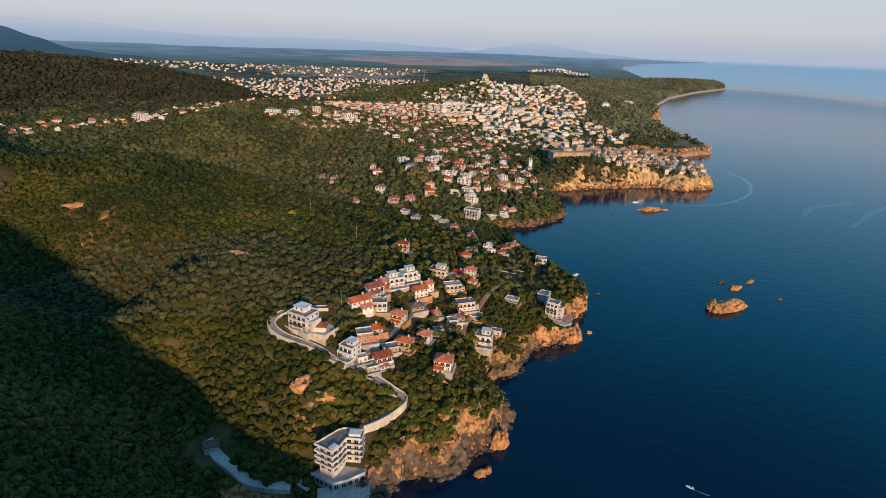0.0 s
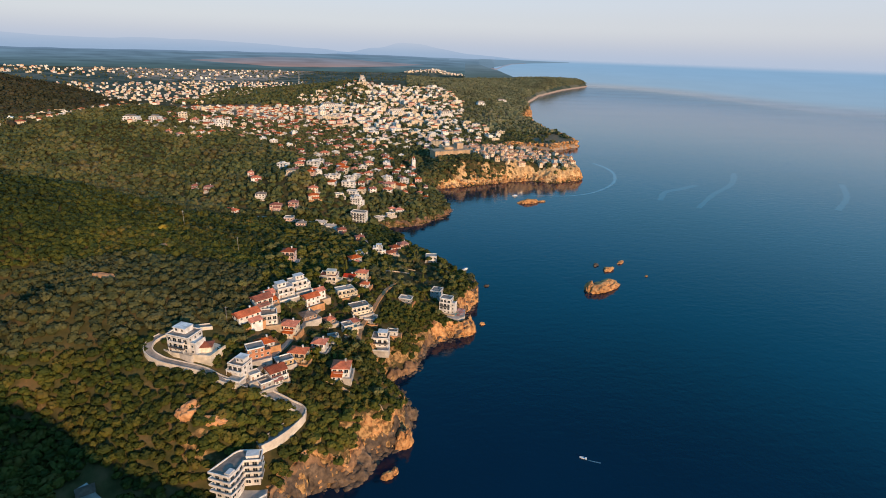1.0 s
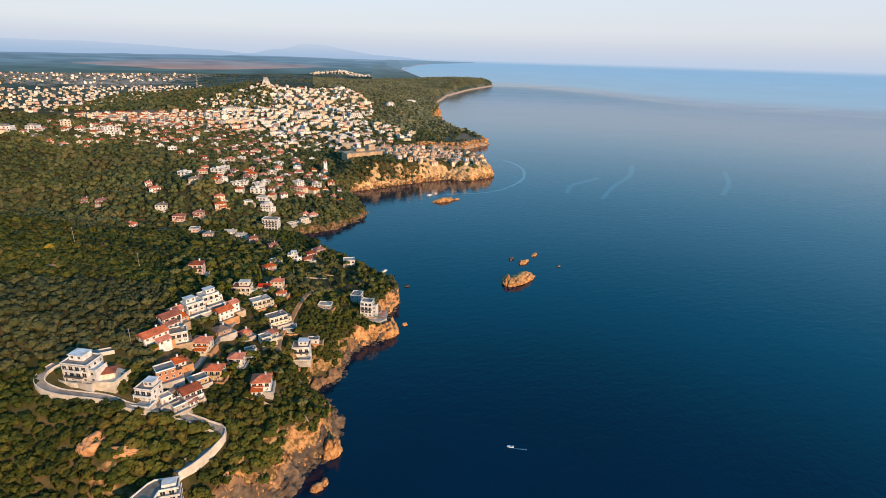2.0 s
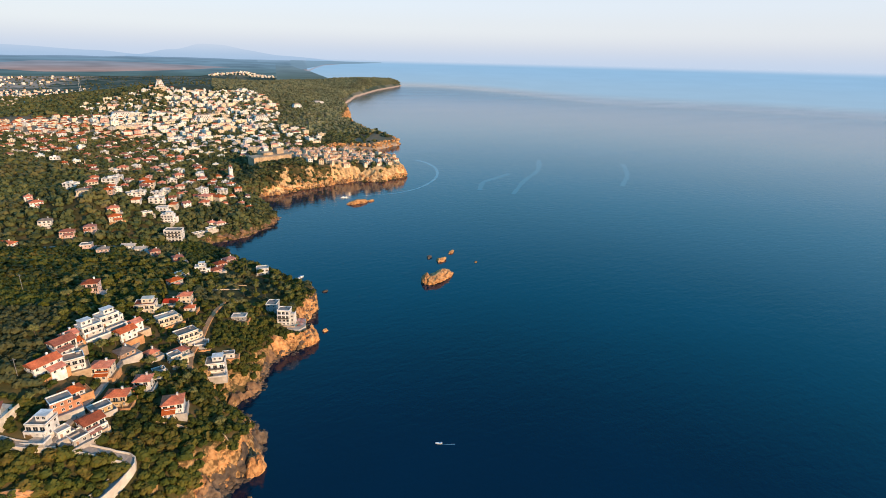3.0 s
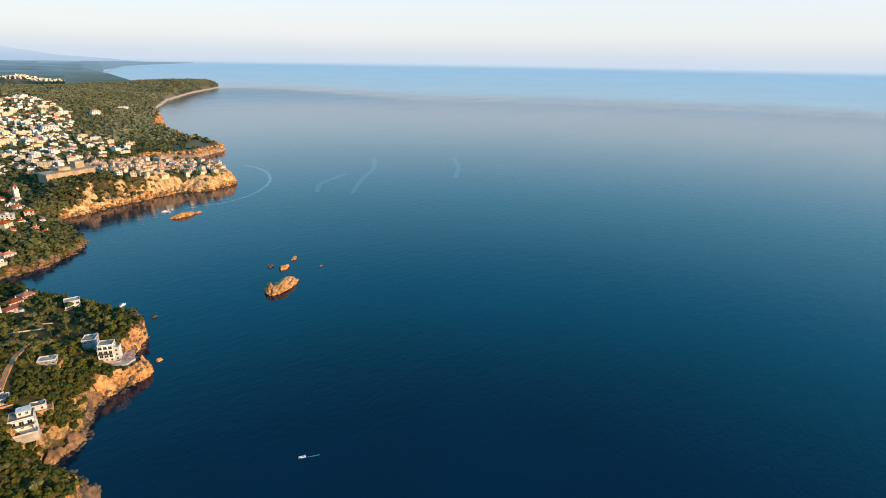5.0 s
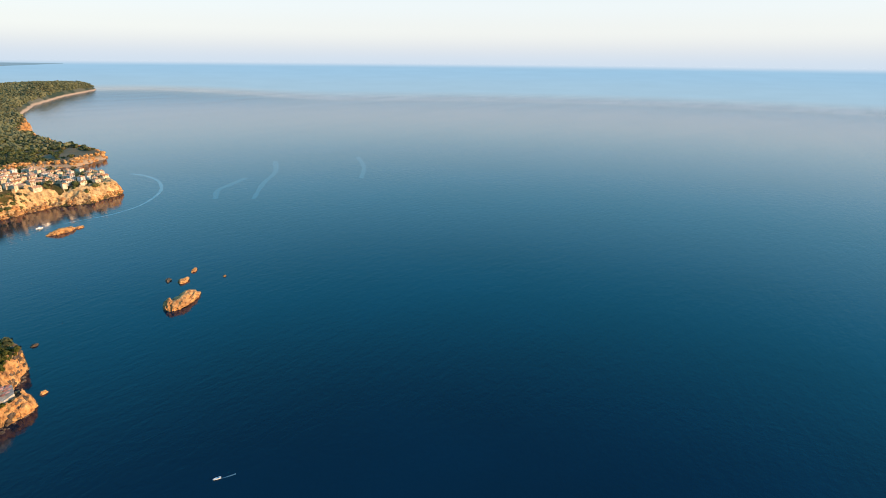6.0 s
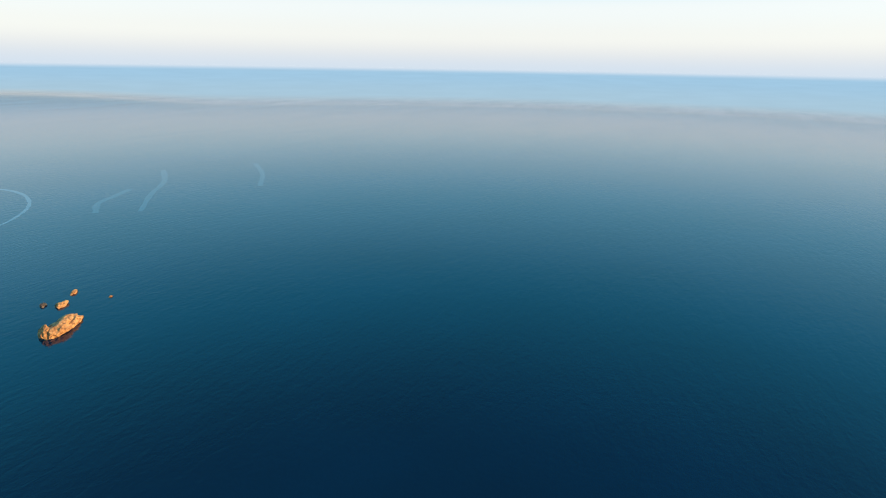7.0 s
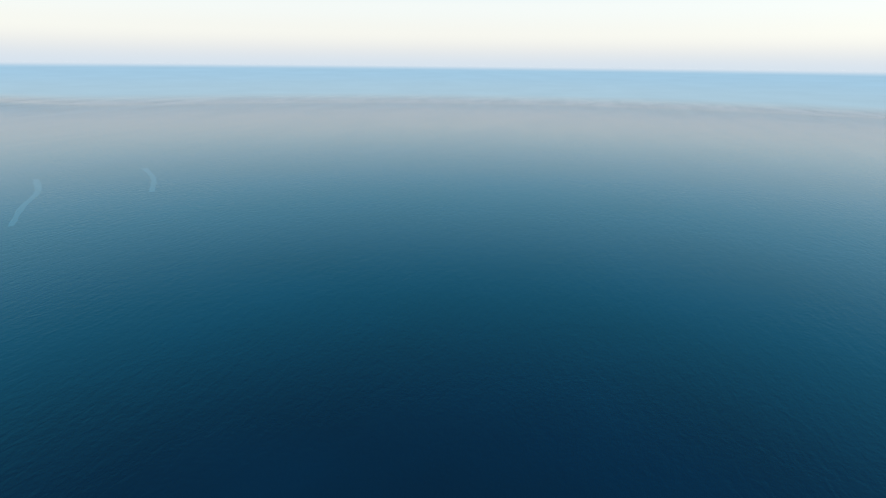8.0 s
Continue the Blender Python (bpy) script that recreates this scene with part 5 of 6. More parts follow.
for i, k in enumerate(NEARTOWN + OLDTOWN):      # the first of each kind takes its own plot
    x, y = (-256.2, 987.5) if i < 8 else (290, 900)
    x, y = x + (i % 4) * 19 - (i // 4 % 2) * 6, y + (i // 4 % 2) * 24 + i
    k.matrix_basis = pose(x, y, gz(x, y), 0, 0, -10 + 7 * i)

# ---- roads, walls and terraces ----
def smooth_line(pts, step=1.5):
    out = []
    p = [Vector(a) for a in pts]
    p = [p[0] * 2 - p[1]] + p + [p[-1] * 2 - p[-2]]
    for i in range(1, len(p) - 2):
        k = max(2, int((p[i + 1] - p[i]).length / step))
        for j in range(k):
            t = j / k
            out.append(0.5 * ((2 * p[i]) + (p[i + 1] - p[i - 1]) * t + (2 * p[i - 1] - 5 * p[i] + 4 * p[i + 1] - p[i + 2]) * t * t + (3 * p[i] - p[i - 1] - 3 * p[i + 1] + p[i + 2]) * t ** 3))
    out.append(p[-2])
    return out


def ribbon(name, pts, half, m, label, lift=0.35, thick=2.5, parapet=0.0, heights=None, kind="structure"):
    """A road along a line: a deck with thickness that follows the ground, and parapet walls where it has them."""
    line = smooth_line([(a, b, 0) for a, b in pts])
    xs, ys = np.array([p.x for p in line]), np.array([p.y for p in line])
    z = ground_z(xs, ys)
    for dx, dy in ((half, 0), (-half, 0), (0, half), (0, -half)):
        z = np.maximum(z, ground_z(xs + dx, ys + dy))
    for _ in range(12):
        z[1:-1] = (z[:-2] + 2 * z[1:-1] + z[2:]) / 4
    z = z + lift
    tang = np.stack([np.gradient(xs), np.gradient(ys)], 1)
    tang /= np.linalg.norm(tang, axis=1, keepdims=True)
    nrm = np.stack([-tang[:, 1], tang[:, 0]], 1)

    def strip(o0, o1, z0, z1):
        v, f = [], []
        for i in range(len(xs)):
            for o, zz in ((o0, z0), (o1, z0), (o1, z1), (o0, z1)):
                v.append((xs[i] + nrm[i, 0] * o, ys[i] + nrm[i, 1] * o, z[i] + zz))
        for i in range(len(xs) - 1):
            a, b = 4 * i, 4 * i + 4
            for q in range(4):
                f.append((a + q, a + (q + 1) % 4, b + (q + 1) % 4, b + q))
        f += [(3, 2, 1, 0), (len(v) - 4, len(v) - 3, len(v) - 2, len(v) - 1)]
        return v, f

    v, f = strip(-half, half, -thick, 0)
    ob = tagged(new(name, mesh_of(name, v, f, [m])), label, "road", kind=kind)
    if parapet:
        for o0, o1 in ((-half - 0.35, -half + 0.003), (half - 0.003, half + 0.35)):
            v, f = strip(o0, o1, -thick - 1.5, parapet)
            part("parapet", mesh_of("parapet", v, f, [PARAPET]), ob, label="pale masonry parapet wall")
    return ob


ribbon("road", [(-38.8, 203.8), (-32.5, 208.1), (-25.6, 214.4), (-21.9, 219.8), (-26.9, 222.9), (-35.6, 226), (-44, 228.2)], 2.4, ROAD, "pale concrete road with masonry parapets", parapet=0.9)
ribbon("road_upper", [(-45.6, 229), (-51.9, 228.8), (-58.8, 230.8), (-66.2, 234.4), (-76.2, 237.2), (-86.2, 240.6), (-91.9, 245.6), (-89.4, 252.5), (-77.5, 257.5), (-66.2, 261.2)], 1.7, ROAD, "pale drive curling round a white house", parapet=0.5)
ribbon("road_street", [(-46.8, 230.6), (-40, 244.1), (-32.5, 262.4), (-26.2, 280), (-19.4, 297.4), (-14.5, 308)], 1.15, ROAD, "narrow concrete village street")
ribbon("road_lane", [(6.9, 282.5), (9.9, 301.8), (17.2, 322.1), (23.2, 340.5), (36.4, 375.1)], 1.3, DIRT, "earth lane between gardens")
ribbon("road_bay", [(-121.2, 565), (-87.5, 561.2), (-56.2, 555), (-18.8, 537.5), (6.2, 506.2)], 2.0, ROAD, "grey road over the saddle")


def garden_wall(pts, label, tall=1.4):
    line = smooth_line([(a, b, 0) for a, b in pts], 1.2)
    v, f = [], []
    for i, p in enumerate(line):
        z = gz(p.x, p.y)
        q = line[min(i + 1, len(line) - 1)] - line[max(i - 1, 0)]
        nx_, ny_ = -q.y / q.length * 0.2, q.x / q.length * 0.2
        v += [(p.x - nx_, p.y - ny_, z - 1), (p.x + nx_, p.y + ny_, z - 1), (p.x + nx_, p.y + ny_, z + tall), (p.x - nx_, p.y - ny_, z + tall)]
    for i in range(len(line) - 1):
        a, b = 4 * i, 4 * i + 4
        f += [(a + q, a + (q + 1) % 4, b + (q + 1) % 4, b + q) for q in range(4)]
    f += [(3, 2, 1, 0), (len(v) - 4, len(v) - 3, len(v) - 2, len(v) - 1)]
    tagged(new("garden_wall", mesh_of("garden_wall", v, f, [STONE])), label, "wall", "garden walls")


garden_wall([(-11.2, 241.6), (-2, 238.1), (5.8, 234.2), (13.8, 232.1), (17.2, 228.1)], "pale dry-stone wall running down the scrub")
garden_wall([(30, 402.5), (42.5, 407.5), (57.5, 408.8)], "low stone terrace wall among trees", 0.8)
garden_wall([(27.5, 412.5), (41.2, 418.8), (58.8, 420)], "low stone terrace wall among trees", 0.8)
garden_wall([(-15, 327.5), (-5, 335), (5, 345)], "garden wall of pale stone", 1.1)

ribbon("cove_path", [(-108, 198), (-101, 192), (-92, 187.5), (-84, 183.3), (-74, 182.4), (-66, 183)], 2.5, CONCRETE, "pale concrete apron round the shaded cove", lift=0.4)
hut = new("beach_hut")
hut.matrix_basis = pose(-105, 195, gz(-105, 195) + 0.3, 0, 0, 25)
tagged(hut, "dark-roofed beach hut above the cove", "hut")
part("wall", Shape().box(-3, -2.5, -3, 3, 2.5, 2.6).mesh("wall", GREY), hut)
part("roof", roof_mesh("hip", 6, 5, SHINGLE), hut, pose(0, 0, 2.6))

pool = new("swimming_pool")
pool.matrix_basis = pose(34.4, 285.6, gz(34.4, 285.6) + 0.6, 0, 0, -20)
tagged(pool, "small turquoise swimming pool in a paved surround", "pool")
part("surround", Shape().box(-5, -3, -4, 5, 3, 0.0).mesh("surround", CONCRETE), pool)
part("water", Shape().box(-3.6, -1.7, 0.004, 3.6, 1.7, 0.03).mesh("pool_water", POOLBLUE), pool, label="turquoise pool water")

# ---- bathing deck under the seaside hotel, with parasols ----
deck = new("bathing_deck")
deck.matrix_basis = pose(77.5, 346.2, gz(77.5, 346.2) + 0.9, 0, 0, -25)
tagged(deck, "concrete bathing deck on the rocks", "deck")
part("slab", Shape().prism([(-7, -6), (4, -8), (8, -2), (6, 9), (-5, 8)], -5, 0).mesh("slab", CONCRETE), deck)


part("pool_basin", Shape().prism([(-4.2, -2.6), (1.2, -3.4), (2.2, 0.6), (-3.2, 1.4)], 0.004, 0.25).mesh("pool_basin", CONCRETE), deck, label="pale pool rim")
part("pool_water", Shape().prism([(-3.8, -2.3), (0.9, -3.0), (1.8, 0.4), (-2.9, 1.1)], 0.26, 0.28).mesh("pool_water", POOLBLUE), deck, label="turquoise pool water")


def parasol():
    ob = new("parasol")
    tagged(ob, "closed-weave parasol on the bathing deck", "parasol", "parasols on the deck")
    part("pole", Shape().box(-0.03, -0.03, 0, 0.03, 0.03, 2.3).mesh("pole", METAL), ob)
    v = [(0, 0, 2.6)] + [(1.4 * math.cos(a), 1.4 * math.sin(a), 2.05) for a in np.linspace(0, 2 * math.pi, 10, endpoint=False)] + [(0, 0, 2.5)]
    f = [(0, i + 1, (i + 1) % 10 + 1) for i in range(10)] + [(11, (i + 1) % 10 + 1, i + 1) for i in range(10)]
    part("canopy", mesh_of("canopy", v, f, [PARASOL]), ob)
    return ob


p0 = parasol()
rng = random.Random(5)
spots = [(-3.5 + 2.7 * (i % 4) + rng.uniform(-0.4, 0.4), 2.4 + 2.3 * (i // 4) + rng.uniform(-0.3, 0.3)) for i in range(8)] + [(3.6, -5.2), (5.4, -3.2), (4.2, -0.4), (5.9, 0.8)]
for i, (a, b) in enumerate(spots):
    q = deck.matrix_basis @ Vector((a, b, 0))
    if i == 0:
        p0.matrix_basis = Matrix.Translation(q)
    else:
        copy_thing(p0, Matrix.Translation(q))

# ---- the old fortress over the headland ----
fort = new("fortress")
fort.matrix_basis = pose(175, 862.5, gz(175, 862.5), 0, 0, 18)
tagged(fort, "long ochre stone fortress wall with a square keep", "fortress")
part("rampart", Shape().prism([(-32, -8), (30, -10), (40, 4), (34, 20), (-26, 22)], -10, 8).mesh("rampart", STONE), fort)
crest = Shape()
for i in range(22):
    crest.box(-31 + i * 2.8, -8.2 - i * 0.08, 8, -29.4 + i * 2.8, -7.4 - i * 0.08, 9.2)
part("battlement", crest.mesh("battlement", STONE), fort)
part("keep", Shape().box(16, 8, -6, 28, 19, 16).box(15.5, 7.5, 16, 28.5, 19.5, 17).mesh("keep", STONE), fort)
part("gatehouse", Shape().box(-8, 6, 0, 8, 16, 12).mesh("gatehouse", STONE), fort)

bast = new("sea_wall")
bast.matrix_basis = pose(340, 815, 4, 0, 0, 6)
tagged(bast, "buttressed ochre sea wall below the old town", "wall")
part("curtain_wall", Shape().prism([(-16, 4), (18, 2), (20, 12), (-14, 14)], -3, 9).mesh("curtain_wall", STONE), bast)
for i in range(9):
    part("buttress", Shape().box(-14 + i * 3.6, 2.0 - i * 0.2, -3, -12.6 + i * 3.6, 4.4 - i * 0.2, 8).mesh("buttress", STONE), bast)

tower = new("church_tower")
tower.matrix_basis = pose(108.8, 816.2, gz(108.8, 816.2), 0, 0, 10)
tagged(tower, "slender white bell tower among trees", "tower")
part("shaft", Shape().box(-2.4, -2.4, -3, 2.4, 2.4, 13).box(-2.7, -2.7, 13, 2.7, 2.7, 13.5).mesh("shaft", WHITE), tower)
part("belfry", Shape().box(-2.0, -2.0, 13.5, -1.2, -1.2, 17).box(1.2, -2, 13.5, 2, -1.2, 17).box(-2, 1.2, 13.5, -1.2, 2, 17).box(1.2, 1.2, 13.5, 2, 2, 17).mesh("belfry", WHITE), tower)
part("roof", Shape().poly([(-2.4, -2.4, 17), (2.4, -2.4, 17), (2.4, 2.4, 17), (-2.4, 2.4, 17), (0, 0, 20)], [(0, 1, 4), (1, 2, 4), (2, 3, 4), (3, 0, 4), (3, 2, 1, 0)]).mesh("roof", TILE_DARK), tower)


def big_block(x, y, w, d, n, heading, label):
    """A large pale hotel or hall in the town, with floor bands and stepped ends."""
    ob = new("large_building")
    ob.matrix_basis = pose(x, y, gz(x, y), 0, 0, heading)
    tagged(ob, label, "building", "large buildings of the town")
    for s in range(n):
        k = w * (1 - 0.09 * s)
        part("storey", Shape().box(-k / 2, -d / 2 + s * 0.8, -6 if s == 0 else s * 3.2, k / 2, d / 2, s * 3.2 + 2.2).box(-k / 2 - 0.5, -d / 2 + s * 0.8 - 0.8, s * 3.2 + 2.2, k / 2 + 0.5, d / 2, s * 3.2 + 3.2).mesh("storey", WHITE), ob)
        pane_row(ob, GLAZED, "window", k, -d / 2 + s * 0.8, s * 3.2 + 0.02, max(4, int(k / 5)))
    part("roof", Shape().box(-w * 0.3, -d * 0.2, n * 3.2, w * 0.2, d * 0.35, n * 3.2 + 2.5).mesh("roof", SLAB), ob)


big_block(-22.5, 1543.8, 62, 20, 4, 8, "long white terraced hotel above the town")
big_block(77.5, 1850, 26, 22, 7, 0, "tall white block on the crest of the town")
big_block(-537.5, 922.5, 24, 16, 4, -10, "white block of flats on the ridge")
big_block(-327.5, 970, 26, 14, 3, -12, "white villas joined into one terrace")
big_block(-295, 980, 18, 14, 3, -12, "white villa with stepped floors")
big_block(522.5, 1780, 40, 18, 3, 20, "white hotel alone in the pine wood")
big_block(143.8, 1437.5, 44, 16, 4, 5, "long pale school building")
big_block(268.8, 1400, 36, 14, 4, 8, "pale block of flats with floor bands")
big_block(412.5, 1612.5, 26, 14, 4, 12, "pale block of flats near the wood")


def pole(x, y, tall, label):
    ob = new("utility_pole")
    ob.matrix_basis = pose(x, y, gz(x, y) - 0.3)
    tagged(ob, label, "pole", "poles on the hillside")
    part("mast", Shape().prism([(0.16 * math.cos(a), 0.16 * math.sin(a)) for a in np.linspace(0, 2 * math.pi, 8, endpoint=False)], 0, tall).mesh("mast", METAL), ob)
    part("crossarm", Shape().box(-0.9, -0.06, tall - 0.7, 0.9, 0.06, tall - 0.55).mesh("crossarm", METAL), ob)


pole(-115, 412.5, 14, "tall pale pole standing out of the scrub")
pole(-70, 366.2, 12, "pale wooden pole on the slope")
pole(-60, 266.2, 9, "steel lamp pole beside the drive")
mast = new("radio_mast")
mast.matrix_basis = pose(-187.5, 2875, gz(-187.5, 2875))
tagged(mast, "thin lattice radio mast on the plain", "mast")
for s in range(4):
    part("leg", Shape().poly([(-4 + 8 * (s % 2), -4 + 8 * (s // 2), 0), (-3.2 + 8 * (s % 2), -4 + 8 * (s // 2), 0), (-0.6 + 1.2 * (s % 2), -0.6 + 1.2 * (s // 2), 60), (-4 + 8 * (s % 2), -3.2 + 8 * (s // 2), 0)],
                             [(0, 1, 2), (1, 3, 2), (3, 0, 2), (0, 3, 1)]).mesh("leg", METAL), mast)
for s in range(6):
    k = 4 - s * 0.6
    part("brace", Shape().box(-k, -k, s * 9 + 3, k, -k + 0.5, s * 9 + 3.6).box(-k, k - 0.5, s * 9 + 3, k, k, s * 9 + 3.6).mesh("brace", METAL), mast)


# ---- rocks ----
def boulder(seed, squash=0.6, rough=0.28, sub=2):
    bm = bmesh.new()
    bmesh.ops.create_icosphere(bm, subdivisions=sub, radius=1.0)
    for v in bm.verts:
        p = v.co.copy()
        n1 = noise.noise(p * 1.3 + Vector((seed * 7.1, 0, 0))) + 0.5 * noise.noise(p * 3.1 + Vector((seed * 3.7, 5, 0)))
        c = noise.cell_vector(p * 1.6 + Vector((seed, 2, 3)))
        v.co = p * (1 + rough * n1) + (c - Vector((0.5, 0.5, 0.5))) * rough * 0.7
        v.co.z *= squash
    me = bpy.data.meshes.new("boulder")
    bm.to_mesh(me)
    v = np.array([q.co[:] for q in me.vertices])
    f = np.array([p.vertices[:] for p in me.polygons])
    bm.free()
    bpy.data.meshes.remove(me)
    return v, f


BOULDERS = [boulder(s, 0.75, 0.34) for s in range(7)]


def scatter(name, kinds, xyz, size, turn, m, label, category, tint=None, flat=None, smooth=False):
    """Many loose pieces joined into one mesh of kind stuff."""
    vs, fs, ts, o = [], [], [], 0
    pick = np.random.RandomState(len(xyz)).randint(0, len(kinds), len(xyz))
    for k, (v, f) in enumerate(kinds):
        s = np.where(pick == k)[0]
        if not len(s):
            continue
        c, sn = np.cos(turn[s])[:, None], np.sin(turn[s])[:, None]
        sz = size[s]
        if sz.ndim == 1:
            sz = np.stack([sz, sz, sz], 1)
        x, y, z = v[None, :, 0] * sz[:, :1], v[None, :, 1] * sz[:, 1:2], v[None, :, 2] * sz[:, 2:]
        w = np.stack([c * x - sn * y + xyz[s, :1], sn * x + c * y + xyz[s, 1:2], z + xyz[s, 2:]], -1)
        vs.append(w.reshape(-1, 3))
        fs.append((f[None] + (np.arange(len(s)) * len(v))[:, None, None] + o).reshape(-1, f.shape[1]))
        if tint is not None:
            ts.append(np.repeat(tint[s], len(v)))
        o += len(s) * len(v)
    ob = new(name, big_mesh(name, np.concatenate(vs), np.concatenate(fs), m, np.concatenate(ts) if tint is not None else None, smooth))
    return tagged(ob, label, category, kind="stuff")


def shore_rocks(name, a, b, per_metre, lo, hi, band, m, label, seed):
    """Rocks strewn along a stretch of the waterline, between two inland distances."""
    r = np.random.RandomState(seed)
    seg = COAST[a:b]
    pts = []
    for (ax, ay), (bx, by) in zip(seg[:-1], seg[1:]):
        ln_ = math.hypot(bx - ax, by - ay)
        k = max(1, int(ln_ * per_metre))
        u = r.rand(k)
        off = r.uniform(band[0], band[1], k)
        nx_, ny_ = -(by - ay) / ln_, (bx - ax) / ln_
        pts.append(np.stack([ax + (bx - ax) * u + nx_ * off, ay + (by - ay) * u + ny_ * off], 1))
    p = np.concatenate(pts)
    z = ground_z(p[:, 0], p[:, 1])
    d = shore(p[:, 0], p[:, 1])
    keep = (d > -3.5) & (d < band[1] + 3)
    p, z = p[keep], np.maximum(z[keep], -0.6)
    size = lo + (hi - lo) * r.rand(len(p)) ** 2.2
    sz = np.stack([size * r.uniform(0.8, 1.3, len(p)), size * r.uniform(0.8, 1.3, len(p)), size * r.uniform(0.6, 1.3, len(p))], 1)
    scatter(name, BOULDERS, np.stack([p[:, 0], p[:, 1], z - 0.2 * size], 1), sz, r.rand(len(p)) * 6.3, m, label, "rocks")


def cliff_face(name, x0, x1, y0, y1, m, label, step=0.55, reach=9.0, keep=None, foot=-2.2, rough=1.0):
    """The bare rock of the sea cliffs: ribbed, cracked and undercut, from just under the water to the brow."""
    X, Y = np.meshgrid(np.arange(x0, x1, step), np.arange(y0, y1, step))
    x, y = X.ravel(), Y.ravel()
    d = shore(x, y)
    brow = reach * (0.62 + 0.38 * grain(x, y, 9, 31)) + 1.5 * grain(x, y, 3, 32)
    near = (d > foot) & (d < brow)
    if keep is not None:
        near &= keep(x, y)
    z = np.full(len(x), -2.0)
    z[near] = ground_z(x[near], y[near])
    edge = np.clip((brow - d) / 2.0, 0, 1) * np.clip((d - foot + 0.2) / 1.5, 0, 1)
    rib = (1 - 2 * np.abs(grain(x + 0.35 * z, y - 0.25 * z, 5.0, 33))) * 1.5 + (1 - 2 * np.abs(grain(x - 0.5 * z, y + 0.4 * z, 2.1, 34))) * 0.9 + 0.35 * grain(x, y, 0.9, 35)
    z = z + 0.12 + edge * ((rib + 1.1) * rough - 0.1)
    x2 = x + edge * 0.9 * grain(x + z, y, 2.7, 36) + edge * 0.35 * grain(x, y + 2 * z, 1.1, 37)
    y2 = y + edge * 0.9 * grain(x, y + z, 2.7, 38) + edge * 0.35 * grain(x - 2 * z, y, 1.1, 39)
    k = np.arange(len(x)).reshape(X.shape)
    q = np.stack([k[:-1, :-1], k[:-1, 1:], k[1:, 1:], k[1:, :-1]], -1).reshape(-1, 4)
    q = q[near[q].all(1)]
    used, inv = np.unique(q, return_inverse=True)
    v = np.stack([x2, y2, z], 1)[used]
    ob = new(name, big_mesh(name, v, inv.reshape(-1, 4), m))
    return tagged(ob, label, "cliff", kind="structure")


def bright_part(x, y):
    """Where the near cliff gets the sunlit ochre; elsewhere shade is put into brown."""
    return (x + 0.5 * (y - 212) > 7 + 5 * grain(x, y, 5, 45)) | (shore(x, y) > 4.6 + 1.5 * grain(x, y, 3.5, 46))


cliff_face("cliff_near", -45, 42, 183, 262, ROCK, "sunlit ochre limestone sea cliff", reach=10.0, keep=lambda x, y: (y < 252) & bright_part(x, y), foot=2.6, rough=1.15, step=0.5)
cliff_face("cliff_brown", -48, 42, 183, 262, BROWNROCK, "brown limestone of the cliff, its shade put into the colour", reach=10.0, keep=lambda x, y: (y < 252) & ~bright_part(x + 1, y), foot=2.0, rough=1.15, step=0.5)
# the foot's dark grey also takes in the shadow lying there
cliff_face("cliff_foot", -45, 42, 181, 262, WETROCK, "dark wave-worn rock at the foot of the cliff", reach=6.2, keep=lambda x, y: y < 252, foot=-3.0, rough=1.15)
cliff_face("cliff_coves", 18, 66, 252, 325, BROWNROCK, "brown rock of the small coves, darkened in colour for shade", reach=4.0, keep=lambda x, y: y >= 252)
cliff_face("cliff_point", 56, 118, 318, 450, ROCK, "ochre limestone round the wooded point", reach=7.5, keep=lambda x, y: ((x >= 66) | (y >= 325)) & ((x - 77.5) ** 2 + (y - 346) ** 2 > 120))
cliff_face("cliff_headland", 140, 412, 768, 935, HEADROCK, "golden limestone slopes under the old town", step=1.5, reach=34.0, keep=lambda x, y: (x > 250 + 30 * grain(x, y, 40, 53)) | (grain(x, y, 22, 54) > 0.1) | (shore(x, y) < 9), foot=-1.0)
shore_rocks("cliff_rocks", 13, 21, 1.2, 0.4, 1.5, (0.5, 6.0), ROCK, "broken ochre limestone of the near sea cliff", 1)
shore_rocks("point_rocks", 25, 33, 1.5, 0.5, 2.0, (0.0, 5.0), ROCK, "broken ochre limestone round the point", 5)
shore_rocks("tide_rocks", 12, 33, 6.0, 0.4, 2.0, (-4.0, 1.2), WETROCK, "dark wet boulders along the waterline", 2)
shore_rocks("cliff_boulders", 12, 23, 5.0, 0.6, 2.6, (-4.5, 0.5), WETROCK, "dark boulders fallen to the foot of the cliff", 6)
shore_rocks("bay_rocks", 34, 45, 1.6, 0.8, 3.2, (-2.0, 5.0), BROWNROCK, "grey-brown rocks round the bay", 3)
shore_rocks("headland_rocks", 41, 60, 1.0, 1.0, 4.5, (-2.5, 8.0), ROCK, "ochre rocks of the town headland", 4)


def rock(x, y, sx, sy, sz, seed, turn, label, sink=0.25, name="sea_rock", m=None):
    v, f = boulder(seed, 1.0, 0.30, 4)
    v = v * (sx, sy, sz)
    ob = new(name, mesh_of(name, v, f, [m or ROCK]))
    ob.matrix_basis = pose(x, y, sz * (1 - 2 * sink) * 0.5, 0, 0, turn)
    return tagged(ob, label, "rock", "rocks in the sea")


rock(220, 398.8, 18.1, 7.8, 6.4, 3, 30, "large ochre islet rock standing in the sea", 0.4)
rock(207.5, 396.2, 6.9, 5, 6.2, 9, 60, "split-off ochre shoulder of the islet", 0.4)
rock(243.8, 438.8, 5.4, 3.6, 3.0, 4, 20, "small ochre rock beside the islet", 0.4)
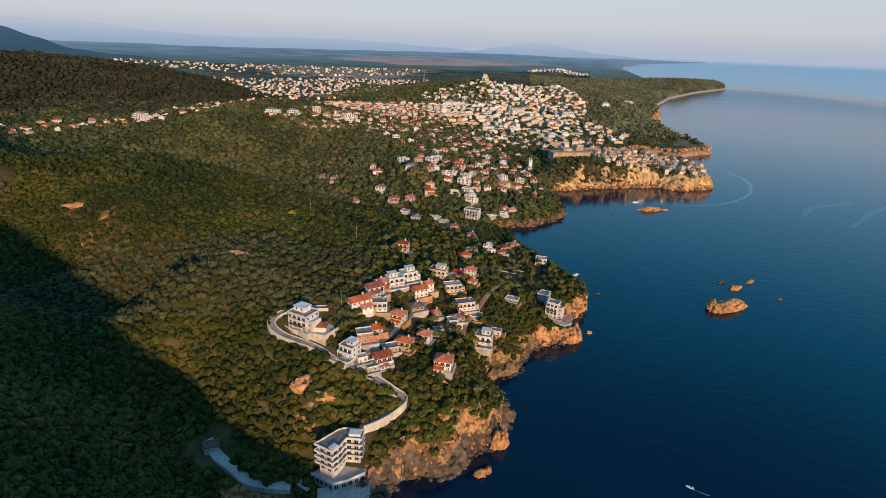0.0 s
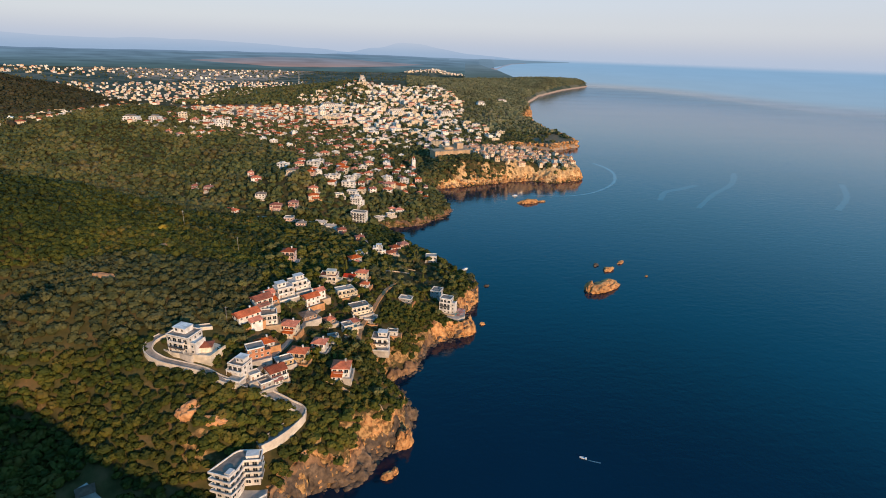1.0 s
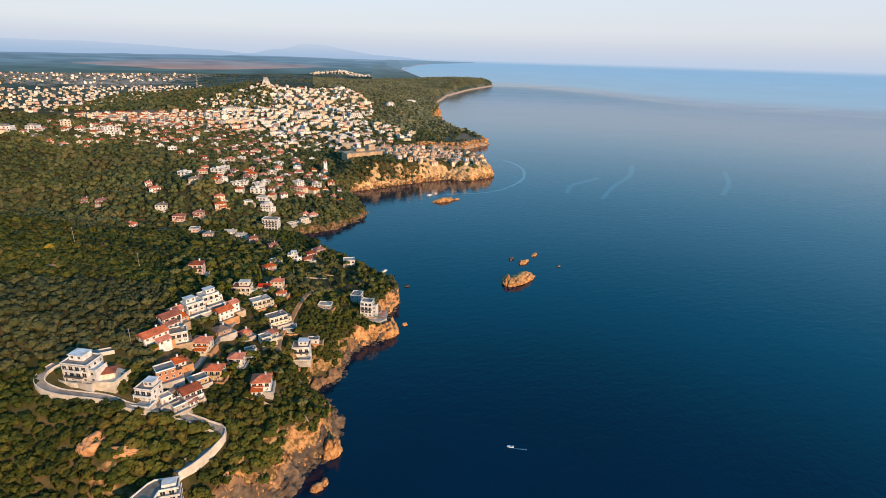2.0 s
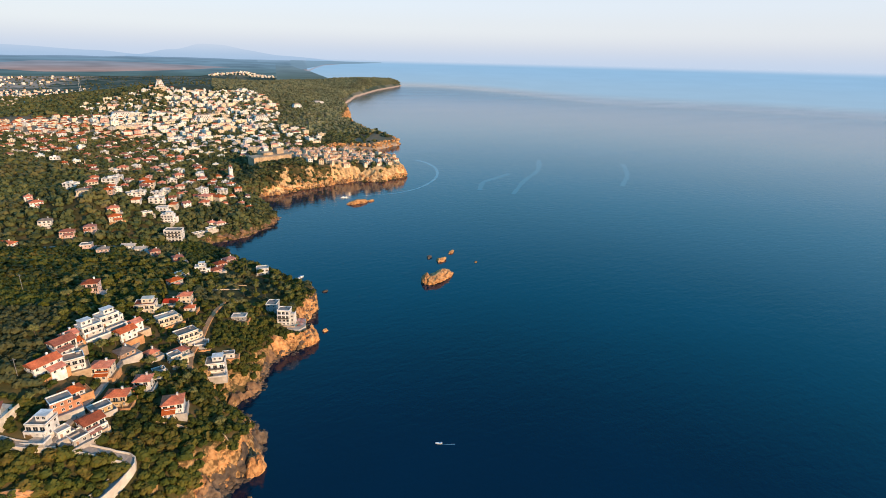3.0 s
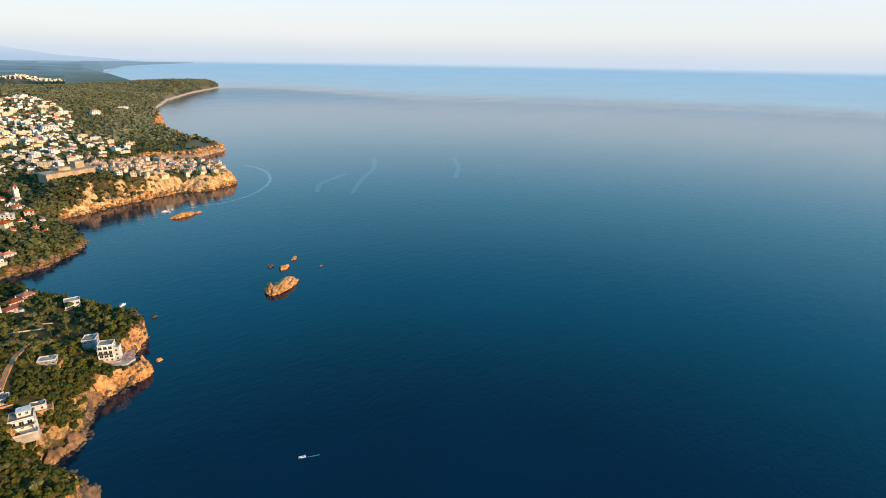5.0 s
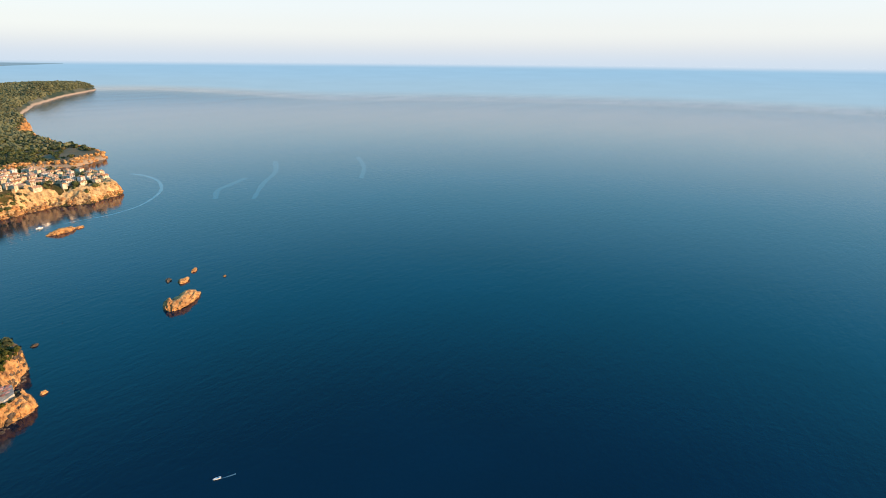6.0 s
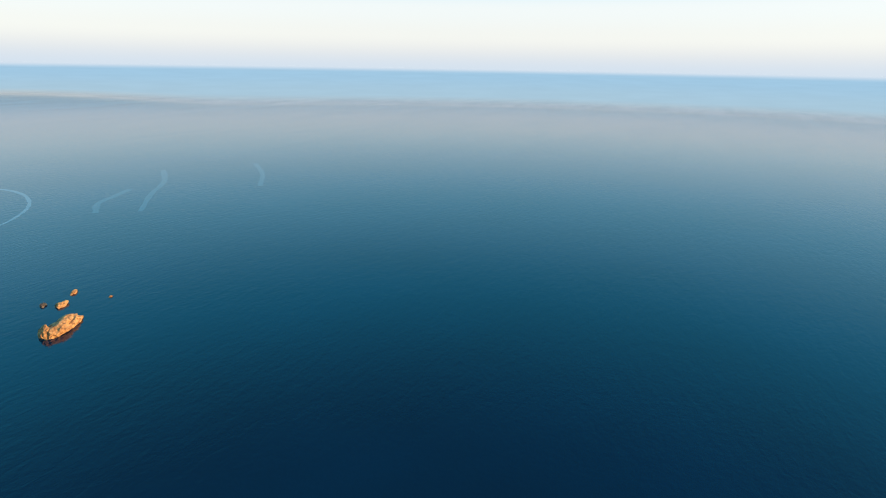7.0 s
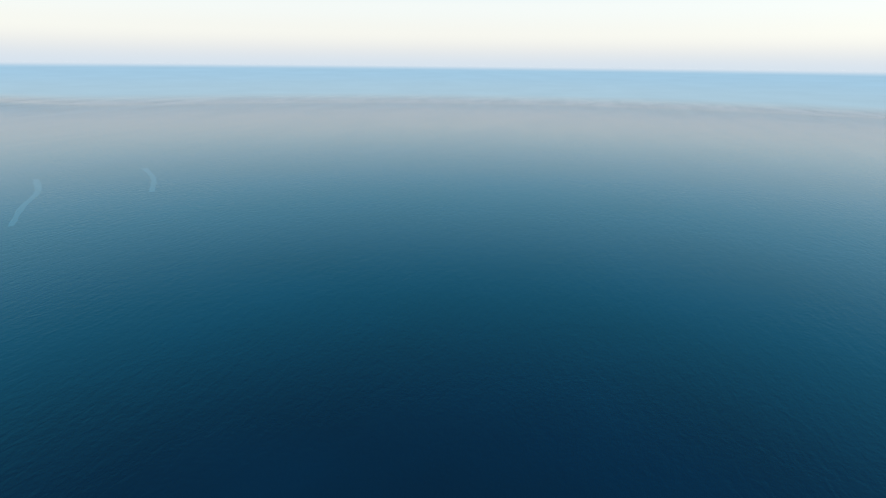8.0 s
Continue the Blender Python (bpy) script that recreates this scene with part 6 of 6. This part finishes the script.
rock(237.5, 451.2, 4.0, 2.2, 1.9, 5, 50, "dark small rock beside the islet", 0.4, m=WETROCK)
rock(265, 455, 5.6, 2.0, 1.9, 6, 35, "low pointed rock beside the islet", 0.4)
rock(272.5, 420, 1.6, 1.1, 1.1, 7, 0, "tiny rock awash near the islet", 0.4)
rock(248.8, 681.2, 13.8, 5.2, 4.5, 8, 10, "low ochre rock off the old town", 0.4)
rock(268.8, 685, 5, 2.8, 2, 10, 10, "flat ledge of ochre rock off the old town", 0.4)
rock(16.9, 203.8, 3.2, 2.1, 2.8, 11, 20, "brown rock standing off the cliff", 0.4)
rock(20.6, 206.2, 2.2, 1.6, 2.5, 12, 70, "brown rock standing off the cliff", 0.4)
rock(83.8, 334.4, 5.2, 4.2, 7.5, 13, 15, "pointed pale rock at the tip of the shore", 0.35)
rock(98.8, 346.9, 2.2, 1.4, 1.6, 14, 15, "small rock off the point", 0.4)
rock(96.2, 396, 10.5, 8.0, 12.5, 15, 30, "rounded ochre cliff head over the sea", 0.45, name="cliff_head")
rock(27.0, 225.5, 5.2, 4.0, 8.0, 16, 40, "bulging ochre cliff head over the sea", 0.45, name="cliff_head")
rock(32.5, 246.2, 4.2, 3.8, 6.2, 17, 10, "grey sea stack against the cliff", 0.3, m=WETROCK)
rock(120, 415, 2.5, 1.6, 1.2, 18, 10, "flat rock awash off the cliff", 0.4, m=WETROCK)
rock(-68.8, 215.6, 5.2, 3.8, 5.6, 19, 20, "bare orange rock face in the scrub", 0.0, name="rock_outcrop", m=DIRT).location.z = gz(-68.8, 215.6) - 1.2
rock(-60, 210.6, 7.5, 2.2, 3, 20, -10, "cut orange earth bank beside the road", 0.0, name="rock_outcrop", m=DIRT).location.z = gz(-60, 210.6) - 0.8

for x, y, sx, sy, k, turn in ((-269.5, 365.7, 9, 3.2, 21, 10), (-130.2, 303.4, 8, 3.0, 22, -8), (-113.1, 351.9, 6, 3.4, 23, 25)):
    rock(x, y, sx, sy, 2.2, k, turn, "bare reddish earth breaking through the scrub", 0.0, name="earth_patch", m=DIRT).location.z = gz(x, y) - 0.2


# ---- boats ----
def boat(x, y, length, heading, label, cabin=True):
    ob = new("motor_boat")
    ob.matrix_basis = pose(x, y, 0, 0, 0, heading)
    tagged(ob, label, "boat", "boats")
    w = length * 0.17
    rows = [(-0.5, 0.85, 0.0), (-0.2, 1.0, 0.0), (0.15, 0.9, 0.02), (0.38, 0.5, 0.06), (0.5, 0.04, 0.12)]
    v, f = [], []
    for u, k, rise in rows:
        v += [(-w * k, u * length, 0.16 * w + rise * w), (-w * k * 0.6, u * length, -0.5 * w), (w * k * 0.6, u * length, -0.5 * w), (w * k, u * length, 0.16 * w + rise * w), (w * k, u * length, 0.75 * w + rise * w * 2), (-w * k, u * length, 0.75 * w + rise * w * 2)]
    for i in range(4):
        a, b = 6 * i, 6 * i + 6
        f += [(a + q, a + (q + 1) % 6, b + (q + 1) % 6, b + q) for q in range(6)]
    f += [(5, 4, 3, 2, 1, 0), (24, 25, 26, 27, 28, 29)]
    part("hull", mesh_of("hull", v, f, [PAINT]), ob)
    if cabin:
        part("cabin", Shape().box(-w * 0.55, -0.15 * length, 0.76 * w, w * 0.55, 0.14 * length, 1.7 * w).mesh("cabin", PAINT), ob)
        part("awning", Shape().box(-w * 0.7, -0.42 * length, 1.75 * w, w * 0.7, 0.1 * length, 1.85 * w).mesh("awning", CANVAS), ob)
    else:
        part("seat", Shape().box(-w * 0.6, -0.25 * length, 0.76 * w, w * 0.6, -0.12 * length, 1.0 * w).mesh("seat", CANVAS), ob)
    return ob


boat(240, 717.5, 7.5, 98, "small white speedboat trailing a long wake")
boat(110, 453.8, 6.5, -60, "white moored boat with blue awning")
boat(113.8, 202.5, 3.6, 65, "small open white motorboat under way", False)


def wake(name, pts, w0, w1, label, m=None):
    line = smooth_line([(a, b, 0) for a, b in pts], 4)
    v, f = [], []
    for i, p in enumerate(line):
        q = line[min(i + 1, len(line) - 1)] - line[max(i - 1, 0)]
        u = i / (len(line) - 1)
        w = (w0 + (w1 - w0) * u) * (1 + 0.25 * float(grain([p.x], [p.y], 7, 9)[0]))
        nx_, ny_ = -q.y / q.length * w, q.x / q.length * w
        v += [(p.x - nx_, p.y - ny_, 0.02), (p.x, p.y, 0.03), (p.x + nx_, p.y + ny_, 0.02)]
    for i in range(len(line) - 1):
        a, b = 3 * i, 3 * i + 3
        f += [(a, a + 1, b + 1, b), (a + 1, a + 2, b + 2, b + 1)]
    tagged(new(name, mesh_of(name, v, f, [m or FOAM])), label, "wake", kind="stuff")


wake("speedboat_wake", [(245, 718), (282, 717), (324, 715), (372, 736), (425, 788), (460, 853), (472, 909), (467, 951)], 0.8, 3.4, "curving boat wake, its pale sheen put into the colour", WASH)
wake("small_wake", [(114, 202), (117, 200), (121, 198)], 0.2, 0.4, "short foam wake behind a motorboat")
wake("slick_a", [(443, 681), (479, 726), (518, 746), (560, 768)], 3.5, 5.0, "slick on the open water, its pale sheen put into the colour", SLICK)
wake("slick_b", [(475, 639), (549, 710), (624, 771), (694, 855)], 3.5, 5.0, "slick on the open water, its pale sheen put into the colour", SLICK)
wake("slick_c", [(671, 613), (751, 678), (827, 762)], 3.5, 5.0, "slick on the open water, its pale sheen put into the colour", SLICK)

# ---- scrub, woods and garden trees ----
def crown(seed, leaves, core_sub, spread=1.0, tall=0.85, leaf=0.34):
    """A bush or crown: a lumpy core under a coat of loose leaf clumps; sits on 0, about 2 across."""
    r = np.random.RandomState(seed)
    v, f = boulder(seed + 50, tall, 0.42, core_sub)
    v = v * 0.82 + (0, 0, tall * 0.75)
    lv, lf = [], []
    for i in range(leaves):
        d = r.normal(size=3)
        d[2] = abs(d[2]) * 0.9 + (-0.25 if r.rand() < 0.25 else 0)
        d /= np.linalg.norm(d)
        c = d * (0.78 + 0.34 * r.rand()) * (spread, spread, tall) + (0, 0, tall * 0.75)
        a = np.cross(d, r.normal(size=3))
        a /= np.linalg.norm(a)
        b = np.cross(d, a) * 0.75 + d * r.uniform(-0.6, 0.6)
        s = leaf * (0.6 + 0.8 * r.rand())
        o = len(v) + len(lv)
        lv += [c - a * s - b * s * 0.3, c + a * s * 0.2 - b * s, c + a * s + b * s * 0.4, c - a * s * 0.3 + b * s]
        lf += [(o, o + 1, o + 2), (o, o + 2, o + 3)]
    if leaves:
        v, f = np.concatenate([v, np.array(lv)]), np.concatenate([f, np.array(lf)])
    return v, f


BUSH = [crown(s, 34, 2, leaf=0.30) for s in range(8)]
MIDBUSH = [crown(s + 20, 14, 1, leaf=0.42) for s in range(6)]
FARBUSH = [crown(s + 40, 3, 1, leaf=0.5) for s in range(5)]


TINYBUSH = [crown(s + 60, 4, 1, leaf=0.5) for s in range(5)]


def jittered(x0, x1, y0, y1, gap, seed):
    r = np.random.RandomState(seed)
    X, Y = np.meshgrid(np.arange(x0, x1, gap), np.arange(y0, y1, gap))
    return X.ravel() + r.uniform(-0.5, 0.5, X.size) * gap, Y.ravel() + r.uniform(-0.5, 0.5, X.size) * gap, r


blocked = [(o.location.x, o.location.y, 7.0 if o["category"] == "house" else 11.0) for o in scene.objects if o.parent is None and o.get("category") in ("house", "hotel", "building", "fortress", "terrace", "pool", "deck", "tower", "hut")]
blocked += [(-269.5, 365.7, 7.0), (-130.2, 303.4, 6.0), (-113.1, 351.9, 5.0)]
for o in scene.objects:
    if o.name.startswith(("road", "cove")):
        blocked += [(v.co.x, v.co.y, 4.2 if o.name.startswith("cove") else 3.0) for v in list(o.data.vertices)[::8]]
BL = np.array(blocked)


def free(x, y, extra=0.0):
    ok = np.ones(len(x), bool)
    inside = (BL[:, 0] > x.min() - 12) & (BL[:, 0] < x.max() + 12) & (BL[:, 1] > y.min() - 12) & (BL[:, 1] < y.max() + 12)
    for bx, by, br in BL[inside]:
        near = (np.abs(x - bx) < br + extra) & (np.abs(y - by) < br + extra)
        ok &= ~(near & ((x - bx) ** 2 + (y - by) ** 2 < (br + extra) ** 2))
    return ok


def steepness(x, y):
    e = 1.5
    return np.hypot(ground_z(x + e, y) - ground_z(x - e, y), ground_z(x, y + e) - ground_z(x, y - e)) / (2 * e)


def woods(name, kinds, x0, x1, y0, y1, gap, size, inland, seed, m, label, keep=None, thin=0.0, steep=1.25, smooth=False):
    x, y, r = jittered(x0, x1, y0, y1, gap, seed)
    d = shore(x, y)
    ok = (d > inland) & free(x, y)
    if keep is not None:
        ok &= keep(x, y)
    ok &= r.rand(len(x)) > thin * (0.5 + 0.5 * grain(x, y, gap * 9, seed))
    x, y = x[ok], y[ok]
    if steep < 9:
        ok = steepness(x, y) < steep
        x, y = x[ok], y[ok]
    z = ground_z(x, y)
    patch = 0.5 + 0.5 * grain(x, y, 45, seed + 3)
    s = gap * size * (0.62 + 0.55 * r.rand(len(x)) ** 1.5) * (0.85 + 0.3 * patch)
    sz = np.stack([s * r.uniform(0.85, 1.2, len(x)), s * r.uniform(0.85, 1.2, len(x)), s * r.uniform(0.7, 1.15, len(x))], 1)
    tint = np.clip(0.02 + 0.28 * patch + 0.32 * (r.rand(len(x)) - 0.35), -0.15, 0.6)
    return scatter(name, kinds, np.stack([x, y, z - 0.15 * s], 1), sz, r.rand(len(x)) * 6.3, m, label, "scrub", tint, smooth=smooth)


def on_spur(x, y):
    return (y < 562 - 0.05 * np.abs(x)) & (y > 100) & (x * 0.83 + y * 0.55 > -325)


def village(x, y):
    return (x > -50) & (y > 238) & (y < 375) & (x < 78)


def gardens(x, y):
    """The wooded point beyond the village: trees stand apart in rough grass."""
    return (x > -5) & (y > 320) & (y < 470)


def olive_patch(x, y):
    return (grain(x, y, 75, 77) > 0.3) & (y > 255)


woods("scrub_near", BUSH, -330, 118, 106, 400, 3.1, 0.78, 3.4, 1, LEAF, "dense evergreen scrub on the hillside", lambda x, y: on_spur(x, y) & ~village(x, y) & ~olive_patch(x, y) & ~(gardens(x, y) & (grain(x, y, 7, 41) > -0.25)) & ~((x > -40) & (y < 255) & (shore(x, y) < 5.6 + 2.2 * grain(x, y, 6, 43))), steep=4.5)
woods("olive_grove", BUSH, -330, 118, 250, 590, 3.9, 0.70, 4, 2, OLIVE, "grey-green olive trees in loose rows", lambda x, y: on_spur(x, y) & ~village(x, y) & olive_patch(x, y) & ~(gardens(x, y) & (grain(x, y, 7, 41) > -0.25)))
woods("scrub_crest", MIDBUSH, -520, 118, 400, 600, 4.0, 0.75, 4, 3, LEAF, "dense evergreen scrub along the crest", lambda x, y: on_spur(x, y) & ~olive_patch(x, y))
woods("garden_scrub", BUSH, -50, 80, 232, 382, 2.9, 0.66, 3.5, 4, LEAF, "garden shrubs between the village houses", village, 0.4, steep=2.4)
woods("shore_scrub", BUSH, 12, 118, 248, 500, 2.5, 0.72, 2.8, 12, LEAF, "low scrub clinging to the slopes above the shore", lambda x, y: shore(x, y) < 20, 0.15, 6.0)
woods("bay_scrub", MIDBUSH, 30, 150, 575, 790, 3.6, 0.72, 3.2, 13, FARLEAF, "scrub down to the rocks of the bay", lambda x, y: shore(x, y) < 26, 0.15, 6.0)
woods("valley_wood", MIDBUSH, -780, 156, 550, 1200, 7.0, 0.66, 3, 5, FARLEAF, "wooded slopes behind the crest", lambda x, y: ~on_spur(x, y) & (x * 0.8 + y * 0.6 > -212) & (y < 1200 - 0.25 * x), 0.25, 4.5)
woods("headland_wood", MIDBUSH, 130, 420, 740, 1250, 5.2, 0.66, 4, 11, FARLEAF, "green scrub on the slopes of the headland", lambda x, y: ((y < 850 + 0.1 * x) & (x < 262 + 22 * grain(x, y, 24, 52)) & (grain(x, y, 30, 51) > -0.35)) | (y > 1080), 0.3, 4.5)
woods("town_trees", MIDBUSH, -125, 550, 800, 1900, 11.5, 0.42, 8, 6, FARLEAF, "trees among the town houses", lambda x, y: grain(x, y, 60, 71) > -0.25, 0.4, 3.0)
woods("pine_wood", TINYBUSH, 250, 1675, 1250, 3940, 9.5, 0.60, 14, 7, PINE, "pine wood on the cape, paled in colour for distance haze", lambda x, y: (x > 0.33 * (y - 875) - 50) | ((y > 1940) & (x > 0.12 * y)), 0.1, 9, True)
woods("hill_wood", TINYBUSH, -1875, -475, 975, 2190, 12, 0.56, 8, 8, HILLWOOD, "wood on the inland hill, its weak light put into the colour", lambda x, y: (x < -0.6 * y + 412) & (x * 0.8 + y * 0.6 > -525), 0.05, 9, True)
woods("green_hill", TINYBUSH, -412, 75, 1550, 2500, 11, 0.62, 8, 9, FARLEAF, "low green wood on the hill beside the town", None, 0.35, 9, True)
woods("plain_trees", FARBUSH, -3400, 1375, 2200, 4800, 55, 0.11, 20, 10, OLIVE, "hedges and groves over the plain", lambda x, y: np.hypot(x, y) < 4800, 0.9)


def garden_tree(kind, seed):
    """Trunk with limbs and a crown of leaf clumps."""
    r = random.Random(seed)
    ob = new("tree")
    s = Shape()
    tall = {"round": 4.6, "wide": 3.6, "cypress": 1.2}[kind]
    ring_ = [(math.cos(a), math.sin(a)) for a in np.linspace(0, 2 * math.pi, 7, endpoint=False)]

    def limb(p, q, r0, r1):
        o = len(s.v)
        s.v += [(p[0] + a * r0, p[1] + b * r0, p[2]) for a, b in ring_] + [(q[0] + a * r1, q[1] + b * r1, q[2]) for a, b in ring_]
        s.f += [(o + i, o + (i + 1) % 7, o + 7 + (i + 1) % 7, o + 7 + i) for i in range(7)] + [tuple(range(o + 7, o + 14))]
        s.i += [0] * 8

    limb((0, 0, -0.8), (0.1, 0.05, tall * 0.6), 0.22, 0.14)
    tips = []
    for i in range(5):
        a = i * 1.26 + r.uniform(-0.3, 0.3)
        q = (1.3 * math.cos(a), 1.3 * math.sin(a), tall * (0.9 + 0.25 * r.random()))
        limb((0.1, 0.05, tall * 0.58), q, 0.11, 0.04)
        tips.append(q)
    part("trunk", s.mesh("trunk", BARK), ob)
    vs, fs, o = [], [], 0
    if kind == "cypress":
        lumps = [((0, 0, 0.6 + 1.05 * i), 1.05 - 0.11 * i, 1.2) for i in range(8)]
    else:
        lumps = [((q[0] * 1.1, q[1] * 1.1, q[2] - 0.7), r.uniform(1.0, 1.5), r.uniform(0.8, 1.1)) for q in tips] + [((0, 0, tall * 0.85), 1.6, 1.0), ((0.3, -0.4, tall * 1.1), 1.2, 0.9)]
    for i, (c, k, hgt) in enumerate(lumps):
        v, f = crown(seed * 11 + i, 46, 1, leaf=0.30)
        vs.append(v * (k, k, k * hgt) + c)
        fs.append(f + o)
        o += len(v)
    part("crown", big_mesh("crown", np.concatenate(vs), np.concatenate(fs), TREELEAF), ob)
    tagged(ob, {"round": "leafy green garden tree with a rounded crown", "wide": "broad low garden tree with spreading limbs", "cypress": "slim dark cypress tree"}[kind], "tree", "garden trees")
    return ob


TREES = [garden_tree("round", 1), garden_tree("wide", 2), garden_tree("round", 3), garden_tree("cypress", 4), garden_tree("wide", 5)]
rng = random.Random(12)
done, tries = [], 0
while len(done) < 240 and tries < 14000:
    tries += 1
    x, y = rng.uniform(-58, 102), rng.uniform(232, 500)
    if float(shore([x], [y])[0]) < 6 or any((x - a) ** 2 + (y - b) ** 2 < 13 for a, b in done) or not free(np.array([x]), np.array([y]), -1.0)[0] or steepness(np.array([x]), np.array([y]))[0] > 1.1:
        continue
    if y < 250 and x < 12:
        continue
    i = len(done)
    k = TREES[i] if i < len(TREES) else rng.choices(TREES, [4, 4, 4, 1, 3])[0]
    s = rng.uniform(0.65, 1.1)
    m = pose(x, y, gz(x, y), 0, 0, rng.uniform(0, 360))
    if i < len(TREES):
        k.matrix_basis = m
    else:
        k2 = copy_thing(k, m)
        k2.scale = (s, s, s * rng.uniform(0.85, 1.15))
    done.append((x, y))

BROOM = mat("yellow_leaves", [(0.16, 0.13, 0.012), (0.26, 0.20, 0.02), (0.34, 0.25, 0.03)], 1.2, rough=0.65, bump=0.4, spec=0.2)
bright = garden_tree("wide", 7)
tagged(bright, "yellow-leaved tree alone in the scrub", "tree", "garden trees")
bright.matrix_basis = pose(-122.2, 387.8, gz(-122.2, 387.8), 0, 0, 40)
bright.scale = (1.15, 1.15, 1.1)
for leafy in bright.children:
    if leafy.name.startswith("crown"):
        leafy.data.materials[0] = BROOM
